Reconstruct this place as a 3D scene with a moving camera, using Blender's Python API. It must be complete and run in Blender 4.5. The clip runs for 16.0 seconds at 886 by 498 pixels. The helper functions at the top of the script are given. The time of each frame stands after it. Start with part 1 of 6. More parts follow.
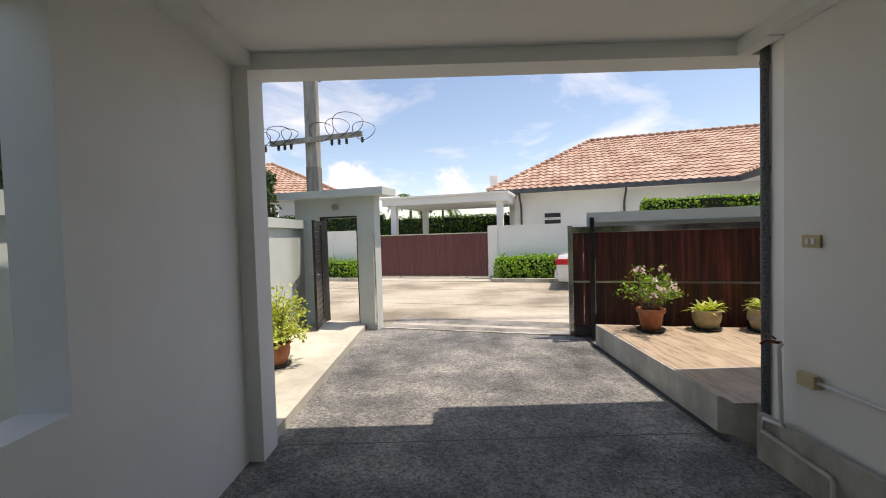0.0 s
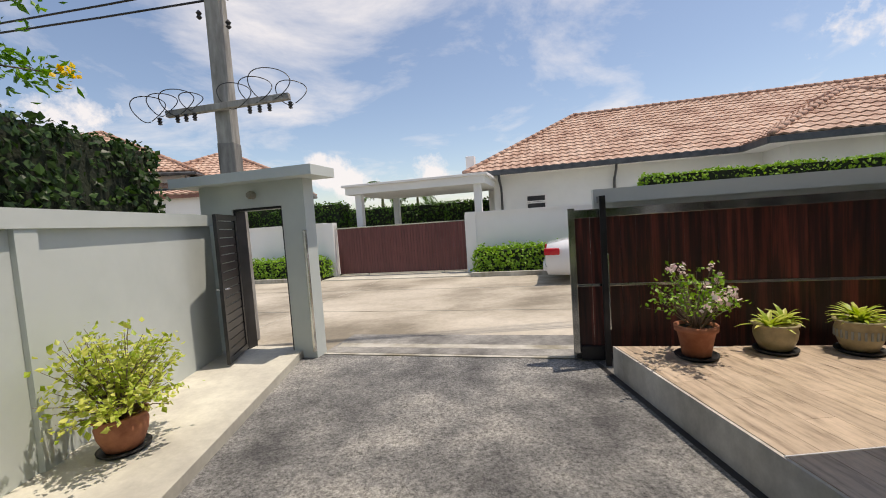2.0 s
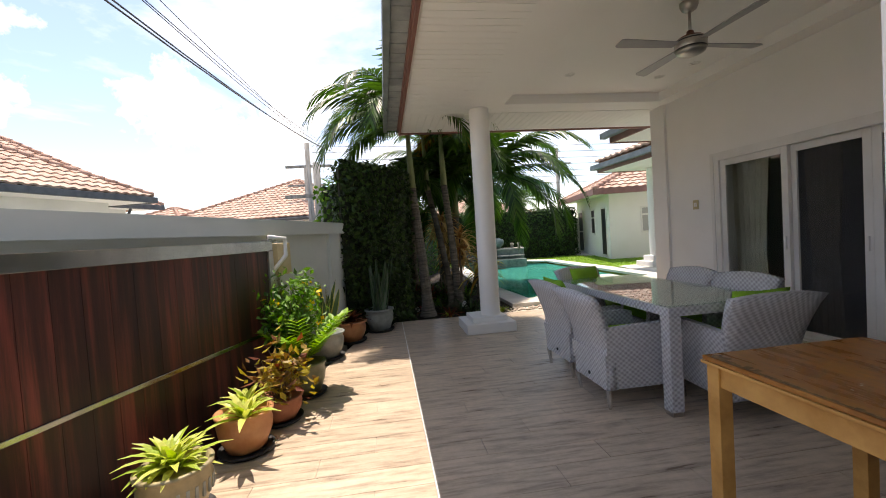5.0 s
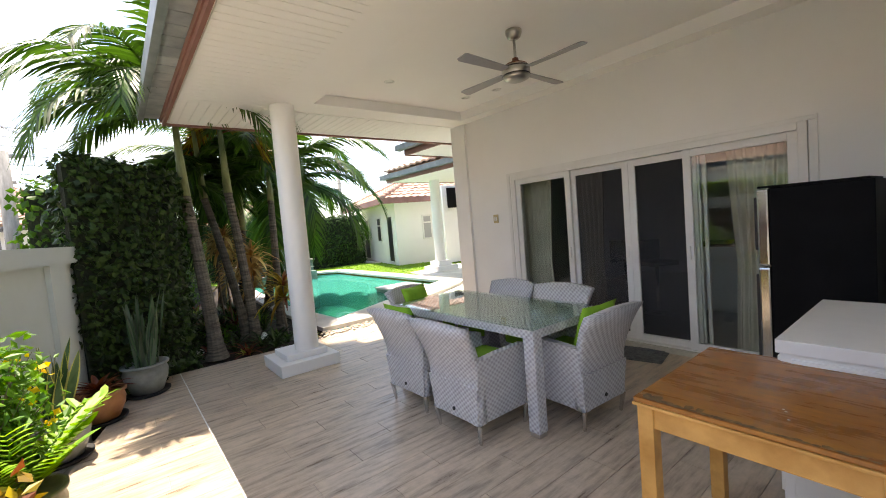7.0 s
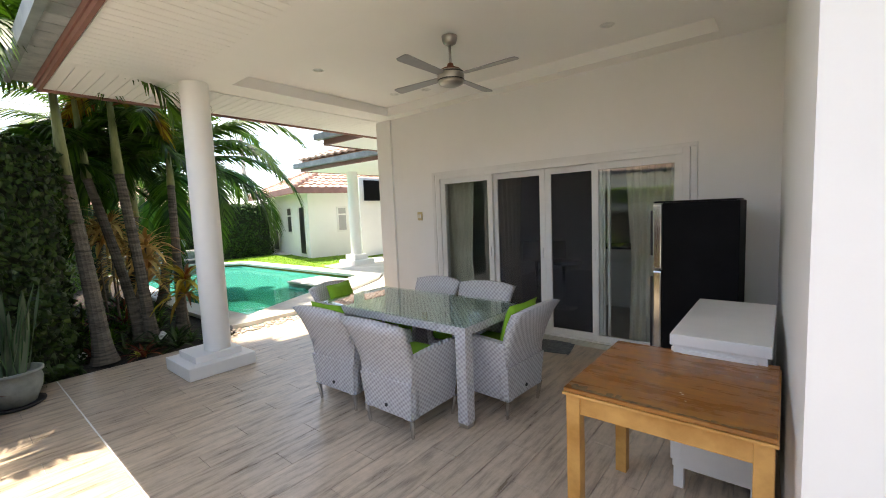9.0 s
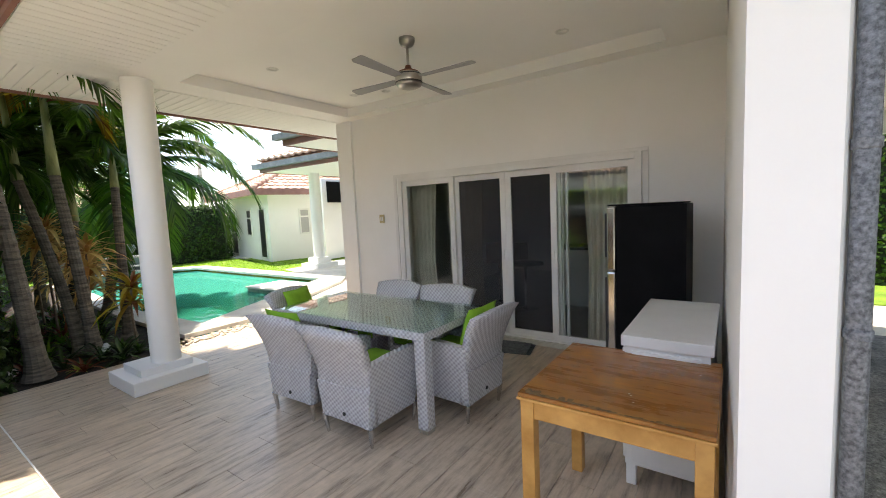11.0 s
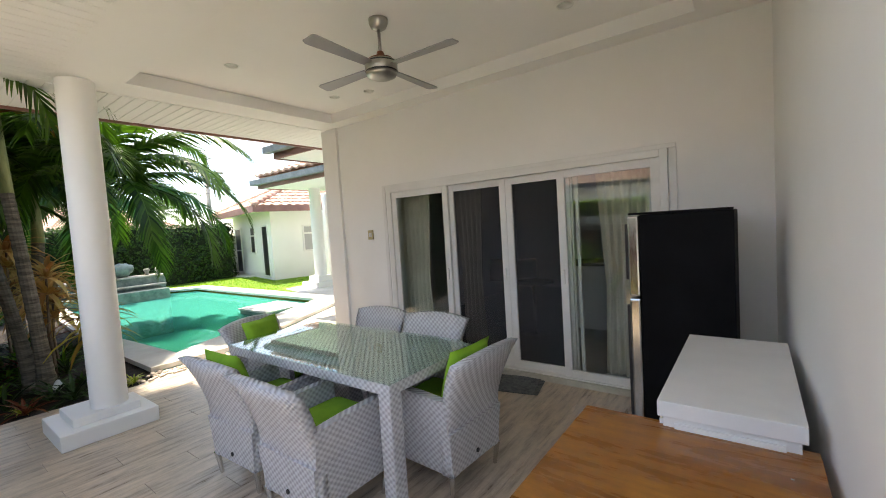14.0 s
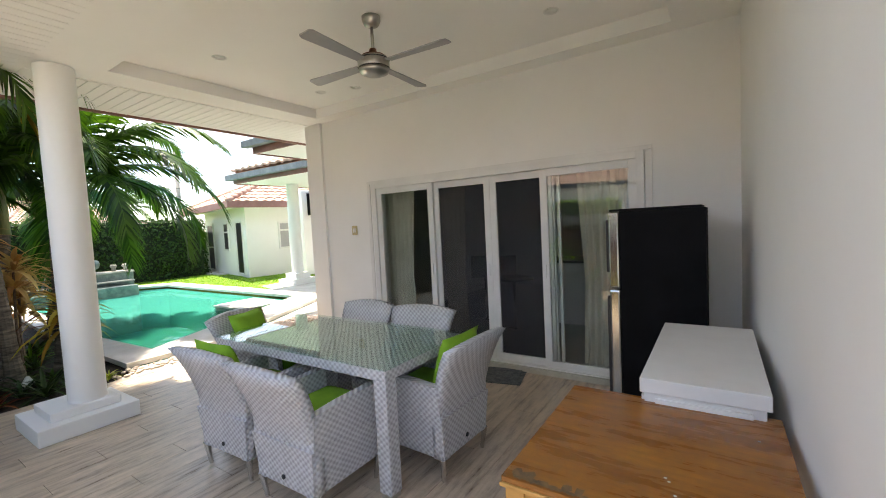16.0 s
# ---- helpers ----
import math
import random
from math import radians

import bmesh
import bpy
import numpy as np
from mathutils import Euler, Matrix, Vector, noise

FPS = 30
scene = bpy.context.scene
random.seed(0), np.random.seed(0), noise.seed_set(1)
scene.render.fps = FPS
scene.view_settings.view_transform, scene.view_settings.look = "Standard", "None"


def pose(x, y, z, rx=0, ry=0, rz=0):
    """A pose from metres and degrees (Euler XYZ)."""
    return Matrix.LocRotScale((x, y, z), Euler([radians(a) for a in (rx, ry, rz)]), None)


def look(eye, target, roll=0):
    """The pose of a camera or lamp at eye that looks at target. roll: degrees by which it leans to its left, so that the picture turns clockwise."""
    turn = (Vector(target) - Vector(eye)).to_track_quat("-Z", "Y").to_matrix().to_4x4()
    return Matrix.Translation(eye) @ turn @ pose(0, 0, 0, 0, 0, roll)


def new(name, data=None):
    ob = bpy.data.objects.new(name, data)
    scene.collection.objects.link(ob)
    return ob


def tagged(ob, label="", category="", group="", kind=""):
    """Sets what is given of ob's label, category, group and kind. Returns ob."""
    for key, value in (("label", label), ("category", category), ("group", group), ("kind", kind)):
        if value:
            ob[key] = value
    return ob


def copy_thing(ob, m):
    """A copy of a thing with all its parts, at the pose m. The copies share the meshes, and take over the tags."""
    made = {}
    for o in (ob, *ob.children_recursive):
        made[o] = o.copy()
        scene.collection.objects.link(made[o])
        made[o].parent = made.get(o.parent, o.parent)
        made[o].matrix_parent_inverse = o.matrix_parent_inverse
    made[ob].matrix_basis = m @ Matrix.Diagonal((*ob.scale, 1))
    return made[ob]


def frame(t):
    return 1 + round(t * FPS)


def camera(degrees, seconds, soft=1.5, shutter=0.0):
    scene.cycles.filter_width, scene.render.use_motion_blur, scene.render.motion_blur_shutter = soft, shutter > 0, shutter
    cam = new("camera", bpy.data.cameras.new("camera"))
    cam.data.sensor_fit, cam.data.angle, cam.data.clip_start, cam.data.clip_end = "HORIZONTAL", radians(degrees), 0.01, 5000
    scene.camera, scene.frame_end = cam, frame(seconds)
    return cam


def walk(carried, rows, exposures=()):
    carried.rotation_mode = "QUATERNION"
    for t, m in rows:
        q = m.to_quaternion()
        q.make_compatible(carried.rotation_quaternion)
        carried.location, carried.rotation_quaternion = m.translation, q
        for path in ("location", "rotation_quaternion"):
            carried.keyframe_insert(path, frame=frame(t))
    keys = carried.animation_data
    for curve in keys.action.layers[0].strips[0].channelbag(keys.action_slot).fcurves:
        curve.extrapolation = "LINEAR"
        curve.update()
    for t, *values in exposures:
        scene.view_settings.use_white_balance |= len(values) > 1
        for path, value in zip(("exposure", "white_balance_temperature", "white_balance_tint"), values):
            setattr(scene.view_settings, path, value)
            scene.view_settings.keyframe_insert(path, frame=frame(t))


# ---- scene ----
cam = camera(93.8, 16.0, soft=1.0)
PATH = [
    (0, (0.551, 1.189, 1.302), (0.55, 3.187, 1.234), -1.7),
    (0.5, (0.606, 1.651, 1.319), (0.609, 3.65, 1.241), -3.0),
    (1, (0.741, 2.011, 1.328), (0.453, 3.988, 1.229), -3.1),
    (1.5, (0.795, 2.502, 1.321), (0.59, 4.487, 1.19), -2.6),
    (2, (0.866, 2.973, 1.332), (0.949, 4.967, 1.202), -3.9),
    (2.5, (1.032, 3.449, 1.341), (1.37, 5.415, 1.195), -3.7),
    (3, (1.114, 3.835, 1.337), (2.133, 5.548, 1.173), -4.9),
    (3.5, (1.383, 4.189, 1.325), (2.732, 5.656, 1.153), -4.6),
    (4, (1.715, 4.5, 1.318), (3.389, 5.581, 1.131), -3.0),
    (4.2, (1.838, 4.663, 1.326), (3.68, 5.434, 1.203), -3.7),
    (6.3, (2.875, 5.411, 1.319), (4.576, 4.377, 1.121), -2.8),
    (6.5, (2.942, 5.38, 1.403), (4.608, 4.291, 1.199), -4.7),
    (7, (3.009, 5.416, 1.496), (4.578, 4.182, 1.374), -4.8),
    (7.5, (3.07, 5.568, 1.507), (4.382, 4.067, 1.348), -5.1),
    (8, (3.084, 5.578, 1.533), (4.368, 4.064, 1.295), -2.4),
    (8.2, (3.085, 5.58, 1.533), (4.36, 4.052, 1.338), -2.1),
    (10.3, (3.066, 5.563, 1.603), (4.336, 4.027, 1.436), -2.8),
    (10.5, (3.059, 5.553, 1.583), (4.288, 3.982, 1.428), -2.9),
    (11, (3.05, 5.515, 1.576), (4.196, 3.887, 1.393), -2.6),
    (11.5, (3.031, 5.462, 1.574), (4.247, 3.887, 1.369), -4.0),
    (12, (3.055, 5.37, 1.542), (4.242, 3.775, 1.317), -4.1),
    (12.5, (3.128, 5.196, 1.529), (4.065, 3.441, 1.321), -4.3),
    (13, (3.141, 4.991, 1.537), (4.236, 3.324, 1.382), -3.7),
    (13.5, (3.17, 4.854, 1.55), (4.472, 3.342, 1.422), -3.1),
    (14, (3.242, 4.834, 1.56), (4.444, 3.239, 1.448), -3.6),
    (14.5, (3.271, 4.851, 1.564), (4.55, 3.321, 1.426), -2.6),
    (15, (3.223, 4.854, 1.555), (4.503, 3.329, 1.37), -1.4),
    (15.5, (3.207, 4.893, 1.551), (4.405, 3.3, 1.381), -1.5),
    (16, (3.273, 4.974, 1.525), (4.378, 3.311, 1.405), -2.9),
]
EXPOSURES = ((0, 0.42, 7500, 16), (1.5, 0.12, 7500, 15), (2.5, 0.05, 7300, 15), (4, 0.4, 7300, 17), (6.3, 1.6, 7700, 16), (8, 1.85, 7600, 14), (11, 1.84, 7600, 13), (12.5, 1.76, 7600, 13), (13.5, 1.92, 7550, 13), (16, 1.96, 7500, 13))
walk(cam, [(t, look(eye, target, roll)) for t, eye, target, roll in PATH], EXPOSURES)

# ---- world and sun ----
SUN = Vector((0.33, 0.03, 1.0)).normalized()
world = bpy.data.worlds.new("world")
scene.world = world
world.use_nodes = True
wt = world.node_tree
bg = wt.nodes["Background"]
bg.inputs["Strength"].default_value = 0.15
sky = wt.nodes.new("ShaderNodeTexSky")
sky.sky_type = "NISHITA"
sky.sun_disc = False
sky.sun_elevation = math.asin(SUN.z)
sky.sun_rotation = math.atan2(SUN.x, SUN.y)
sky.ozone_density = 2.5
sky.dust_density = 0.8
coord = wt.nodes.new("ShaderNodeTexCoord")
sep = wt.nodes.new("ShaderNodeSeparateXYZ")
wt.links.new(coord.outputs["Generated"], sep.inputs[0])
lift = wt.nodes.new("ShaderNodeMath")
lift.operation = "ADD"
lift.inputs[1].default_value = 0.18
wt.links.new(sep.outputs["Z"], lift.inputs[0])
div = wt.nodes.new("ShaderNodeVectorMath")
div.operation = "DIVIDE"
both = wt.nodes.new("ShaderNodeCombineXYZ")
for k in range(3):
    wt.links.new(lift.outputs[0], both.inputs[k])
wt.links.new(coord.outputs["Generated"], div.inputs[0])
wt.links.new(both.outputs[0], div.inputs[1])
puffs = wt.nodes.new("ShaderNodeTexNoise")
puffs.inputs["Scale"].default_value = 1.25
puffs.inputs["Detail"].default_value = 9.0
puffs.inputs["Roughness"].default_value = 0.6
puffs.inputs["Distortion"].default_value = 0.4
wt.links.new(div.outputs[0], puffs.inputs["Vector"])
ramp = wt.nodes.new("ShaderNodeValToRGB")
ramp.color_ramp.elements[0].position, ramp.color_ramp.elements[1].position = 0.49, 0.76
wt.links.new(puffs.outputs["Fac"], ramp.inputs[0])
heap = wt.nodes.new("ShaderNodeTexNoise")
heap.inputs["Scale"].default_value = 7.0
heap.inputs["Detail"].default_value = 9.0
heap.inputs["Roughness"].default_value = 0.62
wt.links.new(coord.outputs["Generated"], heap.inputs["Vector"])
nearest = None
for heading, size in (((0.88, 0.402, 0.254), 0.17), ((0.932, 0.287, 0.235), 0.16), ((0.745, 0.614, 0.26), 0.085), ((0.831, 0.533, 0.165), 0.06), ((0.728, 0.571, 0.379), 0.06),
                      ((-0.186, 0.976, 0.12), 0.1), ((0.02, 0.99, 0.11), 0.08), ((0.95, 0.12, 0.3), 0.1), ((0.975, 0.22, 0.15), 0.05), ((-0.6, 0.78, 0.2), 0.12)):
    away = wt.nodes.new("ShaderNodeVectorMath")
    away.operation = "SUBTRACT"
    away.inputs[1].default_value = heading
    flat = wt.nodes.new("ShaderNodeVectorMath")
    flat.operation = "MULTIPLY"
    flat.inputs[1].default_value = (1 / size, 1 / size, 1.9 / size)
    span = wt.nodes.new("ShaderNodeVectorMath")
    span.operation = "LENGTH"
    wt.links.new(coord.outputs["Generated"], away.inputs[0])
    wt.links.new(away.outputs["Vector"], flat.inputs[0])
    wt.links.new(flat.outputs["Vector"], span.inputs[0])
    if nearest is None:
        nearest = span.outputs["Value"]
    else:
        closer = wt.nodes.new("ShaderNodeMath")
        closer.operation = "MINIMUM"
        wt.links.new(nearest, closer.inputs[0])
        wt.links.new(span.outputs["Value"], closer.inputs[1])
        nearest = closer.outputs[0]
ragged = wt.nodes.new("ShaderNodeMath")
ragged.operation = "MULTIPLY_ADD"
ragged.inputs[1].default_value = -0.17
wt.links.new(nearest, ragged.inputs[0])
wt.links.new(heap.outputs["Fac"], ragged.inputs[2])
heap_low = wt.nodes.new("ShaderNodeMapRange")
heap_low.inputs["From Min"].default_value, heap_low.inputs["From Max"].default_value = 0.37, 0.47
heap_low.inputs["To Max"].default_value = 0.9
wt.links.new(ragged.outputs[0], heap_low.inputs["Value"])
either = wt.nodes.new("ShaderNodeMath")
either.operation = "MAXIMUM"
wt.links.new(heap_low.outputs[0], either.inputs[0])
wt.links.new(ramp.outputs["Color"], either.inputs[1])
mix = wt.nodes.new("ShaderNodeMix")
mix.data_type = "RGBA"
mix.inputs["B"].default_value = (5.8, 6.0, 6.4, 1)
wt.links.new(either.outputs[0], mix.inputs["Factor"])
wt.links.new(sky.outputs[0], mix.inputs["A"])
wt.links.new(mix.outputs["Result"], bg.inputs["Color"])

sun_lamp = new("sun", bpy.data.lights.new("sun", "SUN"))
sun_lamp.data.energy = 3.5
sun_lamp.data.angle = radians(0.55)
sun_lamp.data.color = (1.0, 0.96, 0.9)
sun_lamp.matrix_world = look(tuple(SUN * 30), (0, 0, 0))


# ---- materials ----
def ramp_colors(node, stops):
    els = node.color_ramp.elements
    while len(els) < len(stops):
        els.new(0.5)
    for e, (p, c) in zip(els, stops):
        e.position, e.color = p, (*c, 1)


def surface(name, dark, light, scale=3.0, rough=0.6, fine=60.0, bump=0.15, depth=0.004, metal=0.0, stretch=(1, 1, 1), mid=None, spec=0.5, low=0.35, high=0.65, vary=0.0, coat=0.0, grain=0.0, grain_scale=30.0):
    """Noise at two scales between two colours, with fine relief; vary: how much each object's tone differs."""
    m = bpy.data.materials.new(name)
    m.use_nodes = True
    nt = m.node_tree
    p = nt.nodes["Principled BSDF"]
    tc = nt.nodes.new("ShaderNodeNewGeometry")
    mp = nt.nodes.new("ShaderNodeMapping")
    mp.inputs["Scale"].default_value = stretch
    nt.links.new(tc.outputs["Position"], mp.inputs["Vector"])
    n1 = nt.nodes.new("ShaderNodeTexNoise")
    n1.inputs["Scale"].default_value = scale
    n1.inputs["Detail"].default_value = 8
    n1.inputs["Roughness"].default_value = 0.62
    nt.links.new(mp.outputs[0], n1.inputs["Vector"])
    r = nt.nodes.new("ShaderNodeValToRGB")
    ramp_colors(r, [(low, dark), (high, light)] if mid is None else [(low, dark), (0.5, mid), (high, light)])
    nt.links.new(n1.outputs["Fac"], r.inputs[0])
    n2 = nt.nodes.new("ShaderNodeTexNoise")
    n2.inputs["Scale"].default_value = fine
    n2.inputs["Detail"].default_value = 4
    nt.links.new(mp.outputs[0], n2.inputs["Vector"])
    b = nt.nodes.new("ShaderNodeBump")
    b.inputs["Strength"].default_value = bump
    b.inputs["Distance"].default_value = depth
    nt.links.new(n2.outputs["Fac"], b.inputs["Height"])
    nt.links.new(b.outputs[0], p.inputs["Normal"])
    color = r.outputs["Color"]
    if grain:
        n3 = nt.nodes.new("ShaderNodeTexNoise")
        n3.inputs["Scale"].default_value = grain_scale
        n3.inputs["Detail"].default_value = 5
        n3.inputs["Roughness"].default_value = 0.75
        nt.links.new(tc.outputs["Position"], n3.inputs["Vector"])
        r3 = nt.nodes.new("ShaderNodeMapRange")
        r3.inputs["From Min"].default_value, r3.inputs["From Max"].default_value = 0.3, 0.7
        r3.inputs["To Min"].default_value, r3.inputs["To Max"].default_value = 1 - grain, 1 + grain
        nt.links.new(n3.outputs["Fac"], r3.inputs["Value"])
        h3 = nt.nodes.new("ShaderNodeHueSaturation")
        nt.links.new(r3.outputs["Result"], h3.inputs["Value"])
        nt.links.new(color, h3.inputs["Color"])
        color = h3.outputs["Color"]
    if vary:
        info = nt.nodes.new("ShaderNodeObjectInfo")
        hsv = nt.nodes.new("ShaderNodeHueSaturation")
        rng = nt.nodes.new("ShaderNodeMapRange")
        rng.inputs["To Min"].default_value, rng.inputs["To Max"].default_value = 1 - vary, 1 + vary
        nt.links.new(info.outputs["Random"], rng.inputs["Value"])
        nt.links.new(rng.outputs["Result"], hsv.inputs["Value"])
        nt.links.new(color, hsv.inputs["Color"])
        color = hsv.outputs["Color"]
    nt.links.new(color, p.inputs["Base Color"])
    rr = nt.nodes.new("ShaderNodeMapRange")
    rr.inputs["To Min"].default_value, rr.inputs["To Max"].default_value = max(rough - 0.08, 0.02), min(rough + 0.08, 1)
    nt.links.new(n1.outputs["Fac"], rr.inputs["Value"])
    nt.links.new(rr.outputs["Result"], p.inputs["Roughness"])
    p.inputs["Metallic"].default_value = metal
    p.inputs["Specular IOR Level"].default_value = spec
    p.inputs["Coat Weight"].default_value = coat
    return m


def foliage(name, dark, light, spec=0.35, rough=0.45, glow=0.35):
    """Leaves: tone differs from leaf to leaf, and some light passes through."""
    m = bpy.data.materials.new(name)
    m.use_nodes = True
    nt = m.node_tree
    p = nt.nodes["Principled BSDF"]
    g = nt.nodes.new("ShaderNodeNewGeometry")
    r = nt.nodes.new("ShaderNodeValToRGB")
    ramp_colors(r, [(0.0, dark), (1.0, light)])
    nt.links.new(g.outputs["Random Per Island"], r.inputs[0])
    nt.links.new(r.outputs["Color"], p.inputs["Base Color"])
    p.inputs["Roughness"].default_value = rough
    p.inputs["Specular IOR Level"].default_value = spec
    tr = nt.nodes.new("ShaderNodeBsdfTranslucent")
    hs = nt.nodes.new("ShaderNodeHueSaturation")
    hs.inputs["Value"].default_value = 1.5
    hs.inputs["Saturation"].default_value = 1.1
    nt.links.new(r.outputs["Color"], hs.inputs["Color"])
    nt.links.new(hs.outputs["Color"], tr.inputs["Color"])
    mx = nt.nodes.new("ShaderNodeMixShader")
    mx.inputs[0].default_value = glow
    out = nt.nodes["Material Output"]
    nt.links.new(p.outputs[0], mx.inputs[1])
    nt.links.new(tr.outputs[0], mx.inputs[2])
    nt.links.new(mx.outputs[0], out.inputs["Surface"])
    return m


def glass(name, tint=(0.9, 0.95, 0.93), thin=True, gloss=0.12):
    """A thin pane: mostly clear, with a mirror reflection that grows at grazing angles."""
    m = bpy.data.materials.new(name)
    m.use_nodes = True
    nt = m.node_tree
    nt.nodes.remove(nt.nodes["Principled BSDF"])
    out = nt.nodes["Material Output"]
    t = nt.nodes.new("ShaderNodeBsdfTransparent")
    t.inputs["Color"].default_value = (*tint, 1)
    g = nt.nodes.new("ShaderNodeBsdfGlossy")
    g.inputs["Roughness"].default_value = 0.02
    f = nt.nodes.new("ShaderNodeLayerWeight")
    f.inputs["Blend"].default_value = 0.5
    steep = nt.nodes.new("ShaderNodeMath")
    steep.operation = "POWER"
    steep.inputs[1].default_value = 4.5
    nt.links.new(f.outputs["Facing"], steep.inputs[0])
    a = nt.nodes.new("ShaderNodeMath")
    a.operation = "MULTIPLY_ADD"
    a.use_clamp = True
    a.inputs[1].default_value = 0.85
    a.inputs[2].default_value = gloss
    nt.links.new(steep.outputs[0], a.inputs[0])
    mx = nt.nodes.new("ShaderNodeMixShader")
    nt.links.new(a.outputs[0], mx.inputs[0])
    nt.links.new(t.outputs[0], mx.inputs[1])
    nt.links.new(g.outputs[0], mx.inputs[2])
    nt.links.new(mx.outputs[0], out.inputs["Surface"])
    return m


M = {}
M["white_wall"] = surface("white_wall_paint", (0.84, 0.83, 0.8), (0.88, 0.87, 0.845), 0.9, 0.7, 90, 0.1, 0.002)
M["grey_wall"] = surface("grey_wall_paint", (0.78, 0.79, 0.77), (0.85, 0.86, 0.84), 0.8, 0.75, 70, 0.12, 0.002)
M["green_grey"] = surface("pale_green_grey_paint", (0.52, 0.57, 0.54), (0.61, 0.655, 0.62), 0.9, 0.75, 70, 0.12, 0.002)
M["ceiling"] = surface("ceiling_paint", (0.87, 0.86, 0.83), (0.9, 0.89, 0.86), 0.8, 0.8, 60, 0.05, 0.001)
M["drive"] = surface("weathered_asphalt_concrete", (0.075, 0.075, 0.075), (0.34, 0.33, 0.3), 1.7, 0.85, 60, 1.0, 0.02, mid=(0.18, 0.18, 0.172), low=0.3, high=0.7, grain=0.85, grain_scale=40.0)
M["road"] = surface("stained_concrete", (0.22, 0.19, 0.14), (0.53, 0.48, 0.39), 0.6, 0.85, 60, 0.3, 0.006, mid=(0.42, 0.375, 0.295), stretch=(0.7, 1.0, 1), grain=0.12, grain_scale=9.0)
M["apron"] = surface("worn_grey_apron", (0.13, 0.125, 0.115), (0.32, 0.31, 0.28), 1.6, 0.85, 60, 0.3, 0.006, grain=0.3, grain_scale=12.0)
M["podium"] = surface("pale_podium_render", (0.36, 0.34, 0.29), (0.6, 0.58, 0.52), 2.0, 0.85, 60, 0.25, 0.005, stretch=(1, 1, 0.5), grain=0.15, grain_scale=6.0)
M["concrete"] = surface("pale_concrete", (0.42, 0.4, 0.34), (0.62, 0.6, 0.5), 1.2, 0.85, 60, 0.25, 0.005, grain=0.1, grain_scale=12.0)
M["plinth"] = surface("grey_render", (0.24, 0.22, 0.16), (0.56, 0.54, 0.48), 2.2, 0.85, 60, 0.25, 0.005, stretch=(1, 1, 0.5))
M["timber_tile"] = surface("wood_look_tile", (0.25, 0.19, 0.14), (0.6, 0.48, 0.36), 2.0, 0.3, 40, 0.12, 0.002, mid=(0.52, 0.415, 0.305), stretch=(10, 1.3, 1), vary=0.08, low=0.3, high=0.62, grain=0.1, grain_scale=14.0)
M["grout"] = surface("tile_grout", (0.36, 0.3, 0.24), (0.5, 0.43, 0.35), 6, 0.9, 60, 0.2, 0.002)
M["gate_wood"] = surface("dark_red_timber_board", (0.02, 0.009, 0.009), (0.2, 0.045, 0.032), 3.0, 0.4, 40, 0.15, 0.002, mid=(0.06, 0.018, 0.014), stretch=(5, 5, 0.25), low=0.32, high=0.68, vary=0.3)
M["gate_red"] = surface("red_brown_gate_board", (0.1, 0.028, 0.026), (0.17, 0.055, 0.05), 3.0, 0.5, 40, 0.1, 0.002, stretch=(6, 6, 0.4), vary=0.12)
M["steel"] = surface("polished_steel", (0.42, 0.42, 0.4), (0.62, 0.62, 0.6), 6, 0.18, 60, 0.05, 0.001, metal=1.0)
M["brushed"] = surface("brushed_nickel", (0.4, 0.38, 0.35), (0.55, 0.53, 0.49), 6, 0.35, 90, 0.05, 0.001, metal=1.0)
M["black"] = surface("black_metal_paint", (0.012, 0.012, 0.013), (0.03, 0.03, 0.032), 4, 0.35, 60, 0.08, 0.001)
M["dark_pipe"] = surface("dark_grey_pipe", (0.05, 0.055, 0.06), (0.11, 0.115, 0.12), 4, 0.55, 80, 0.2, 0.002)
M["pipe"] = surface("grey_textured_pipe", (0.06, 0.066, 0.075), (0.24, 0.255, 0.275), 75, 0.6, 160, 0.4, 0.004)
M["white_paint"] = surface("white_gloss_paint", (0.74, 0.73, 0.7), (0.82, 0.81, 0.78), 2, 0.35, 60, 0.04, 0.001)
M["brown"] = surface("brown_fascia_paint", (0.22, 0.1, 0.08), (0.32, 0.16, 0.13), 2, 0.55, 60, 0.1, 0.002)
M["gutter"] = surface("grey_gutter", (0.12, 0.15, 0.15), (0.25, 0.28, 0.28), 3, 0.5, 60, 0.1, 0.002)
M["roof"] = surface("terracotta_roof_tile", (0.34, 0.19, 0.13), (0.6, 0.43, 0.33), 1.4, 0.7, 60, 0.2, 0.004, mid=(0.49, 0.32, 0.235), grain=0.2, grain_scale=6.0)
M["roof_ridge"] = surface("ridge_tile", (0.36, 0.2, 0.14), (0.55, 0.36, 0.27), 1.4, 0.7, 60, 0.2, 0.004)
M["soil"] = surface("dark_soil", (0.012, 0.009, 0.007), (0.05, 0.036, 0.026), 9, 0.95, 60, 0.9, 0.02)
M["ground"] = surface("dry_ground", (0.1, 0.09, 0.05), (0.2, 0.2, 0.1), 0.4, 0.95, 20, 0.5, 0.02)
M["lawn"] = surface("lawn_turf", (0.1, 0.2, 0.015), (0.22, 0.38, 0.03), 3, 0.9, 120, 1.0, 0.02)
M["coping"] = surface("white_pool_paving", (0.55, 0.52, 0.46), (0.72, 0.69, 0.62), 2, 0.7, 60, 0.2, 0.003)
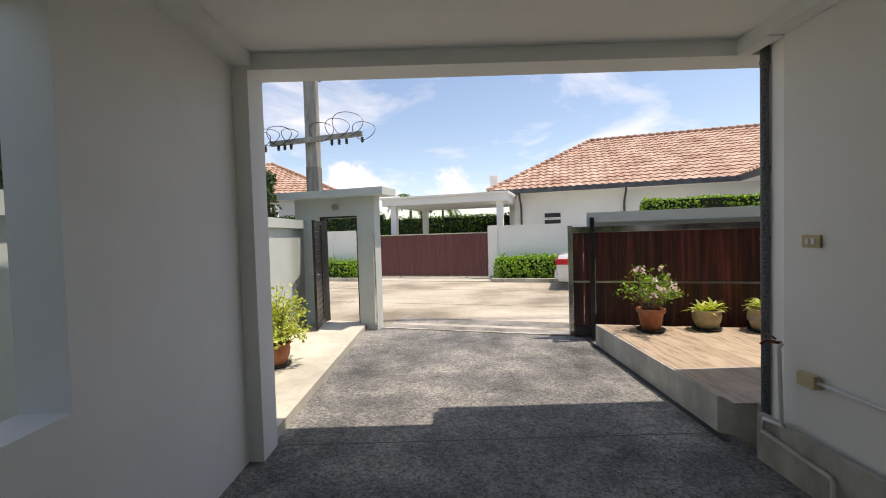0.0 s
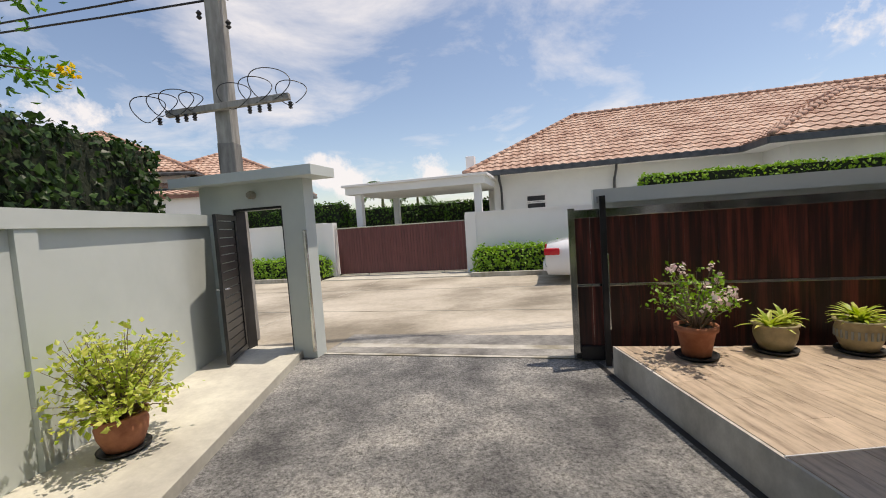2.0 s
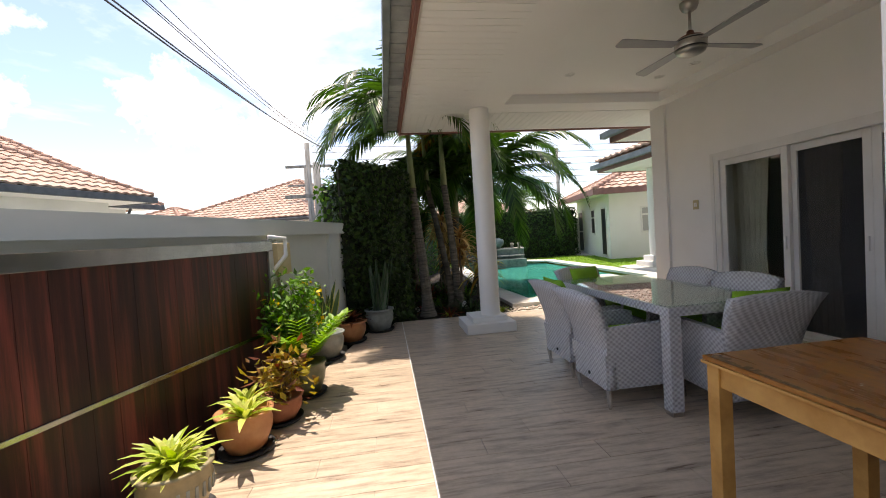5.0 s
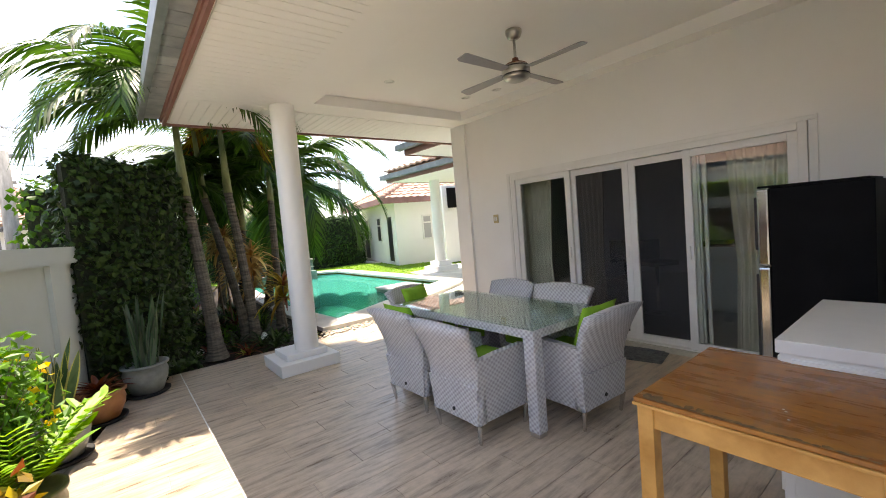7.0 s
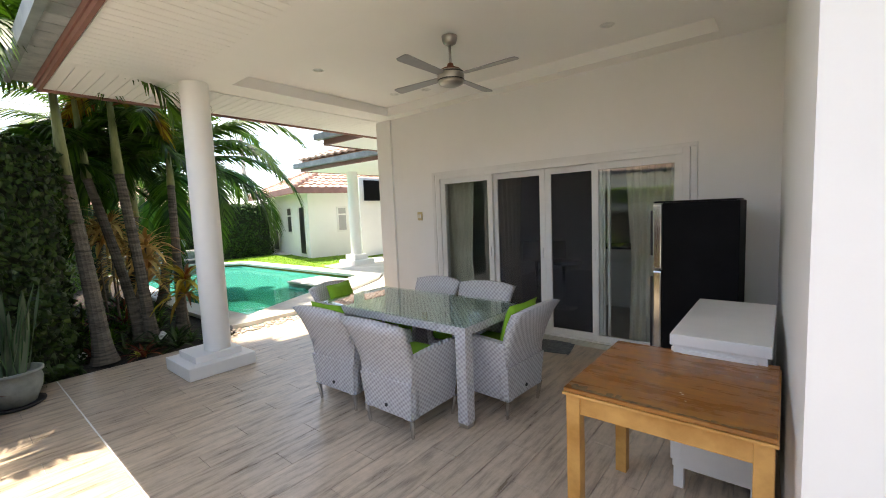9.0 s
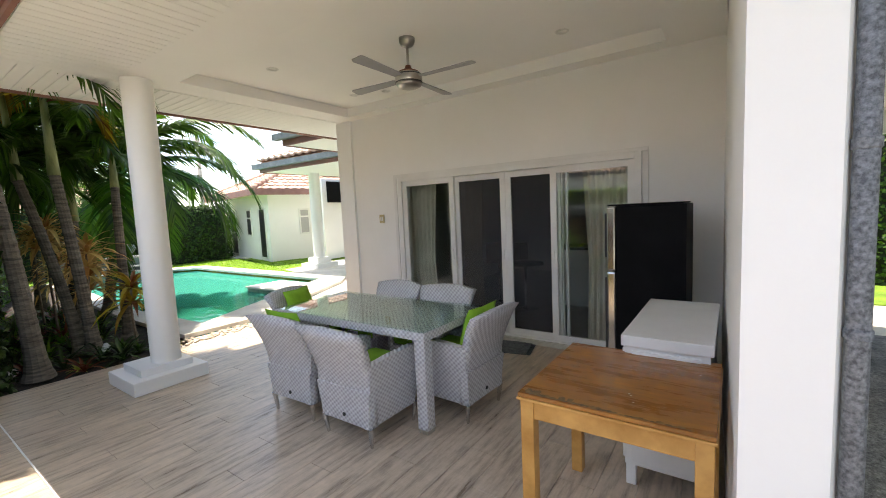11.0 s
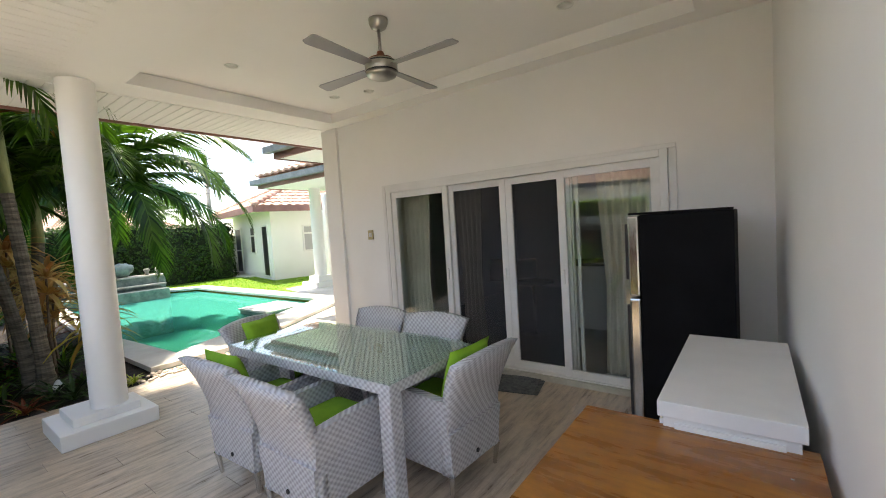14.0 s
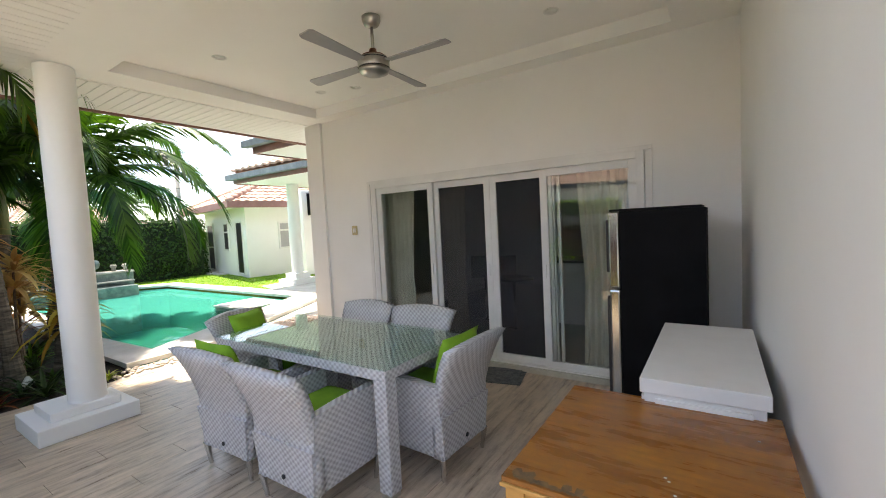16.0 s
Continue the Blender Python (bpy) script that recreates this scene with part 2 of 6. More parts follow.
M["pool_wall"] = surface("turquoise_pool_lining", (0.1, 0.52, 0.4), (0.2, 0.68, 0.54), 0.6, 0.4, 60, 0.1, 0.002)
M["green_stone"] = surface("green_slate", (0.1, 0.14, 0.12), (0.22, 0.27, 0.23), 6, 0.5, 60, 0.3, 0.004)
M["bark"] = surface("palm_bark", (0.05, 0.042, 0.032), (0.19, 0.165, 0.13), 5, 0.9, 40, 0.7, 0.01, stretch=(1, 1, 7))
M["crownshaft"] = surface("green_crownshaft", (0.1, 0.13, 0.045), (0.24, 0.27, 0.11), 3, 0.5, 40, 0.2, 0.004, stretch=(6, 6, 1))
M["pole"] = surface("weathered_concrete_pole", (0.2, 0.19, 0.17), (0.4, 0.385, 0.35), 3, 0.85, 50, 0.3, 0.006, stretch=(3, 3, 0.6))
M["hedge"] = foliage("hedge_leaves", (0.02, 0.06, 0.008), (0.085, 0.19, 0.02))
M["ivy"] = foliage("dark_creeper_leaves", (0.008, 0.02, 0.005), (0.045, 0.085, 0.016), glow=0.12, spec=0.2)
M["hedge_dark"] = foliage("side_hedge_leaves", (0.01, 0.03, 0.005), (0.045, 0.1, 0.015), glow=0.15, spec=0.3)
# Near-black green that puts the shade inside the hedges into the colour.
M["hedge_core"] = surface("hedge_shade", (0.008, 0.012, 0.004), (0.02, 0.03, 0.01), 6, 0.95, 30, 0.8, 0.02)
M["palm_leaf"] = foliage("palm_leaflets", (0.012, 0.035, 0.005), (0.07, 0.15, 0.02), glow=0.28, spec=0.3)
M["wood"] = surface("honey_stained_wood", (0.2, 0.065, 0.01), (0.42, 0.18, 0.028), 2.5, 0.28, 60, 0.08, 0.001, mid=(0.3, 0.11, 0.018), stretch=(1.2, 7, 7), grain=0.15, grain_scale=25.0, low=0.3, high=0.7)


# ---- building blocks ----
def box(bm, x0, x1, y0, y1, z0, z1, m=None, bevel=0.0):
    made = bmesh.ops.create_cube(bm, size=1.0)
    vs = made["verts"]
    for v in vs:
        v.co = Vector(((x0 + x1) / 2 + v.co.x * (x1 - x0), (y0 + y1) / 2 + v.co.y * (y1 - y0), (z0 + z1) / 2 + v.co.z * (z1 - z0)))
    if bevel:
        es = list({e for v in vs for e in v.link_edges})
        out = bmesh.ops.bevel(bm, geom=es, offset=bevel, segments=2, affect="EDGES", profile=0.6)
        vs = list({v for f in out["faces"] for v in f.verts} | {v for v in vs if v.is_valid})
        vs = flood(vs)
    if m is not None:
        bmesh.ops.transform(bm, matrix=m, verts=vs)
    return vs


def flood(vs):
    seen, todo = set(vs), list(vs)
    while todo:
        for e in todo.pop().link_edges:
            for w in e.verts:
                if w not in seen:
                    seen.add(w)
                    todo.append(w)
    return list(seen)


def lathe(bm, profile, segs=24, m=None):
    """A solid of revolution round z from (radius, z) pairs."""
    rings = []
    for r, z in profile:
        rings.append([bm.verts.new((max(r, 1e-4) * math.cos(2 * math.pi * k / segs), max(r, 1e-4) * math.sin(2 * math.pi * k / segs), z)) for k in range(segs)])
    for a, b in zip(rings, rings[1:]):
        for k in range(segs):
            bm.faces.new((a[k], a[(k + 1) % segs], b[(k + 1) % segs], b[k]))
    for ring, flip in ((rings[0], True), (rings[-1], False)):
        bm.faces.new(ring[::-1] if flip else ring)
    vs = [v for ring in rings for v in ring]
    if m is not None:
        bmesh.ops.transform(bm, matrix=m, verts=vs)
    return vs


def tube(bm, pts, r, segs=8, taper=None):
    """A round tube along points; taper: the radius at its end."""
    pts = [Vector(p) for p in pts]
    rings = []
    n = len(pts)
    side = None
    for i, p in enumerate(pts):
        d = (pts[min(i + 1, n - 1)] - pts[max(i - 1, 0)]).normalized()
        if side is None:
            side = d.orthogonal().normalized()
        side = (side - d * side.dot(d)).normalized()
        up = d.cross(side)
        rad = r if taper is None else r + (taper - r) * i / (n - 1)
        rings.append([bm.verts.new(p + (side * math.cos(2 * math.pi * k / segs) + up * math.sin(2 * math.pi * k / segs)) * rad) for k in range(segs)])
    for a, b in zip(rings, rings[1:]):
        for k in range(segs):
            bm.faces.new((a[k], a[(k + 1) % segs], b[(k + 1) % segs], b[k]))
    bm.faces.new(rings[0][::-1])
    bm.faces.new(rings[-1])


def part(name, bm, material, parent=None, label="", smooth=False, kind=""):
    """Links a bmesh as one mesh object under a thing or a part."""
    me = bpy.data.meshes.new(name)
    if smooth:
        for f in bm.faces:
            f.smooth = True
        for e in bm.edges:
            if len(e.link_faces) == 2 and e.calc_face_angle(0) > 0.7:
                e.smooth = False
    bmesh.ops.recalc_face_normals(bm, faces=bm.faces)
    bm.to_mesh(me)
    bm.free()
    for m in material if isinstance(material, (list, tuple)) else [material]:
        me.materials.append(m)
    ob = new(name, me)
    ob.parent = parent
    return tagged(ob, label, kind=kind)


def fast_part(name, verts, faces, material, parent=None, label="", kind="", smooth=False):
    me = bpy.data.meshes.new(name)
    me.from_pydata(verts, [], faces)
    me.materials.append(material)
    if smooth:
        me.polygons.foreach_set("use_smooth", [True] * len(me.polygons))
    me.update()
    ob = new(name, me)
    ob.parent = parent
    return tagged(ob, label, kind=kind)


def thing(name, where, label, category, group="", turn=0.0):
    ob = new(name)
    ob.matrix_basis = pose(*where, 0, 0, turn)
    ob.empty_display_size = 0.1
    return tagged(ob, label, category, group)


def structure(name, boxes, material, label="", bevel=0.0, m=None):
    bm = bmesh.new()
    for b in boxes:
        box(bm, *b, m=m, bevel=bevel)
    return part(name, bm, material, None, label, kind="structure")


def prism(name, outline, z0, z1, material, label="", kind="structure", parent=None):
    bm = bmesh.new()
    low = [bm.verts.new((x, y, z0)) for x, y in outline]
    high = [bm.verts.new((x, y, z1)) for x, y in outline]
    bm.faces.new(low[::-1])
    bm.faces.new(high)
    n = len(outline)
    for i in range(n):
        bm.faces.new((low[i], low[(i + 1) % n], high[(i + 1) % n], high[i]))
    return part(name, bm, material, parent, label, kind=kind)


GATE = pose(2.41, 7.44, 0, 0, 0, -17.2)  # along the frontage, with the road on its far side


def front(u, v, z=0.0):
    return GATE @ Vector((u, v, z))


DRIVE = -0.29
BACK = -2.0  # the open rear edge of the carport

# ---- ground, road, driveway ----
prism("ground", [(-400, -400), (400, -400), (400, 400), (-400, 400)], -1.6, -1.55, M["ground"], "dry grassy ground beyond the plots")
bm = bmesh.new()
a = [front(-60, 0.05), front(60, 0.05), front(60, 7.0), front(-60, 7.0)]
prism("road", [(p.x, p.y) for p in a], DRIVE - 0.25, DRIVE - 0.005, M["road"], "pale stained concrete road with joints")
a = [front(-60, 7.0), front(60, 7.0), front(60, 60), front(-60, 60)]
prism("pavement", [(p.x, p.y) for p in a], DRIVE - 0.25, DRIVE + 0.02, M["concrete"], "concrete verge before the neighbouring plot")
gl, gr = front(-3.15, 0.05), front(0.6, 0.05)
prism("driveway", [(-1.1, BACK), (2.72, BACK), (2.72, 6.9), (gr.x, gr.y), (gl.x, gl.y), (-0.9, 8.3), (-0.9, 4.3), (-1.1, 4.3)], DRIVE - 0.25, DRIVE, M["drive"], "grey weathered driveway with a cut joint")
a = [front(-4.7, 0.05), front(-3.15, 0.05)]
prism("walkway", [(-1.95, BACK), (-1.1, BACK), (-1.1, 4.3), (-0.82, 4.3), (-0.82, 8.3), (a[1].x, a[1].y), (a[0].x, a[0].y), (-1.95, 8.8)], DRIVE - 0.2, DRIVE + 0.09, M["concrete"], "raised pale concrete side path with a worn kerb")

# ---- terrace slab ----
e = front(6.6, 0.1)
prism("terrace_slab", [(2.64, 4.36), (2.64, 6.92), (7.6, 5.55), (8.75, 5.2), (8.75, 2.7), (8.9, 2.7), (8.9, -6), (3.1, -6), (3.1, 4.1), (2.83, 4.1), (2.83, 4.2)], -1.2, -0.006, M["podium"], "raised terrace base in grey render")
# ---- house ----
structure("wall_left", [(-1.1, -0.89, 2.76, 4.36, DRIVE - 0.1, 2.7), (-1.1, -0.89, BACK, 2.76, DRIVE - 0.1, 0.66), (-1.1, -0.89, BACK, 2.76, 2.22, 2.7), (-1.1, -0.89, BACK, 0.6, 0.66, 2.22), (-0.89, -0.78, 4.12, 4.36, DRIVE - 0.1, 2.7)], M["grey_wall"], "pale grey painted carport wall with a square opening")
structure("path_rear", [(-1.95, 3.1, BACK - 2.0, BACK, DRIVE - 0.2, DRIVE - 0.004)], M["concrete"], "pale concrete strip behind the carport")
structure("lawn_rear", [(-1.95, 3.1, BACK - 4.1, BACK - 2.0, DRIVE - 0.2, DRIVE + 0.02)], M["lawn"], "bright green lawn behind the carport")
structure("wall_right", [(2.74, 3.14, -4.2, 1.09, DRIVE - 0.1, 3.2)], M["white_wall"], "white painted wall between carport and terrace")
prism("wall_carport", [(2.74, 1.09), (3.12, 1.09), (3.03, 4.1), (2.83, 4.1), (2.8, 4.02), (2.76, 3.9), (2.74, 3.85)], DRIVE - 0.1, 3.2, M["white_wall"], "white painted wall end beside the carport")
structure("lintel_rear", [(-1.09, 2.73, BACK - 0.24, BACK, 2.3, 2.9)], M["grey_wall"], "painted beam over the rear carport opening")
structure("lintel", [(-0.78, 3.03, 4.12, 4.36, 2.49, 2.94), (-0.89, -0.75, BACK, 4.12, 2.52, 2.62), (2.62, 2.735, BACK, 3.84, 2.5, 2.62), (2.64, 2.735, 3.84, 4.12, 2.49, 2.75)], M["grey_wall"], "painted beam over the carport opening")
structure("ceiling_carport", [(-1.09, 2.735, BACK, 4.12, 2.6, 2.8), (-1.2, 1.6, 4.36, 4.72, 2.7, 2.9), (1.6, 3.11, 4.36, 4.8, 2.96, 3.1)], M["ceiling"], "plain painted carport ceiling")
structure("wall_house", [(3.14, 3.79, 0.89, 1.09, -0.1, 3.2), (6.84, 8.0, 0.89, 1.09, -0.1, 3.2), (3.79, 6.84, 0.89, 1.09, 2.06, 3.2), (7.72, 8.02, 0.8, 1.13, -0.1, 2.96), (7.8, 8.0, -6, 0.89, -0.1, 3.2)], M["white_wall"], "white painted house wall behind the terrace")
structure("roof_slab", [(-1.2, 2.74, BACK - 0.4, 4.36, 3.16, 3.3), (2.74, 9.0, -6, 4.36, 3.16, 3.3), (1.6, 9.0, 4.36, 4.98, 3.16, 3.3)], M["roof"], "tiled roof over the terrace")
structure("ceiling_terrace", [(3.11, 3.55, 1.09, 4.8, 2.96, 3.14), (7.57, 8.9, -1.5, 4.8, 2.96, 3.14), (3.55, 7.57, 3.5, 4.8, 2.96, 3.14), (3.55, 7.57, 1.09, 1.3, 2.96, 3.14), (3.55, 7.57, 1.3, 3.5, 3.08, 3.14)], M["ceiling"], "white plaster ceiling with a recessed tray")
structure("fascia", [(1.6, 8.95, 4.8, 4.83, 2.925, 3.16), (1.6, 8.95, 4.832, 4.845, 2.97, 3.1), (8.9, 8.94, -1.5, 4.8, 2.93, 3.16)], M["brown"], "brown painted fascia board")
gutter = structure("gutter", [(1.6, 9.0, 5.0, 5.06, 2.99, 3.15), (1.6, 9.0, 4.84, 5.0, 3.1, 3.14)], M["gutter"], "grey eaves gutter in short joined lengths")
M["gutter_pale"] = surface("pale_grey_eaves_tile", (0.22, 0.25, 0.26), (0.4, 0.43, 0.43), 3, 0.6, 60, 0.15, 0.002, vary=0.12)
verge = None
for k in range(37):
    if verge is None:
        bm = bmesh.new()
        box(bm, 0.006, 0.196, 4.846, 4.995, 3.02, 3.045, bevel=0.004)
        verge = part("eaves_tile", bm, M["gutter_pale"], gutter)
        verge.location.x = 1.6
    else:
        tl = new("eaves_tile", verge.data)
        tl.location.x = 1.6 + 0.2 * k
        tl.parent = gutter

bm = bmesh.new()
lathe(bm, [(0.132, 0), (0.132, 2.955)], 32, pose(7.767, 3.797, 0))
part("column", bm, M["white_wall"], None, "round white painted column", True, "structure")
structure("column_base", [(7.5, 8.15, 3.52, 4.18, 0, 0.13), (7.6, 8.05, 3.62, 4.08, 0.13, 0.2)], M["white_wall"], "stepped square column base", 0.01)

# ---- boundary walls ----
structure("wall_west", [(-2.0, -1.89, -6, 8.45, -0.4, 1.5), (-2.03, -1.84, -6, 8.45, 1.48, 1.62), (-1.89, -1.85, 5.85, 6.02, -0.3, 1.48)], M["green_grey"], "pale green-grey rendered boundary wall with a projecting cap")
structure("gutter_channel", [(2.585, 2.638, 4.2, 7.3, DRIVE - 0.01, DRIVE + 0.002)], M["black"], "dark drainage gap beside the terrace")
structure("threshold_strip", [(2.65, 8.75, 4.966, 4.975, -0.01, 0.001)], M["white_wall"], "pale joint strip across the terrace")
structure("wall_front", [(0.3, 7.5, 0.12, 0.25, -0.4, 1.44), (0.3, 7.5, 0.07, 0.28, 1.42, 1.57)], M["green_grey"], "grey rendered front wall with a cap", m=GATE)
structure("wall_far", [(-2.9, 3.0, 7.9, 8.05, -0.4, 1.5), (-12, -7.4, 7.9, 8.05, -0.4, 1.5), (3.0, 30, 7.9, 8.05, -0.4, 1.5)], M["white_wall"], "white neighbouring boundary wall", m=GATE @ pose(0.16, 0, 0))
structure("portal", [(-3.45, -3.12, -0.12, 0.1, -0.35, 2.0), (-4.7, -4.2, -0.12, 0.1, -0.35, 2.0), (-4.2, -3.45, -0.12, 0.1, 1.68, 2.0), (-4.95, -2.85, -0.35, 0.2, 2.0, 2.12)], M["green_grey"], "rendered entrance portal with a flat cap", m=GATE)


# ---- more materials ----
def weave(name, dark, light):
    """Flat woven strands that pass over and under each other, with relief."""
    m = bpy.data.materials.new(name)
    m.use_nodes = True
    nt = m.node_tree
    p = nt.nodes["Principled BSDF"]
    tc = nt.nodes.new("ShaderNodeTexCoord")
    sp = nt.nodes.new("ShaderNodeSeparateXYZ")
    nt.links.new(tc.outputs["Object"], sp.inputs[0])
    ad = nt.nodes.new("ShaderNodeMath")
    nt.links.new(sp.outputs["X"], ad.inputs[0])
    nt.links.new(sp.outputs["Y"], ad.inputs[1])
    cb = nt.nodes.new("ShaderNodeCombineXYZ")
    nt.links.new(ad.outputs[0], cb.inputs["X"])
    nt.links.new(sp.outputs["Z"], cb.inputs["Y"])
    waves = []
    for axis, period in (("X", 0.042), ("Y", 0.036)):
        part_of = nt.nodes.new("ShaderNodeSeparateXYZ")
        nt.links.new(cb.outputs[0], part_of.inputs[0])
        turn_ = nt.nodes.new("ShaderNodeMath")
        turn_.operation = "MULTIPLY"
        turn_.inputs[1].default_value = 2 * math.pi / period
        nt.links.new(part_of.outputs[axis], turn_.inputs[0])
        wave = nt.nodes.new("ShaderNodeMath")
        wave.operation = "SINE"
        nt.links.new(turn_.outputs[0], wave.inputs[0])
        waves.append(wave.outputs[0])
    over = nt.nodes.new("ShaderNodeMath")
    over.operation = "MULTIPLY"
    nt.links.new(waves[0], over.inputs[0])
    nt.links.new(waves[1], over.inputs[1])
    n = nt.nodes.new("ShaderNodeTexNoise")
    n.inputs["Scale"].default_value = 26
    n.inputs["Detail"].default_value = 3
    nt.links.new(tc.outputs["Object"], n.inputs["Vector"])
    both_ = nt.nodes.new("ShaderNodeMath")
    both_.operation = "MULTIPLY_ADD"
    both_.inputs[1].default_value = 1.6
    nt.links.new(n.outputs["Fac"], both_.inputs[0])
    nt.links.new(over.outputs[0], both_.inputs[2])
    tone = nt.nodes.new("ShaderNodeMapRange")
    tone.inputs["From Min"].default_value, tone.inputs["From Max"].default_value = -0.05, 1.5
    nt.links.new(both_.outputs[0], tone.inputs["Value"])
    mx = nt.nodes.new("ShaderNodeMix")
    mx.data_type = "RGBA"
    mx.inputs["A"].default_value = (*dark, 1)
    mx.inputs["B"].default_value = (*light, 1)
    nt.links.new(tone.outputs["Result"], mx.inputs["Factor"])
    nt.links.new(mx.outputs["Result"], p.inputs["Base Color"])
    b = nt.nodes.new("ShaderNodeBump")
    b.inputs["Strength"].default_value = 0.7
    b.inputs["Distance"].default_value = 0.004
    nt.links.new(over.outputs[0], b.inputs["Height"])
    nt.links.new(b.outputs[0], p.inputs["Normal"])
    p.inputs["Roughness"].default_value = 0.5
    return m


M["rattan"] = weave("grey_woven_rattan", (0.38, 0.38, 0.395), (0.63, 0.63, 0.655))
M["green_cloth"] = surface("lime_green_cloth", (0.15, 0.35, 0.015), (0.24, 0.48, 0.03), 4, 0.85, 300, 0.3, 0.001)
M["chrome"] = surface("chrome", (0.6, 0.6, 0.6), (0.72, 0.72, 0.72), 6, 0.12, 60, 0.02, 0.001, metal=1.0)
M["glass_top"] = glass("table_glass", (0.9, 0.97, 0.94), gloss=0.05)
M["rattan_top"] = weave("woven_table_top", (0.4, 0.41, 0.41), (0.56, 0.58, 0.57))
M["pane"] = glass("window_pane", (0.92, 0.95, 0.94), gloss=0.08)
M["screen"] = glass("insect_screen", (0.72, 0.72, 0.72), gloss=0.0)
nt = M["screen"].node_tree
mesh_shade = nt.nodes.new("ShaderNodeBsdfDiffuse")
mesh_shade.inputs["Color"].default_value = (0.1, 0.1, 0.105, 1)
mesh_mix = nt.nodes.new("ShaderNodeMixShader")
mesh_mix.inputs[0].default_value = 0.32
nt.links.new(nt.nodes["Mix Shader"].outputs[0], mesh_mix.inputs[1])
nt.links.new(mesh_shade.outputs[0], mesh_mix.inputs[2])
nt.links.new(mesh_mix.outputs[0], nt.nodes["Material Output"].inputs["Surface"])
M["dark_room"] = surface("shaded_room_paint", (0.74, 0.74, 0.72), (0.8, 0.8, 0.78), 1, 0.8, 60, 0.05, 0.001)
M["room_floor"] = surface("grey_room_tile", (0.34, 0.34, 0.34), (0.42, 0.42, 0.41), 1, 0.4, 60, 0.05, 0.001)
M["curtain"] = surface("beige_curtain_cloth", (0.62, 0.57, 0.46), (0.78, 0.73, 0.62), 3, 0.9, 200, 0.2, 0.001)
M["fridge_black"] = surface("black_appliance_paint", (0.005, 0.005, 0.0055), (0.009, 0.009, 0.01), 3, 0.55, 200, 0.1, 0.0005, spec=0.06)
M["terracotta"] = surface("terracotta_clay", (0.26, 0.085, 0.04), (0.45, 0.18, 0.095), 6, 0.75, 60, 0.25, 0.003)
M["orange_clay"] = surface("orange_glazed_clay", (0.4, 0.16, 0.06), (0.55, 0.27, 0.12), 5, 0.5, 60, 0.2, 0.003)
M["tan_clay"] = surface("tan_glazed_clay", (0.22, 0.19, 0.1), (0.42, 0.34, 0.2), 6, 0.45, 60, 0.2, 0.003)
M["olive_clay"] = surface("olive_glazed_clay", (0.1, 0.11, 0.05), (0.25, 0.24, 0.14), 5, 0.35, 60, 0.2, 0.003)
M["grey_clay"] = surface("grey_glazed_clay", (0.18, 0.2, 0.18), (0.34, 0.36, 0.33), 5, 0.45, 60, 0.2, 0.003)
M["saucer"] = surface("black_saucer", (0.012, 0.012, 0.012), (0.03, 0.03, 0.03), 5, 0.6, 60, 0.1, 0.001)
M["bromeliad"] = foliage("yellow_green_leaves", (0.3, 0.42, 0.04), (0.62, 0.62, 0.16), glow=0.3)
M["lime_leaf"] = foliage("bright_green_leaves", (0.1, 0.24, 0.015), (0.3, 0.48, 0.05), glow=0.3)
M["green_leaf"] = foliage("mid_green_leaves", (0.04, 0.13, 0.012), (0.16, 0.32, 0.03), glow=0.3)
M["red_leaf"] = foliage("bronze_red_leaves", (0.09, 0.012, 0.01), (0.25, 0.08, 0.03), glow=0.2)
M["croton_leaf"] = foliage("orange_and_yellow_leaves", (0.14, 0.03, 0.015), (0.5, 0.42, 0.06), glow=0.3)
M["cord_leaf"] = foliage("cream_and_orange_leaves", (0.4, 0.18, 0.06), (0.78, 0.62, 0.28), glow=0.35)
M["snake_mid"] = foliage("dark_banded_leaves", (0.03, 0.08, 0.03), (0.09, 0.17, 0.07), glow=0.1)
M["snake_edge"] = foliage("yellow_leaf_margins", (0.4, 0.42, 0.1), (0.55, 0.52, 0.2), glow=0.1)
M["snake_grey"] = foliage("grey_green_leaves", (0.05, 0.075, 0.045), (0.14, 0.18, 0.11), glow=0.1)
M["petal_white"] = foliage("white_pink_petals", (0.72, 0.5, 0.52), (0.85, 0.8, 0.74), glow=0.3)
M["petal_yellow"] = foliage("yellow_petals", (0.85, 0.5, 0.01), (0.9, 0.68, 0.03), glow=0.3)
M["twig"] = surface("thin_grey_twig", (0.14, 0.1, 0.07), (0.26, 0.2, 0.15), 20, 0.85, 60, 0.2, 0.001)
M["mat"] = surface("grey_door_mat", (0.06, 0.07, 0.07), (0.16, 0.17, 0.17), 30, 0.95, 300, 0.8, 0.004)
M["cream_plastic"] = surface("aged_cream_plastic", (0.5, 0.4, 0.2), (0.62, 0.53, 0.32), 5, 0.5, 60, 0.05, 0.001)
M["pvc"] = surface("white_pvc_pipe", (0.6, 0.6, 0.57), (0.7, 0.7, 0.67), 5, 0.4, 60, 0.05, 0.001)
M["brass"] = surface("tarnished_brass", (0.16, 0.05, 0.03), (0.3, 0.12, 0.06), 12, 0.5, 60, 0.2, 0.001, metal=0.6)
M["lamp_glass"] = surface("frosted_lamp_cover", (0.6, 0.6, 0.58), (0.7, 0.7, 0.68), 5, 0.5, 60, 0.02, 0.001)
rnd = random.Random(11)


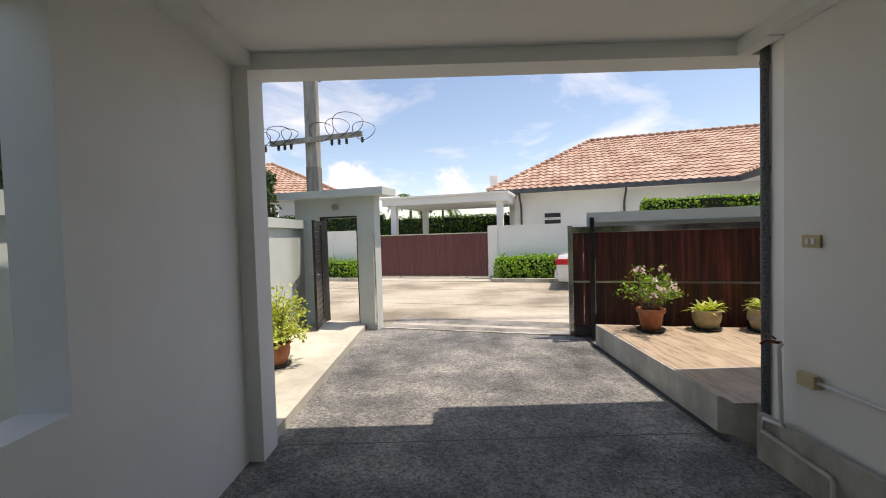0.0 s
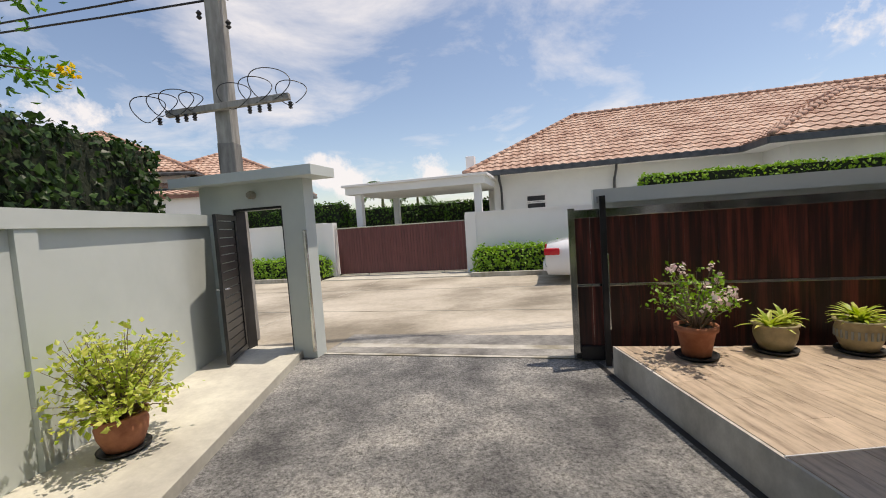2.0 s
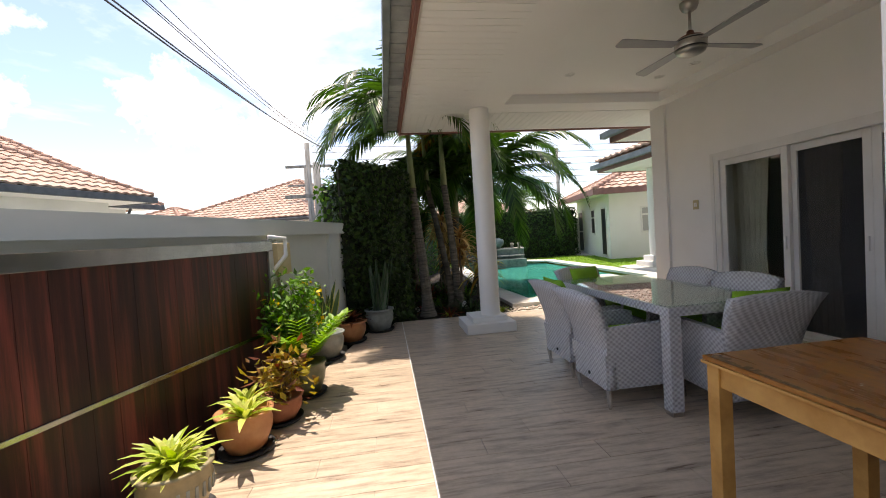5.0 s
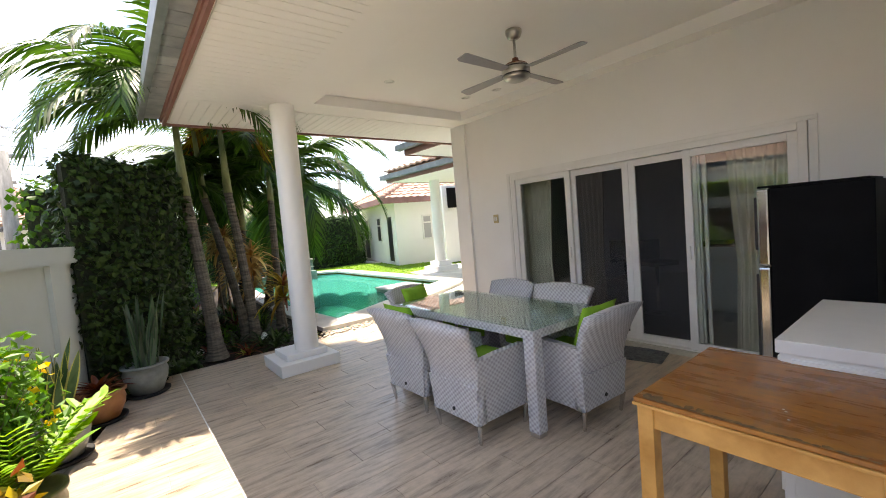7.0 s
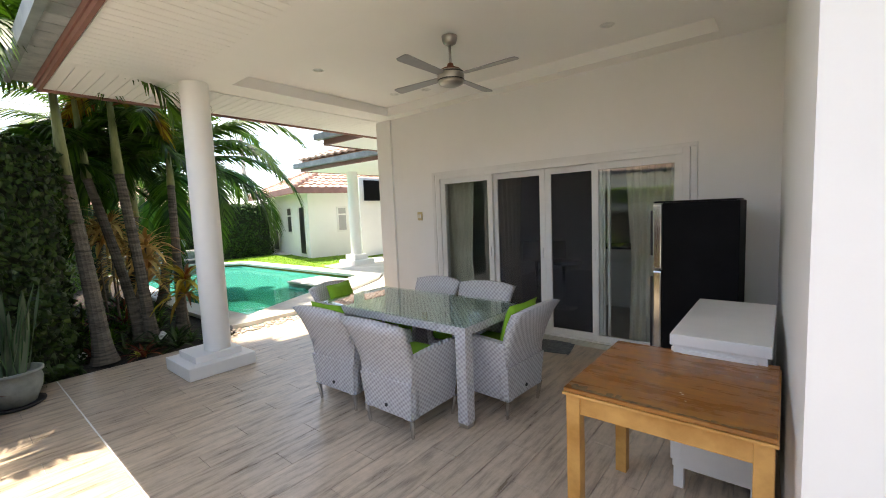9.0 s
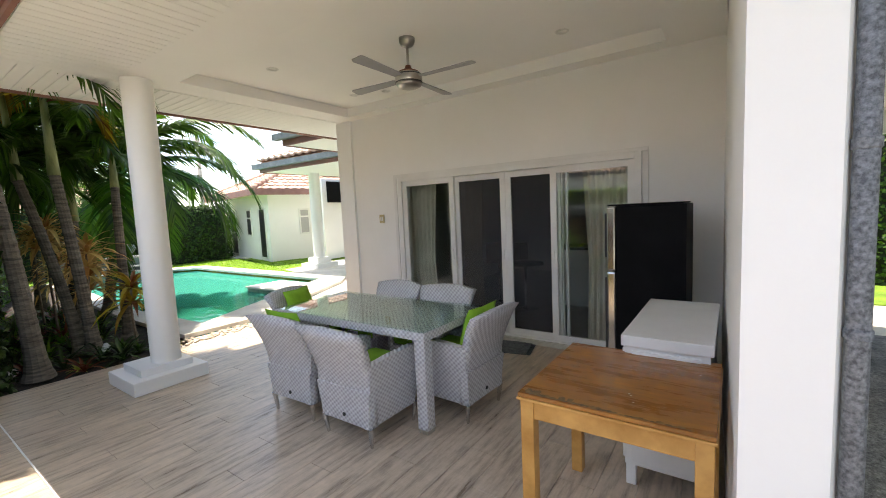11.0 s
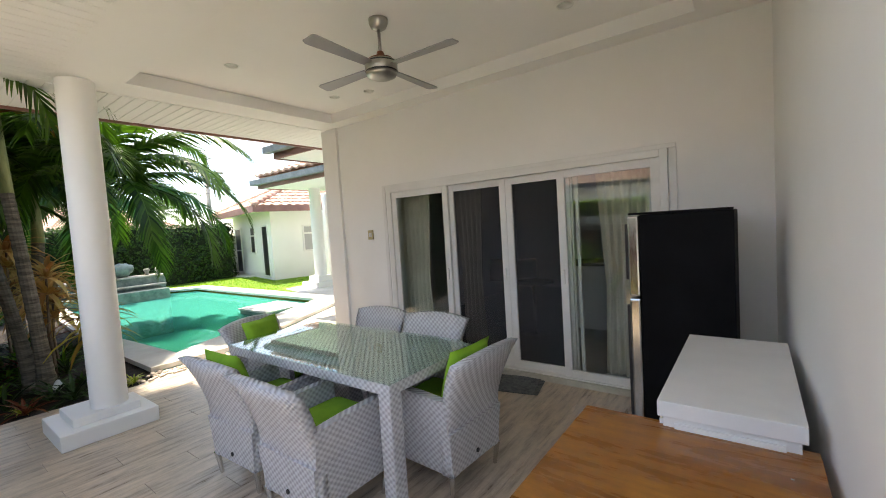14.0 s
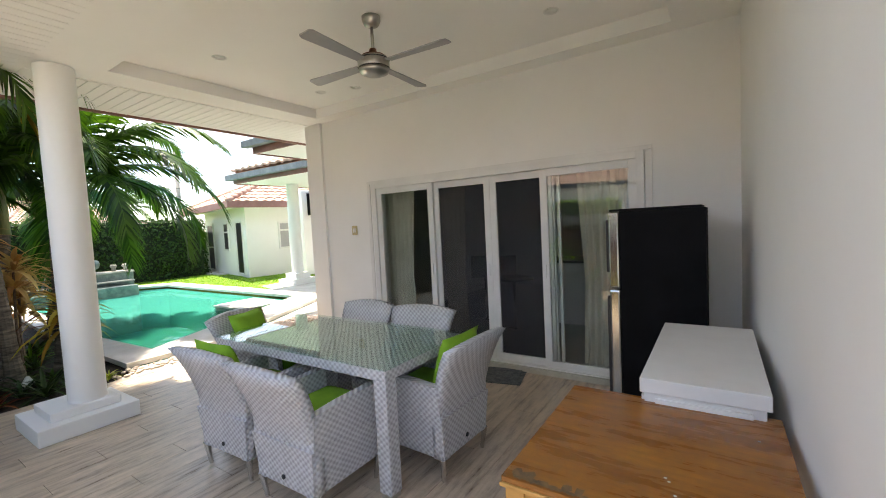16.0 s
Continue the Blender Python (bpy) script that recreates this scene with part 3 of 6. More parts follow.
# ---- dining set ----
def chair():
    top = thing("dining_chair", (0, 0, 0), "grey woven rattan armchair with lime green cushions at the dining table", "chair", "chairs round the dining table")
    # seat base, narrower at the foot; the front looks along +y
    bm = bmesh.new()
    secs = [(0.14, 0.235, -0.245, 0.225), (0.3, 0.25, -0.255, 0.24), (0.4, 0.262, -0.262, 0.25)]
    rings = [[bm.verts.new((sx * w, y, z)) for sx, y in ((-1, a), (1, a), (1, b), (-1, b))] for z, w, a, b in secs]
    for r0, r1 in zip(rings, rings[1:]):
        for k in range(4):
            bm.faces.new((r0[k], r0[(k + 1) % 4], r1[(k + 1) % 4], r1[k]))
    bm.faces.new(rings[0][::-1])
    bm.faces.new(rings[-1])
    part("seat_base", bm, M["rattan"], top)
    # curved backrest, flaring up and back
    bm = bmesh.new()
    rows, cols = 9, 9
    front_g, back_g = [], []
    for i in range(rows):
        t = i / (rows - 1)
        z = 0.14 + 0.7 * t
        w = 0.245 + 0.035 * t + (0.03 * max(0, t - 0.6) / 0.4)
        yb = -0.25 + 0.02 * (1 - t) - 0.28 * max(0, t - 0.35) ** 1.6
        fr, bk = [], []
        for j in range(cols):
            s = -1 + 2 * j / (cols - 1)
            curve = 0.035 * (1 - s * s) * t
            zz = z - (0.03 * s * s if i == rows - 1 else 0) + (0.012 if i == rows - 1 else 0)
            fr.append(bm.verts.new((s * w, yb + 0.055 - curve, zz)))
            bk.append(bm.verts.new((s * w, yb - curve, zz)))
        front_g.append(fr)
        back_g.append(bk)
    for i in range(rows - 1):
        for j in range(cols - 1):
            bm.faces.new((front_g[i][j], front_g[i][j + 1], front_g[i + 1][j + 1], front_g[i + 1][j]))
            bm.faces.new((back_g[i][j + 1], back_g[i][j], back_g[i + 1][j], back_g[i + 1][j + 1]))
        for j, fl in ((0, 1), (cols - 1, 0)):
            q = (front_g[i][j], front_g[i + 1][j], back_g[i + 1][j], back_g[i][j])
            bm.faces.new(q if fl else q[::-1])
    for j in range(cols - 1):
        bm.faces.new((front_g[-1][j], front_g[-1][j + 1], back_g[-1][j + 1], back_g[-1][j]))
        bm.faces.new((front_g[0][j + 1], front_g[0][j], back_g[0][j], back_g[0][j + 1]))
    part("backrest", bm, M["rattan"], top, "flared woven rattan back", True)
    for s in (-1, 1):
        bm = bmesh.new()
        path = [(-0.25, 0.14, 0.235), (-0.245, 0.585, 0.275), (-0.05, 0.6, 0.275), (0.2, 0.605, 0.275), (0.255, 0.59, 0.272), (0.26, 0.4, 0.262), (0.235, 0.14, 0.235)]
        outer = [bm.verts.new((s * x, y, z)) for y, z, x in path]
        inner = [bm.verts.new((s * (x - 0.055), y, z)) for y, z, x in path]
        n = len(path)
        bm.faces.new(outer)
        bm.faces.new(inner[::-1])
        for k in range(n):
            bm.faces.new((outer[k], outer[(k + 1) % n], inner[(k + 1) % n], inner[k]))
        bmesh.ops.bevel(bm, geom=[e for e in bm.edges if e.calc_face_angle(0) > 0.5], offset=0.012, segments=2, affect="EDGES")
        part("armrest", bm, M["rattan"], top)
    bm = bmesh.new()
    box(bm, -0.2, 0.2, -0.19, 0.265, 0.41, 0.5, bevel=0.03)
    part("seat_cushion", bm, M["green_cloth"], top, "lime green seat cushion", True)
    for sx in (-1, 1):
        for sy in (-1, 1):
            bm = bmesh.new()
            lathe(bm, [(0.011, 0), (0.013, 0.008), (0.02, 0.15)], 12, pose(sx * 0.22, sy * 0.22, 0, sy * -6, sx * 6, 0))
            part("leg", bm, M["chrome"], top, "short tapered metal leg", True)
    bm = bmesh.new()
    lathe(bm, [(0.014, 0), (0.014, 0.006), (0.008, 0.009)], 12, pose(0.0, -0.252, 0.2, 90, 0, 0))
    part("badge", bm, M["black"], top, "small dark round badge")
    return top


def pillow(m, label):
    """A soft square scatter cushion, standing on its edge."""
    bm = bmesh.new()
    n = 8
    grid = {}
    for side in (1, -1):
        for i in range(n + 1):
            for j in range(n + 1):
                u, v = -1 + 2 * i / n, -1 + 2 * j / n
                if side < 0 and (i in (0, n) or j in (0, n)):
                    grid[side, i, j] = grid[1, i, j]
                    continue
                puff = max(0.0, (1 - u ** 4) * (1 - v ** 4)) ** 0.6 * 0.055
                pin = 1 - 0.06 * (1 - abs(u * v))
                grid[side, i, j] = bm.verts.new((u * 0.2 * pin, side * puff, v * 0.19 * pin))
    for side in (1, -1):
        for i in range(n):
            for j in range(n):
                q = [grid[side, a, b] for a, b in ((i, j), (i + 1, j), (i + 1, j + 1), (i, j + 1))]
                bm.faces.new(q if side > 0 else q[::-1])
    ob = part("pillow", bm, M["green_cloth"], None, label, True)
    tagged(ob, category="pillow", group="pillows on the dining chairs")
    ob.matrix_basis = m
    return ob


SEATS = [(5.25, 3.42, 180), (5.92, 3.39, 180), (4.85, 2.8, -90), (6.5, 2.87, 90), (5.34, 2.56, 0), (5.99, 2.55, 0)]
first = chair()
for k, (x, y, turn) in enumerate(SEATS):
    place = pose(x, y, 0, 0, 0, turn + (0, 2, -3, 18, 1, -3)[k])
    if k:
        copy_thing(first, place)
    if k in (1, 2, 3):
        pillow(place @ pose(0.0 if k != 1 else -0.05, -0.19, 0.67, 18, 0, 0), "lime green scatter cushion leaning on a rattan chair back")
first.matrix_basis = pose(SEATS[0][0], SEATS[0][1], 0, 0, 0, SEATS[0][2])

table = thing("dining_table", (5.64, 2.92, 0), "grey woven rattan dining table with a glass top", "table")
bm = bmesh.new()
box(bm, -0.86, 0.86, -0.415, 0.415, 0.68, 0.745, bevel=0.008)
part("table_frame", bm, M["rattan"], table)
bm = bmesh.new()
box(bm, -0.825, 0.825, -0.38, 0.38, 0.7455, 0.7475)
part("woven_panel", bm, M["rattan_top"], table, "grey woven panel under the glass")
bm = bmesh.new()
box(bm, -0.87, 0.87, -0.425, 0.425, 0.748, 0.757, bevel=0.002)
part("glass_top", bm, M["glass_top"], table, "clear glass table top")
for sx in (-1, 1):
    for sy in (-1, 1):
        bm = bmesh.new()
        box(bm, sx * 0.81 - 0.045, sx * 0.81 + 0.045, sy * 0.365 - 0.045, sy * 0.365 + 0.045, 0.03, 0.68, bevel=0.006)
        leg = part("leg", bm, M["rattan"], table)
        bm = bmesh.new()
        box(bm, sx * 0.81 - 0.04, sx * 0.81 + 0.04, sy * 0.365 - 0.04, sy * 0.365 + 0.04, 0, 0.03, bevel=0.004)
        part("foot", bm, M["brushed"], leg, "metal foot cap")

# ---- wooden desk, white chest, fridge ----
desk = thing("side_table", (3.455, 3.5, 0), "worn honey-stained wooden table beside the white wall", "table")
M["wood_pale"] = surface("pale_honey_wood", (0.42, 0.2, 0.045), (0.62, 0.34, 0.1), 3, 0.4, 60, 0.06, 0.001, stretch=(2, 2, 2))
bm = bmesh.new()
box(bm, -0.37, 0.37, -0.39, 0.39, 0.742, 0.76, bevel=0.003)
part("tabletop", bm, M["wood"], desk, "worn brown glossy top with a chipped edge")
bm = bmesh.new()
box(bm, -0.375, 0.375, -0.395, 0.395, 0.728, 0.7405, bevel=0.003)
part("edge_layer", bm, M["wood_pale"], desk, "pale honey lower edge layer")
r_ = random.Random(2)
M["worn_edge"] = surface("bare_grey_worn_wood", (0.05, 0.03, 0.015), (0.26, 0.15, 0.06), 30, 0.8, 60, 0.4, 0.002)
bm = bmesh.new()
for k in range(34):
    x = 0.33 - 0.62 * (k / 33) ** 1.3
    w = r_.uniform(0.006, 0.02) * (1.6 if k < 14 else 0.7)
    ring = [bm.verts.new((x + 0.016 * math.cos(a) * r_.uniform(0.6, 1.2), 0.386 - w + w * math.sin(a) * r_.uniform(0.6, 1.0), 0.7606 + 0.00001 * k)) for a in [math.pi * j / 4 for j in range(8)]]
    bm.faces.new(ring)
part("worn_patch", bm, M["worn_edge"], desk, "dark worn patches along the edge")
for x, y in ((-0.06, 0.19), (-0.08, 0.25), (-0.05, 0.175), (-0.29, -0.18)):
    bm = bmesh.new()
    lathe(bm, [(0.001, 0.7612), (0.005, 0.7608)], 7, pose(x, y, 0))
    part("paint_speck", bm, M["white_paint"], desk, "white paint speck")
for args in ((-0.33, 0.33, 0.345, 0.365, 0.64, 0.728), (-0.33, 0.33, -0.365, -0.345, 0.64, 0.728), (-0.355, -0.335, -0.33, 0.33, 0.64, 0.728), (0.335, 0.355, -0.33, 0.33, 0.64, 0.728)):
    bm = bmesh.new()
    box(bm, *args, bevel=0.002)
    part("apron", bm, M["wood_pale"], desk, "pale honey wooden rail")
for sx in (-1, 1):
    for sy in (-1, 1):
        bm = bmesh.new()
        box(bm, sx * 0.335 - 0.03, sx * 0.335 + 0.03, sy * 0.345 - 0.03, sy * 0.345 + 0.03, 0, 0.728, bevel=0.003)
        part("leg", bm, M["wood_pale"], desk, "pale honey wooden leg")

cab = thing("chest", (3.33, 2.665, 0), "white painted wooden chest behind the wooden table", "cabinet")
bm = bmesh.new()
box(bm, -0.2, 0.2, -0.485, 0.485, 0.12, 0.8, bevel=0.004)
part("body", bm, M["white_paint"], cab)
bm = bmesh.new()
box(bm, -0.215, 0.215, -0.5, 0.5, 0.8, 0.86, bevel=0.004)
part("top", bm, M["white_paint"], cab)
for z0, z1 in ((0.15, 0.46), (0.49, 0.78)):
    bm = bmesh.new()
    box(bm, -0.16, 0.16, 0.486, 0.496, z0, z1, bevel=0.003)
    part("end_panel", bm, M["white_paint"], cab)
    for y0 in (-0.47, 0.01):
        bm = bmesh.new()
        box(bm, 0.201, 0.213, y0, y0 + 0.46, z0, z1, bevel=0.003)
        dr = part("drawer", bm, M["white_paint"], cab)
for sx in (-1, 1):
    for sy in (-1, 1):
        bm = bmesh.new()
        box(bm, sx * 0.17 - 0.025, sx * 0.17 + 0.025, sy * 0.455 - 0.025, sy * 0.455 + 0.025, 0, 0.12, bevel=0.003)
        part("leg", bm, M["white_paint"], cab)

fr = thing("refrigerator", (3.6, 1.72, 0), "black two-door refrigerator with steel doors", "refrigerator")
bm = bmesh.new()
box(bm, -0.27, 0.22, -0.3, 0.3, 0.03, 1.55, bevel=0.006)
part("cabinet", bm, M["fridge_black"], fr)
for nm, z0, z1 in (("lower_door", 0.05, 1.02), ("upper_door", 1.035, 1.545)):
    bm = bmesh.new()
    box(bm, 0.225, 0.29, -0.3, 0.3, z0, z1, bevel=0.012)
    d = part(nm, bm, M["steel"], fr, "brushed steel door")
    bm = bmesh.new()
    box(bm, 0.291, 0.315, 0.23, 0.26, z0 + 0.1, z1 - 0.05, bevel=0.006)
    part("handle", bm, M["black"], d, "dark bar handle")
bm = bmesh.new()
box(bm, -0.25, 0.28, -0.295, 0.31, 1.551, 1.565, bevel=0.003)
part("top_trim", bm, M["fridge_black"], fr)
bm = bmesh.new()
box(bm, -0.23, 0.2, -0.28, 0.28, 0.0, 0.03)
part("foot", bm, M["black"], fr)

mat_ob = thing("door_mat", (5.2, 1.38, 0), "dark grey fringed door mat before the glass door", "mat", turn=12)
bm = bmesh.new()
box(bm, -0.32, 0.32, -0.2, 0.2, 0.0, 0.014, bevel=0.004)
part("mat_body", bm, M["mat"], mat_ob)
bm = bmesh.new()
for s in (-1, 1):
    for k in range(26):
        y = -0.195 + 0.39 * k / 25
        box(bm, min(s * 0.32, s * 0.36), max(s * 0.32, s * 0.36), y - 0.004, y + 0.004, 0.001, 0.007)
part("fringe", bm, M["mat"], mat_ob, kind="stuff")

# ---- ceiling fan ----
fan = thing("ceiling_fan", (5.4, 2.58, -0.025), "brushed metal ceiling fan with four grey blades", "ceiling fan")
bm = bmesh.new()
lathe(bm, [(0.03, 3.03), (0.055, 3.045), (0.068, 3.075), (0.07, 3.105)], 24)
part("canopy", bm, M["brushed"], fan, smooth=True)
bm = bmesh.new()
lathe(bm, [(0.012, 2.83), (0.012, 3.04)], 12)
part("rod", bm, M["brushed"], fan, smooth=True)
bm = bmesh.new()
lathe(bm, [(0.03, 2.845), (0.05, 2.835), (0.085, 2.82), (0.112, 2.8), (0.118, 2.78), (0.118, 2.735), (0.112, 2.725)], 32)
part("motor", bm, M["brushed"], fan, smooth=True)
bm = bmesh.new()
lathe(bm, [(0.119, 2.786), (0.121, 2.79), (0.119, 2.794)], 32)
lathe(bm, [(0.113, 2.7255), (0.118, 2.728), (0.119, 2.732)], 32)
part("ring", bm, M["black"], fan, "thin dark ring", True)
bm = bmesh.new()
lathe(bm, [(0.014, 2.88), (0.024, 2.875), (0.03, 2.85), (0.052, 2.838), (0.087, 2.823), (0.1, 2.812)], 32)
part("upper_cap", bm, M["brass"], fan, "bronze upper cap", True)
bm = bmesh.new()
lathe(bm, [(0.115, 2.724), (0.105, 2.7), (0.07, 2.685), (0.02, 2.682)], 32)
part("lower_cap", bm, M["brushed"], fan, smooth=True)
M["blade"] = surface("silver_grey_blade", (0.3, 0.3, 0.31), (0.36, 0.36, 0.37), 3, 0.4, 60, 0.03, 0.001)
for k in range(4):
    bm = bmesh.new()
    rot = pose(0, 0, 2.765, 0, 0, 90 * k + 2) @ pose(0, 0, 0, 8, 0, 0)
    vs = []
    for z in (-0.004, 0.004):
        vs.append([bm.verts.new((x, y, z)) for x, y in ((0.14, -0.04), (0.62, -0.056), (0.65, -0.04), (0.645, 0.045), (0.62, 0.056), (0.14, 0.036))])
    bm.faces.new(vs[0][::-1])
    bm.faces.new(vs[1])
    for i in range(6):
        bm.faces.new((vs[0][i], vs[0][(i + 1) % 6], vs[1][(i + 1) % 6], vs[1][i]))
    bmesh.ops.transform(bm, matrix=rot, verts=bm.verts)
    bl = part("blade", bm, M["blade"], fan, "grey flat blade")
    bm = bmesh.new()
    box(bm, 0.09, 0.2, -0.02, 0.02, 0.005, 0.012, m=rot, bevel=0.003)
    part("bracket", bm, M["brushed"], bl)

for x, y, z in ((6.9, 2.9, 3.08), (4.3, 1.8, 3.08), (6.6, 1.55, 3.08), (4.2, 3.1, 3.08), (7.0, 1.7, 3.08)):
    dl = thing("downlight", (x, y, z), "small round white recessed ceiling light", "ceiling light", "ceiling lights")
    bm = bmesh.new()
    lathe(bm, [(0.045, 0.0), (0.06, -0.004), (0.062, -0.001)], 20)
    part("rim", bm, M["white_paint"], dl, smooth=True)

# ---- sliding doors ----
door = tagged(new("door_sliding"), "white framed sliding glass doors with insect screens", "door", kind="structure")
door.matrix_basis = pose(0, 1.09, 0)
def frame_bar(x0, x1, z0, z1, y0=-0.06, y1=0.02, name="door_frame", par=door):
    bm = bmesh.new()
    box(bm, x0, x1, y0, y1, z0, z1, bevel=0.003)
    return part(name, bm, M["white_paint"], par)
frame_bar(6.8, 6.86, 0.0, 2.06, -0.1, 0.03)
frame_bar(3.78, 3.84, 0.0, 2.06, -0.1, 0.03)
frame_bar(3.84, 6.8, 2.0, 2.06, -0.1, 0.03)
frame_bar(3.84, 6.8, 0.0, 0.06, -0.1, 0.03)
frame_bar(3.72, 6.9, 2.062, 2.1, 0.002, 0.014, "architrave")
frame_bar(6.9, 6.95, 0.0, 2.1, 0.002, 0.014, "architrave")
frame_bar(3.72, 3.775, 0.0, 2.06, 0.002, 0.014, "architrave")
for nm, x0, x1, yy, gm in (("sliding_leaf", 5.96, 6.8, 0.0, "pane"), ("sliding_leaf", 3.84, 4.7, 0.0, "pane"), ("screen_leaf", 5.262, 5.98, -0.045, "screen"), ("screen_leaf", 4.6, 5.26, -0.045, "screen")):
    leaf = frame_bar(x0, x0 + 0.07, 0.06, 2.0, yy - 0.035, yy + 0.005, nm)
    frame_bar(x1 - 0.07, x1, 0.06, 2.0, yy - 0.035, yy + 0.005, "stile", leaf)
    frame_bar(x0 + 0.07, x1 - 0.07, 0.06, 0.13, yy - 0.035, yy + 0.005, "rail", leaf)
    frame_bar(x0 + 0.07, x1 - 0.07, 1.93, 2.0, yy - 0.035, yy + 0.005, "rail", leaf)
    bm = bmesh.new()
    box(bm, x0 + 0.07, x1 - 0.07, yy - 0.018, yy - 0.013, 0.13, 1.93)
    pn = part("glass_pane", bm, M[gm], leaf, "clear glass pane" if gm == "pane" else "fine dark insect screen")
    bm = bmesh.new()
    hx = x0 + 0.035 if x0 > 4.5 else x1 - 0.035
    box(bm, hx - 0.01, hx + 0.01, yy + 0.006, yy + 0.024, 0.95, 1.08, bevel=0.004)
    part("handle", bm, M["white_paint"], leaf, "small white pull handle")
for x in (4.53, 4.585):
    frame_bar(x, x + 0.03, 0.06, 2.0, -0.095, -0.07, "track_stile")
structure("door_step", [(3.7, 6.95, 1.092, 1.16, 0.0, 0.05)], M["concrete"], "low beige step under the glass doors", 0.004)

# the room behind
structure("floor_room", [(3.3, 7.8, -4.2, 0.89, -0.1, 0.0)], M["room_floor"], "grey tiled room floor")
structure("wall_room", [(3.14, 3.3, -4.2, 0.89, 0, 2.8), (3.14, 8.0, -4.4, -4.2, 0, 2.8)], M["dark_room"], "plain room walls in shade")
structure("ceiling_room", [(3.14, 7.8, -4.2, 0.89, 2.8, 2.9)], M["ceiling"], "plain room ceiling")


def curtain(x0, x1, y, folds):
    ob = thing("curtain", ((x0 + x1) / 2, y, 0), "beige floor-length curtain behind the glass door", "curtain", "curtains")
    verts, faces = [], []
    n = folds * 8
    for z, gather in ((0.03, 0.85), (0.9, 0.7), (1.3, 0.8), (2.15, 1.0)):
        for i in range(n + 1):
            t = i / n
            verts.append(((x0 - x1) / 2 * gather + (x1 - x0) * gather * t, 0.035 * math.sin(t * folds * 2 * math.pi + z), z))
    for r in range(3):
        for i in range(n):
            a = r * (n + 1) + i
            faces.append((a, a + 1, a + n + 2, a + n + 1))
    fast_part("curtain_cloth", verts, faces, M["curtain"], ob, smooth=True)


curtain(6.42, 6.98, 0.78, 6)
curtain(5.72, 6.1, 0.72, 5)
curtain(3.95, 4.45, 0.75, 6)


def bar_stool(x, y, turn):
    ob = thing("bar_stool", (x, y, 0), "black bar stool on a chrome stem inside the room", "stool", "bar stools", turn)
    bm = bmesh.new()
    lathe(bm, [(0.2, 0), (0.2, 0.01), (0.05, 0.03), (0.025, 0.05), (0.025, 0.68)], 24)
    part("stem", bm, M["chrome"], ob, "chrome stem and round base", True)
    bm = bmesh.new()
    box(bm, -0.2, 0.2, -0.2, 0.2, 0.68, 0.74, bevel=0.025)
    part("seat", bm, M["black"], ob, smooth=True)
    bm = bmesh.new()
    box(bm, -0.19, 0.19, -0.22, -0.18, 0.74, 1.02, bevel=0.018)
    part("backrest", bm, M["black"], ob, smooth=True)


bar_stool(5.68, -0.42, 60)
bar_stool(6.3, -0.75, 200)
ct = thing("counter", (4.6, -1.2, 0), "white kitchen counter inside the room", "counter")
bm = bmesh.new()
box(bm, -0.8, 0.8, -0.3, 0.3, 0.0, 0.88, bevel=0.004)
part("body", bm, M["white_paint"], ct)
bm = bmesh.new()
box(bm, -0.83, 0.83, -0.33, 0.33, 0.881, 0.92, bevel=0.004)
part("worktop", bm, M["black"], ct, "dark worktop")

# ---- switches, pipes, tap ----
def wall_plate(name, m, w, h, material, label, cat, keys=1):
    ob = new(name)
    ob.matrix_basis = m
    tagged(ob, label, cat)
    bm = bmesh.new()
    box(bm, -w / 2, w / 2, -0.012, 0.0, -h / 2, h / 2, bevel=0.003)
    part("plate", bm, material, ob)
    for k in range(keys):
        bm = bmesh.new()
        c = (k - (keys - 1) / 2) * w * 0.32
        box(bm, c - w * 0.1, c + w * 0.1, -0.018, -0.012, -h * 0.22, h * 0.22, bevel=0.002)
        part("rocker", bm, M["white_paint"], ob)
    return ob


wall_plate("light_switch", pose(7.2, 1.103, 1.5, 0, 0, 180), 0.09, 0.12, M["cream_plastic"], "aged cream light switch on the white wall", "switch", 2)
wall_plate("light_switch", pose(2.735, 3.64, 1.2, 0, 0, -90), 0.12, 0.075, M["cream_plastic"], "cream plastic light switch on the carport wall", "switch", 2)

pipe = thing("downpipe", (2.785, 4.065, 0), "grey textured round downpipe at the wall corner", "pipe")
bm = bmesh.new()
lathe(bm, [(0.026, -0.27), (0.026, 2.95)], 20)
part("pipe_body", bm, M["pipe"], pipe, smooth=True)
for z in (1.2, 1.68, 2.4):
    bm = bmesh.new()
    lathe(bm, [(0.027, z), (0.03, z + 0.004), (0.03, z + 0.026), (0.027, z + 0.03)], 20)
    part("collar", bm, M["pipe"], pipe, "pipe joint collar")
bm = bmesh.new()
lathe(bm, [(0.042, -0.29), (0.042, -0.1), (0.031, -0.08)], 20)
part("shoe", bm, M["dark_pipe"], pipe, smooth=True)

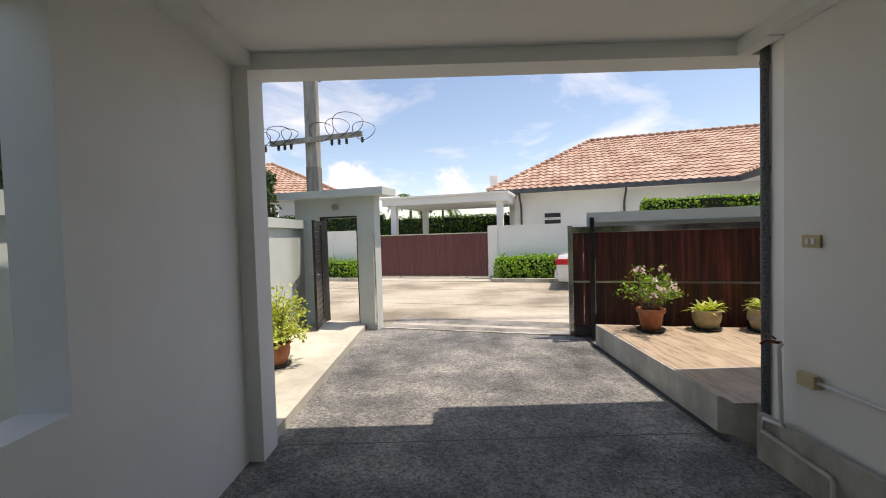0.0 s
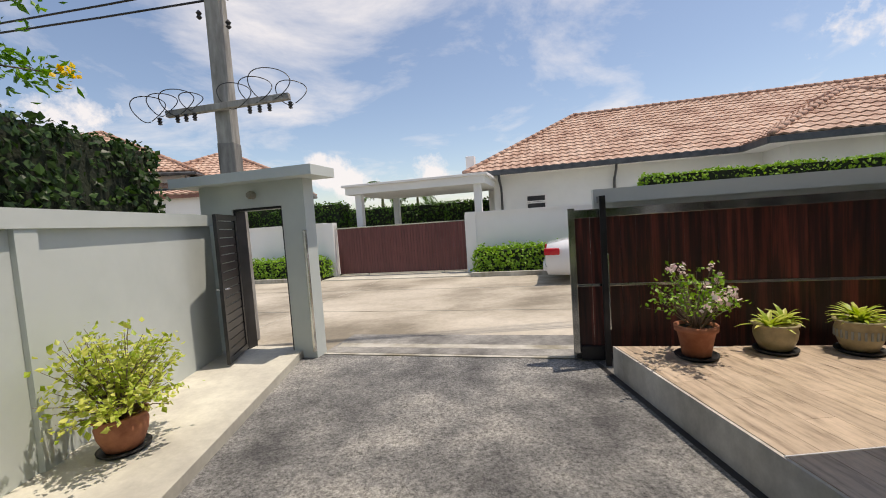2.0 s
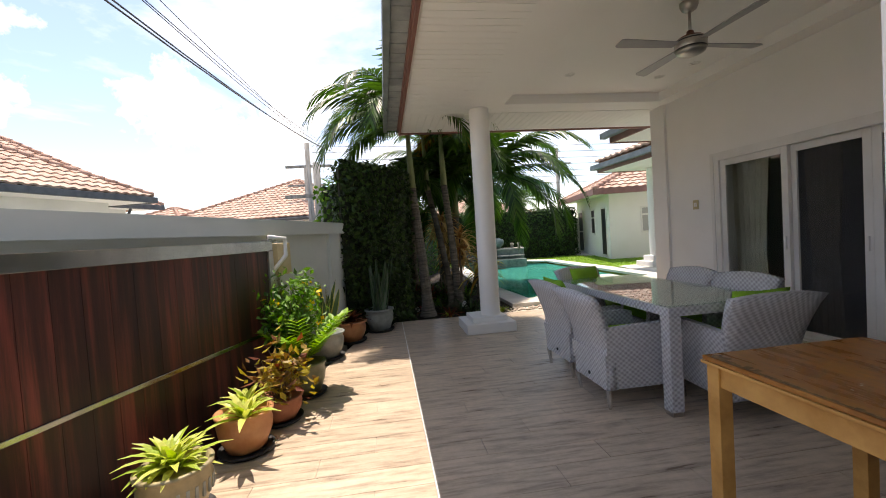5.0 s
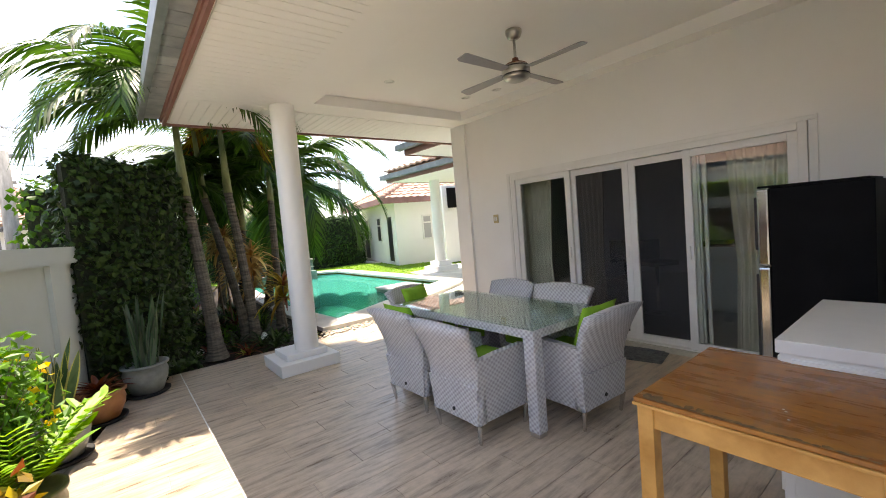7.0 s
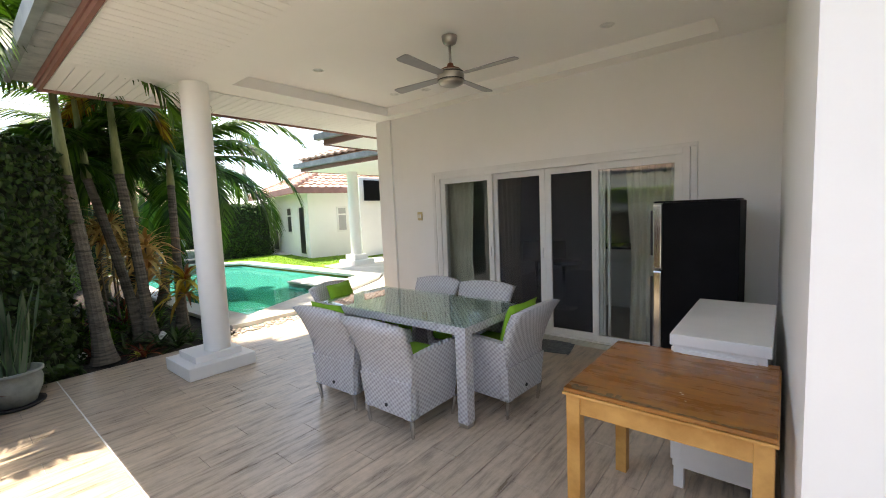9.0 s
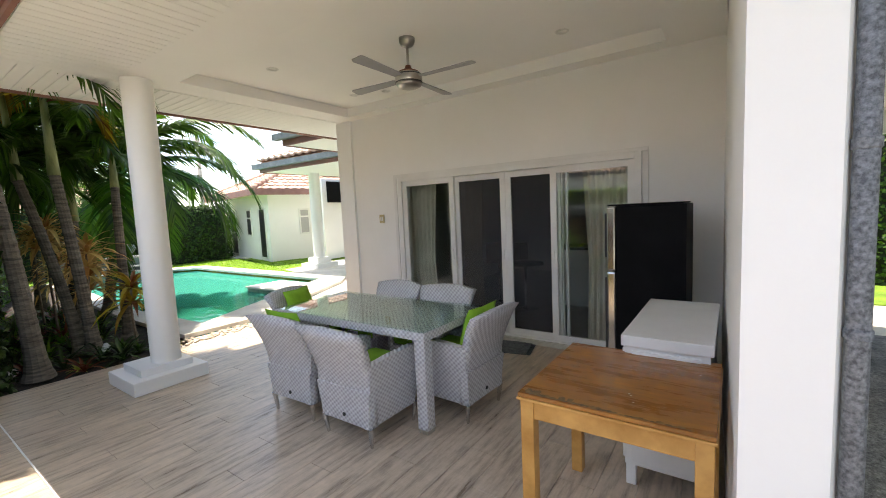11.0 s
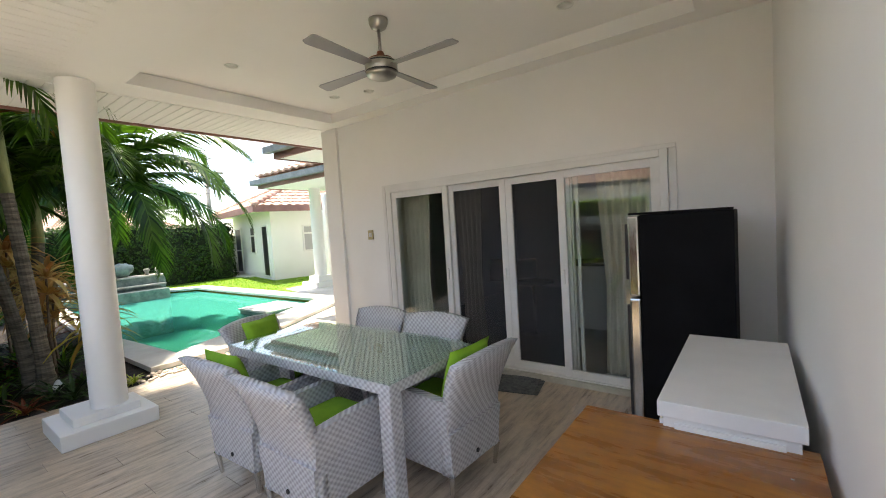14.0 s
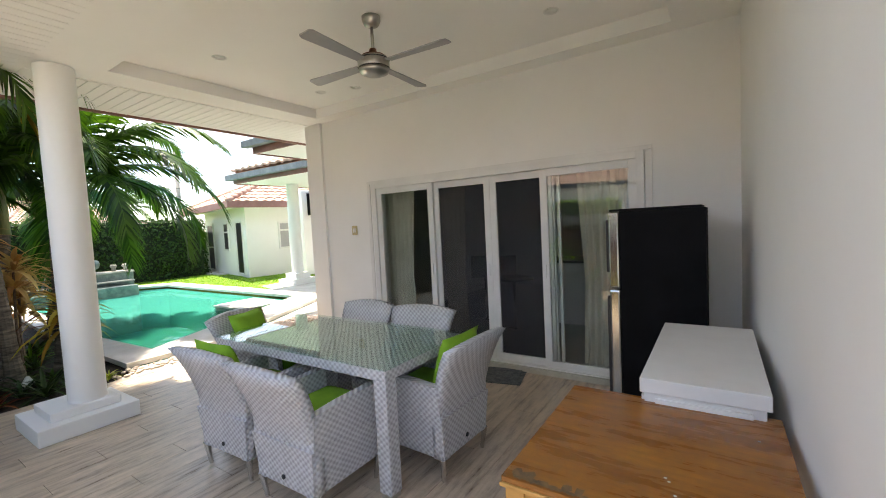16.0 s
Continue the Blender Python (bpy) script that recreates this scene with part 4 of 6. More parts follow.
structure("baseboard_carport", [(2.66, 2.705, BACK, 3.98, DRIVE, 0.03)], M["plinth"], "rough grey rendered skirting in the carport")
tap = thing("garden_tap", (2.665, 3.8, 0), "garden tap on a white water pipe", "tap")
bm = bmesh.new()
tube(bm, [(0.02, 0, 0.55), (0.0, 0, 0.52), (0, -0.02, 0.05), (0, -0.05, 0.03), (-0.02, 0.1, 0.02), (-0.03, 0.1, -0.06), (-0.03, -0.38, -0.09), (-0.03, -0.4, -0.11), (-0.03, -0.4, -0.29)], 0.013, 10)
part("water_pipe", bm, M["pvc"], tap, smooth=True)
bm = bmesh.new()
tube(bm, [(0.02, 0.0, 0.55), (-0.05, 0.05, 0.56), (-0.07, 0.06, 0.53)], 0.011, 10)
tube(bm, [(-0.02, 0.0, 0.58), (-0.02, 0.08, 0.6)], 0.006, 6)
part("faucet", bm, M["brass"], tap, "tarnished brass faucet", True)
jb = thing("junction_box", (2.735, 3.64, 0.37), "yellowed plastic junction box on the carport wall", "junction box")
bm = bmesh.new()
box(bm, -0.045, 0.0, -0.06, 0.06, -0.04, 0.04, bevel=0.004)
part("box_body", bm, M["cream_plastic"], jb)
bm = bmesh.new()
tube(bm, [(-0.02, -0.05, 0.0), (-0.02, -5.5, 0.0)], 0.011, 10)
part("conduit", bm, M["pvc"], jb, "white conduit along the wall", True)


# ---- foliage tools ----
def leaf_cloud(points, normals, size, spread=0.7, seed=3, ratio=0.5):
    """Folded leaves at given points, each facing more or less along its normal."""
    rs = np.random.RandomState(seed)
    n = len(points)
    nrm = normals + rs.normal(0, spread, (n, 3))
    nrm /= np.linalg.norm(nrm, axis=1)[:, None]
    a = rs.normal(0, 1, (n, 3))
    a -= nrm * np.sum(a * nrm, axis=1)[:, None]
    a /= np.linalg.norm(a, axis=1)[:, None]
    b = np.cross(nrm, a)
    s = size * rs.uniform(0.6, 1.3, n)[:, None]
    tip, root = points + a * s, points - a * s * 0.3
    mid = points + a * s * 0.3 - nrm * s * 0.12
    l, r = mid + b * s * ratio, mid - b * s * ratio
    verts = np.stack([root, l, tip, r], 1).reshape(-1, 3)
    faces = [(4 * i, 4 * i + 1, 4 * i + 2, 4 * i + 3) for i in range(n)]
    return verts.tolist(), faces


def hedge(name, outline, z0, z1, leaf_mat, size, per_m2, label, seed=1, bulge=0.06, at=None):
    """A clipped hedge: a solid core coloured as the shade inside, under a skin of leaves on its sides and top."""
    rs = np.random.RandomState(seed)
    top = new(name)
    tagged(top, label, "hedge")
    pts, nrs = [], []
    n = len(outline)
    area = 0.5 * sum(outline[i][0] * outline[(i + 1) % n][1] - outline[(i + 1) % n][0] * outline[i][1] for i in range(n))
    sgn = 1 if area > 0 else -1
    for i in range(n):
        (xa, ya), (xb, yb) = outline[i], outline[(i + 1) % n]
        d = math.hypot(xb - xa, yb - ya)
        k = int(d * (z1 - z0) * per_m2)
        t, h = rs.rand(k), rs.rand(k)
        nx, ny = sgn * (yb - ya) / d, -sgn * (xb - xa) / d
        off = np.abs(rs.normal(0, bulge, k)) * 0.8 + 0.03 * np.sin(t * d * 3) + 0.02 * np.sin(h * 9 + t * d * 5)
        pts.append(np.stack([xa + (xb - xa) * t + nx * off, ya + (yb - ya) * t + ny * off, z0 + (z1 - z0) * h], 1))
        nrs.append(np.tile((nx, ny, 0.35), (k, 1)))
    xs, ys = [p[0] for p in outline], [p[1] for p in outline]
    k = int((max(xs) - min(xs)) * (max(ys) - min(ys)) * per_m2)
    x, y = rs.uniform(min(xs), max(xs), k), rs.uniform(min(ys), max(ys), k)
    inside = np.zeros(k, bool)
    for i in range(n):
        (xa, ya), (xb, yb) = outline[i], outline[(i + 1) % n]
        if ya != yb:
            hitx = (xb - xa) * (y - ya) / (yb - ya) + xa
            inside ^= ((ya > y) != (yb > y)) & (x < hitx)
    x, y = x[inside], y[inside]
    pts.append(np.stack([x, y, z1 + np.abs(rs.normal(0, bulge * 0.9, len(x))) + 0.02 * np.sin(x * 4)], 1))
    nrs.append(np.tile((0, 0, 1.0), (len(x), 1)))
    v, f = leaf_cloud(np.concatenate(pts), np.concatenate(nrs), size, 0.6, seed)
    fast_part("foliage", v, f, leaf_mat, top, kind="stuff")
    cx, cy = sum(xs) / n, sum(ys) / n
    # Plain block behind the leaves; its dark colour stands in for inner shade.
    core = prism("shade_block", [(cx + (a - cx) * 0.99, cy + (b - cy) * 0.98) for a, b in outline], z0, z1 - 0.02, M["hedge_core"], "solid inner block coloured dark as the shade between leaves", "", top)
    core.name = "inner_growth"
    if at is not None:
        top.matrix_basis = at
    return top


def frond(verts, faces, origin, heading, rise, length, n=42, leaf=0.42, droop=1.5, seed=0, width=0.036):
    """One feather palm leaf: an arching rib and two rows of hanging leaflets."""
    r = random.Random(seed)
    p = Vector(origin)
    step = length / n
    d0 = Vector((math.cos(heading), math.sin(heading), 0))
    side = Vector((-d0.y, d0.x, 0))
    ang = rise
    prev = None
    for i in range(n + 1):
        t = i / n
        d = d0 * math.cos(ang) + Vector((0, 0, math.sin(ang)))
        up = -d0 * math.sin(ang) + Vector((0, 0, math.cos(ang)))
        w = 0.02 * (1 - t) + 0.004
        base = len(verts)
        verts += [tuple(p + side * w), tuple(p - side * w), tuple(p + up * w)]
        if prev is not None:
            for a, b in ((0, 1), (1, 2), (2, 0)):
                faces.append((prev + a, prev + b, base + b, base + a))
        prev = base
        if t > 0.14:
            size = leaf * (math.sin(math.pi * min(1, (t - 0.05) * 0.97)) ** 0.5 * 0.85 + 0.15) * r.uniform(0.85, 1.1)
            for s in (-1, 1):
                out = (side * s * (1.0 - 0.35 * t) + d * (0.55 + 0.5 * t) + up * r.uniform(0.15, 0.4)).normalized()
                q = p.copy()
                wv = d * width
                b0 = len(verts)
                verts += [tuple(q - wv * 0.5), tuple(q + wv * 0.5)]
                dirn = out
                for k in range(1, 4):
                    dirn = (dirn + Vector((0, 0, -0.22 - 0.12 * r.random()))).normalized()
                    q = q + dirn * size / 3
                    ww = wv * (1.2, 0.9, 0.15)[k - 1]
                    verts += [tuple(q - ww * 0.5), tuple(q + ww * 0.5)]
                    j = b0 + 2 * k
                    faces.append((j - 2, j - 1, j + 1, j))
        p = p + d * step
        ang -= droop * step / length * (0.6 + 0.8 * t)


def palm(base, crown, count, length, label, seed=1, leaf=0.45, r0=0.09, r1=0.06, rises=(0.2, 1.25), shaft=0.7, droop=1.7, lo=0.0, hi=6.283, trunk_mat="bark", n=42, width=0.036):
    ob = thing("palm_tree", base, label, "palm tree", "palm trees in the planting bed")
    off = Vector(base)
    c = Vector(crown) - off
    bm = bmesh.new()
    nseg = 46
    prof, s0 = [], c - Vector((0, 0, shaft)) - Vector((c.x, c.y, 0)) * 0.1
    rings = []
    for i in range(nseg + 1):
        t = i / nseg
        ctr = Vector((s0.x * t ** 1.3, s0.y * t ** 1.3, s0.z * t))
        rad = r0 * (1 + 0.7 * math.exp(-t * 14)) * (1 - t) + r1 * t + (0.005 if i % 2 else 0)
        rings.append([bm.verts.new(ctr + Vector((rad * math.cos(a), rad * math.sin(a), 0))) for a in [2 * math.pi * k / 12 for k in range(12)]])
    for a, b in zip(rings, rings[1:]):
        for k in range(12):
            bm.faces.new((a[k], a[(k + 1) % 12], b[(k + 1) % 12], b[k]))
    part("trunk", bm, M[trunk_mat], ob, "ringed grey palm trunk")
    bm = bmesh.new()
    tube(bm, [s0 - Vector((0, 0, 0.03)), s0 * 0.6 + c * 0.4, c], r1 * 1.15, 12, r1 * 0.55)
    part("crownshaft", bm, M["crownshaft"], ob, "smooth green crownshaft", True)
    verts, faces = [], []
    r = random.Random(seed)
    for k in range(count):
        head = lo + (hi - lo) * (k + 0.4 * r.random()) / count
        rise = rises[0] + (rises[1] - rises[0]) * ((k * 0.618) % 1)
        frond(verts, faces, c - Vector((0, 0, 0.12 * r.random())), head, rise, length * r.uniform(0.85, 1.1), n, leaf, droop, seed * 50 + k, width)
    fast_part("crown", verts, faces, M["palm_leaf"], ob, "long arching green fronds", "stuff")
    return ob


def tile_slope(verts, faces, A, B, C, D, tile=0.3, row=0.33, lift=0.035):
    """Wavy roof tiles in stepped rows over the slope A B (eaves) C D (ridge)."""
    A, B, C, D = map(Vector, (A, B, C, D))
    nrm = (B - A).cross(D - A).normalized()
    if nrm.z < 0:
        nrm = -nrm
    ex = (B - A).normalized()
    mid = (D + C) / 2 - (A + B) / 2
    height = (mid - ex * mid.dot(ex)).length
    rows = max(1, int(height / row))
    for i in range(rows):
        t0, t1 = i / rows, (i + 1) / rows
        l0, r0, l1, r1 = A.lerp(D, t0), B.lerp(C, t0), A.lerp(D, t1), B.lerp(C, t1)
        u0, u1 = (l0 - A).dot(ex), (r0 - A).dot(ex)
        v0, v1 = (l1 - A).dot(ex), (r1 - A).dot(ex)
        n = max(1, int((u1 - u0) / tile)) * 4
        b = len(verts)
        for k in range(n + 1):
            u = u0 + (u1 - u0) * k / n
            w = 0.5 + 0.5 * math.cos(2 * math.pi * u / tile)
            uu = min(max(u, v0), v1)
            p0 = l0 + ex * (u - u0) + nrm * (lift + 0.045 * w)
            p1 = l1 + ex * (uu - v0) + nrm * (0.045 * w)
            verts += [tuple(p0 - nrm * (lift + 0.02)), tuple(p0), tuple(p1)]
            if k:
                c = b + 3 * k
                faces += [(c - 3, c, c + 1, c - 2), (c - 2, c + 1, c + 2, c - 1)]


def hip_roof(name, slopes, ridges, label, parent=None, at=None, tile=0.3):
    verts, faces = [], []
    for s in slopes:
        tile_slope(verts, faces, *s, tile=tile)
    ob = fast_part(name, verts, faces, M["roof"], parent, label, "structure" if parent is None else "")
    if at is not None:
        ob.matrix_basis = at
    bm = bmesh.new()
    for a, b in ridges:
        a, b = Vector(a), Vector(b)
        n = max(2, int((b - a).length / 0.32))
        for k in range(n):
            tube(bm, [a.lerp(b, k / n) + Vector((0, 0, 0.05)), a.lerp(b, (k + 1.05) / n) + Vector((0, 0, 0.04))], 0.095, 8, 0.08)
    rd = part("ridge_tile", bm, M["roof_ridge"], ob, "rounded ridge tiles", True, "stuff")
    return ob


FAR = GATE @ pose(0.16, 0, 0)
# ---- far side of the road ----
def far_house():
    h = thing("neighbouring_house", (0, 0, 0), "white single-storey house with a terracotta hipped roof behind the far wall", "house")
    h.matrix_basis = FAR.copy()
    for args in ((-2.4, 13.5, 11.5, 19.5, -0.3, 3.05), (6.6, 11.4, 9.9, 11.5, -0.3, 3.05)):
        bm = bmesh.new()
        box(bm, *args)
        part("wall", bm, M["grey_wall"], h, "pale painted house wall")
    E, R = 3.05, 5.72
    roof = hip_roof("roof", [((-3.4, 10.7, E), (14.3, 10.7, E), (12.7, 15.5, R), (0.9, 15.5, R)), ((-3.4, 20.3, E), (-3.4, 10.7, E), (0.9, 15.5, R), (0.9, 15.5, R)),
                      ((14.3, 10.7, E), (17.5, 20.3, E), (12.7, 15.5, R), (12.7, 15.5, R)), ((17.5, 20.3, E), (-3.4, 20.3, E), (0.9, 15.5, R), (12.7, 15.5, R)),
                      ((5.7, 8.95, 3.1), (12.1, 8.95, 3.1), (9.1, 11.9, 4.75), (9.1, 11.9, 4.75)), ((5.7, 12.3, 3.1), (5.7, 8.95, 3.1), (9.1, 11.9, 4.75), (9.1, 14.6, 4.75)), ((12.1, 8.95, 3.1), (12.1, 13.0, 3.1), (9.1, 14.6, 4.75), (9.1, 11.9, 4.75))],
                     [((-3.4, 10.7, E), (0.9, 15.5, R)), ((0.9, 15.5, R), (12.7, 15.5, R)), ((14.3, 10.7, E), (12.7, 15.5, R)), ((5.7, 8.95, 3.1), (9.1, 11.9, 4.75)), ((12.1, 8.95, 3.1), (9.1, 11.9, 4.75)), ((9.1, 11.9, 4.75), (9.1, 14.2, 4.75))], "terracotta hipped tile roof", h)
    for a in ((-3.4, 5.7, 10.62, 10.72), (12.1, 14.3, 10.62, 10.72), (5.65, 12.15, 8.87, 8.97), (5.6, 5.7, 8.9, 10.7), (12.1, 12.2, 8.9, 10.7)):
        bm = bmesh.new()
        box(bm, a[0], a[1], a[2], a[3], 2.9, 3.08, bevel=0.01)
        part("gutter", bm, M["dark_pipe"], h, "dark eaves gutter")
    bm = bmesh.new()
    box(bm, -3.3, 14.2, 10.72, 11.5, 2.93, 2.97)
    box(bm, 5.72, 12.1, 8.97, 10.72, 2.93, 2.97)
    part("soffit", bm, M["ceiling"], h)
    for u in (-2.1, 1.95, 13.0):
        bm = bmesh.new()
        tube(bm, [(u, 10.75, 2.95), (u, 10.85, 2.75), (u, 11.3, 2.5), (u, 11.42, 2.3), (u, 11.42, -0.3)], 0.045, 8)
        part("downpipe", bm, M["dark_pipe"], h, "dark downpipe", True)
    for u, w in ((-0.82, 0.75), (3.3, 0.5)):
        bm = bmesh.new()
        for z0 in (1.58, 1.86):
            box(bm, u - w / 2, u + w / 2, 11.44, 11.5, z0 + 0.22, z0 + 0.27)
            box(bm, u - w / 2, u + w / 2, 11.44, 11.5, z0, z0 + 0.04)
            box(bm, u - w / 2, u - w / 2 + 0.05, 11.44, 11.5, z0 + 0.04, z0 + 0.22)
            box(bm, u + w / 2 - 0.05, u + w / 2, 11.44, 11.5, z0 + 0.04, z0 + 0.22)
        win = part("window", bm, M["white_paint"], h, "small white framed louvre window")
        bm = bmesh.new()
        box(bm, u - w / 2 + 0.05, u + w / 2 - 0.05, 11.47, 11.49, 1.62, 2.08)
        part("pane", bm, M["black"], win, "dark louvre glass")
    bm = bmesh.new()
    box(bm, -3.6, -3.25, 12.3, 12.7, 2.7, 3.95, bevel=0.02)
    part("water_tank_housing", bm, M["white_wall"], h, "white box above the eaves")


far_house()
cp = thing("neighbouring_carport", (0, 0, 0), "white flat-roofed carport behind the far gate", "carport")
cp.matrix_basis = FAR.copy()
bm = bmesh.new()
box(bm, -7.4, -2.35, 8.9, 13.0, 2.52, 2.78, bevel=0.01)
part("roof", bm, M["grey_wall"], cp, "flat grey-white slab roof")
bm = bmesh.new()
box(bm, -7.5, -2.25, 8.8, 13.1, 2.781, 2.86, bevel=0.01)
part("coping", bm, M["white_wall"], cp)
for u, v in ((-7.0, 9.2), (-2.65, 9.2), (-6.9, 12.7), (-2.65, 12.7)):
    bm = bmesh.new()
    box(bm, u - 0.12, u + 0.12, v - 0.12, v + 0.12, -0.27, 2.52, bevel=0.008)
    part("post", bm, M["grey_wall"], cp)
hedge("hedge", [(-14, 14.0), (-2.8, 14.0), (-2.8, 14.6), (-14, 14.6)], -0.3, 2.2, M["hedge"], 0.09, 160, "tall clipped green hedge behind the far carport", 5, at=FAR.copy())
hedge("shrub_border", [(-2.45, 7.15), (-0.1, 7.15), (-0.1, 7.8), (-2.45, 7.8)], -0.2, 0.42, M["lime_leaf"], 0.075, 420, "low rounded green shrubs at the foot of the far wall", 6, 0.08, at=FAR.copy())
hedge("shrub_border", [(-10.4, 7.15), (-7.55, 7.15), (-7.55, 7.7), (-10.4, 7.7)], -0.2, 0.35, M["lime_leaf"], 0.075, 380, "low green shrubs in a kerbed bed beside the far gate", 7, 0.08, at=FAR.copy())
hedge("hedge", [(-15, 9.0), (-7.7, 9.0), (-7.7, 9.7), (-15, 9.7)], -0.3, 2.25, M["hedge"], 0.07, 220, "tall clipped hedge behind the far wall beside the carport", 9, at=FAR.copy())
structure("kerb", [(-2.6, 8.0, 6.85, 7.0, DRIVE - 0.1, DRIVE + 0.12), (-10.6, -7.5, 6.85, 7.0, DRIVE - 0.1, DRIVE + 0.12)], M["plinth"], "dark low kerb of the far bed", 0.01, FAR)
structure("planting_bed", [(-2.55, 8.0, 7.0, 7.9, DRIVE - 0.1, DRIVE + 0.06), (-10.5, -7.5, 7.0, 7.9, DRIVE - 0.1, DRIVE + 0.06)], M["soil"], "dark soil bed", m=FAR)
structure("wall_far", [(-2.87, -2.55, 7.82, 8.1, DRIVE, 1.58), (-7.75, -7.4, 7.82, 8.1, DRIVE, 1.55), (0.0, 0.25, 7.84, 7.9, DRIVE, 1.45), (-2.55, 30, 7.86, 8.1, 1.5, 1.57), (-12, -7.75, 7.86, 8.1, 1.5, 1.57), (-9.3, -9.1, 7.84, 7.9, DRIVE, 1.5)], M["white_wall"], "white gate pillars and wall cap", m=FAR)
fg = thing("sliding_gate", (0, 0, 0), "red-brown boarded sliding gate with a steel frame, closed", "gate")
fg.matrix_basis = FAR.copy()
nb = 44
for k in range(nb):
    u = -7.32 + 4.4 * k / nb
    bm = bmesh.new()
    box(bm, u + 0.003, u + 4.4 / nb - 0.003, 7.95, 7.975, -0.2, 1.32)
    part("board", bm, M["gate_red"], fg)
for a in ((-7.36, -2.9, 7.94, 7.99, 1.32, 1.36), (-7.36, -2.9, 7.94, 7.99, -0.25, -0.2)):
    bm = bmesh.new()
    box(bm, *a)
    part("rail", bm, M["steel"], fg, "steel rail")
for u in (-6.3, -3.7):
    bm = bmesh.new()
    lathe(bm, [(0.05, -0.02), (0.05, 0.02)], 16, pose(u, 7.93, -0.25, 90, 0, 0))
    part("wheel", bm, M["steel"], fg)
structure("road_joint", [(-60, 60, 2.55, 2.565, DRIVE - 0.01, DRIVE + 0.0005), (-60, 60, 5.0, 5.012, DRIVE - 0.01, DRIVE + 0.0005), (-5.2, -5.188, 0.6, 7, DRIVE - 0.01, DRIVE + 0.0006)], M["plinth"], "thin dark joints in the concrete road", m=GATE)
structure("pavement_threshold", [(-3.15, 0.6, 0.1, 0.95, DRIVE - 0.02, DRIVE + 0.002)], M["apron"], "worn grey concrete strip before the gate track", m=GATE)
structure("gate_track", [(-3.1, 0.3, 0.0, 0.06, DRIVE - 0.02, DRIVE + 0.012), (-3.1, 0.6, 0.34, 0.5, DRIVE - 0.01, DRIVE + 0.003)], M["plinth"], "dark steel gate track in the threshold", m=GATE)
structure("drive_joint", [(-0.78, 2.64, 4.34, 4.352, DRIVE - 0.01, DRIVE + 0.001)], M["black"], "cut joint across the driveway")

# ---- parked car ----
car = thing("parked_car", (0, 0, 0), "white saloon car with red tail lights parked by the far wall", "car")
car.matrix_basis = FAR @ pose(-0.5, 6.05, DRIVE)
bm = bmesh.new()
prof = [(0.0, 0.35, 0.62, 0.74), (0.06, 0.22, 0.9, 0.84), (0.5, 0.2, 0.98, 0.87), (0.62, 0.2, 1.0, 0.87), (1.0, 0.2, 1.0, 0.88), (3.2, 0.2, 0.95, 0.88), (4.1, 0.22, 0.8, 0.84), (4.4, 0.3, 0.6, 0.7)]
rings = []
for x, z0, z1, w in prof:
    rings.append([bm.verts.new((x, y, z)) for y, z in ((-w * 0.93, z0), (-w, z0 + 0.15), (-w, z1 - 0.18), (-w * 0.9, z1), (w * 0.9, z1), (w, z1 - 0.18), (w, z0 + 0.15), (w * 0.93, z0))])
for a, b in zip(rings, rings[1:]):
    for k in range(8):
        bm.faces.new((a[k], a[(k + 1) % 8], b[(k + 1) % 8], b[k]))
bm.faces.new(rings[0][::-1])
bm.faces.new(rings[-1])
M["car_paint"] = surface("white_car_paint", (0.78, 0.78, 0.78), (0.82, 0.82, 0.82), 3, 0.2, 60, 0.0, 0.001, coat=0.6)
part("body", bm, M["car_paint"], car, smooth=True)
bm = bmesh.new()
rings = [[bm.verts.new((x, y * w, z)) for y, z in ((-1, 0.93), (1, 0.93))] + [bm.verts.new((x2, y * w * 0.8, 1.42)) for y in (1, -1)] for x, x2, w in ((0.55, 1.25, 0.8), (3.3, 2.6, 0.8))]
for k in range(4):
    bm.faces.new((rings[0][k], rings[0][(k + 1) % 4], rings[1][(k + 1) % 4], rings[1][k]))
bm.faces.new(rings[0][::-1])
bm.faces.new(rings[1])
part("cabin", bm, M["black"], car, "dark glazed cabin", True)
M["red_lamp"] = surface("red_lamp_lens", (0.5, 0.01, 0.02), (0.6, 0.02, 0.03), 3, 0.15, 60, 0.0, 0.001)
for s in (-1, 1):
    bm = bmesh.new()
    box(bm, -0.015, 0.34, s * 0.8 - 0.09, s * 0.8 + 0.09, 0.68, 0.84, bevel=0.03)
    part("tail_light", bm, M["red_lamp"], car, "red tail light", True)
    for x in (0.95, 3.5):
        bm = bmesh.new()
        lathe(bm, [(0.2, -0.1), (0.31, -0.09), (0.32, 0.0), (0.31, 0.09), (0.2, 0.1)], 28, pose(x, s * 0.8, 0.32, 90, 0, 0))
        tyre = part("wheel", bm, M["black"], car, "black tyre", True)
bm = bmesh.new()
box(bm, -0.05, 0.1, -0.75, 0.75, 0.3, 0.5, bevel=0.03)
part("bumper", bm, M["car_paint"], car, smooth=True)

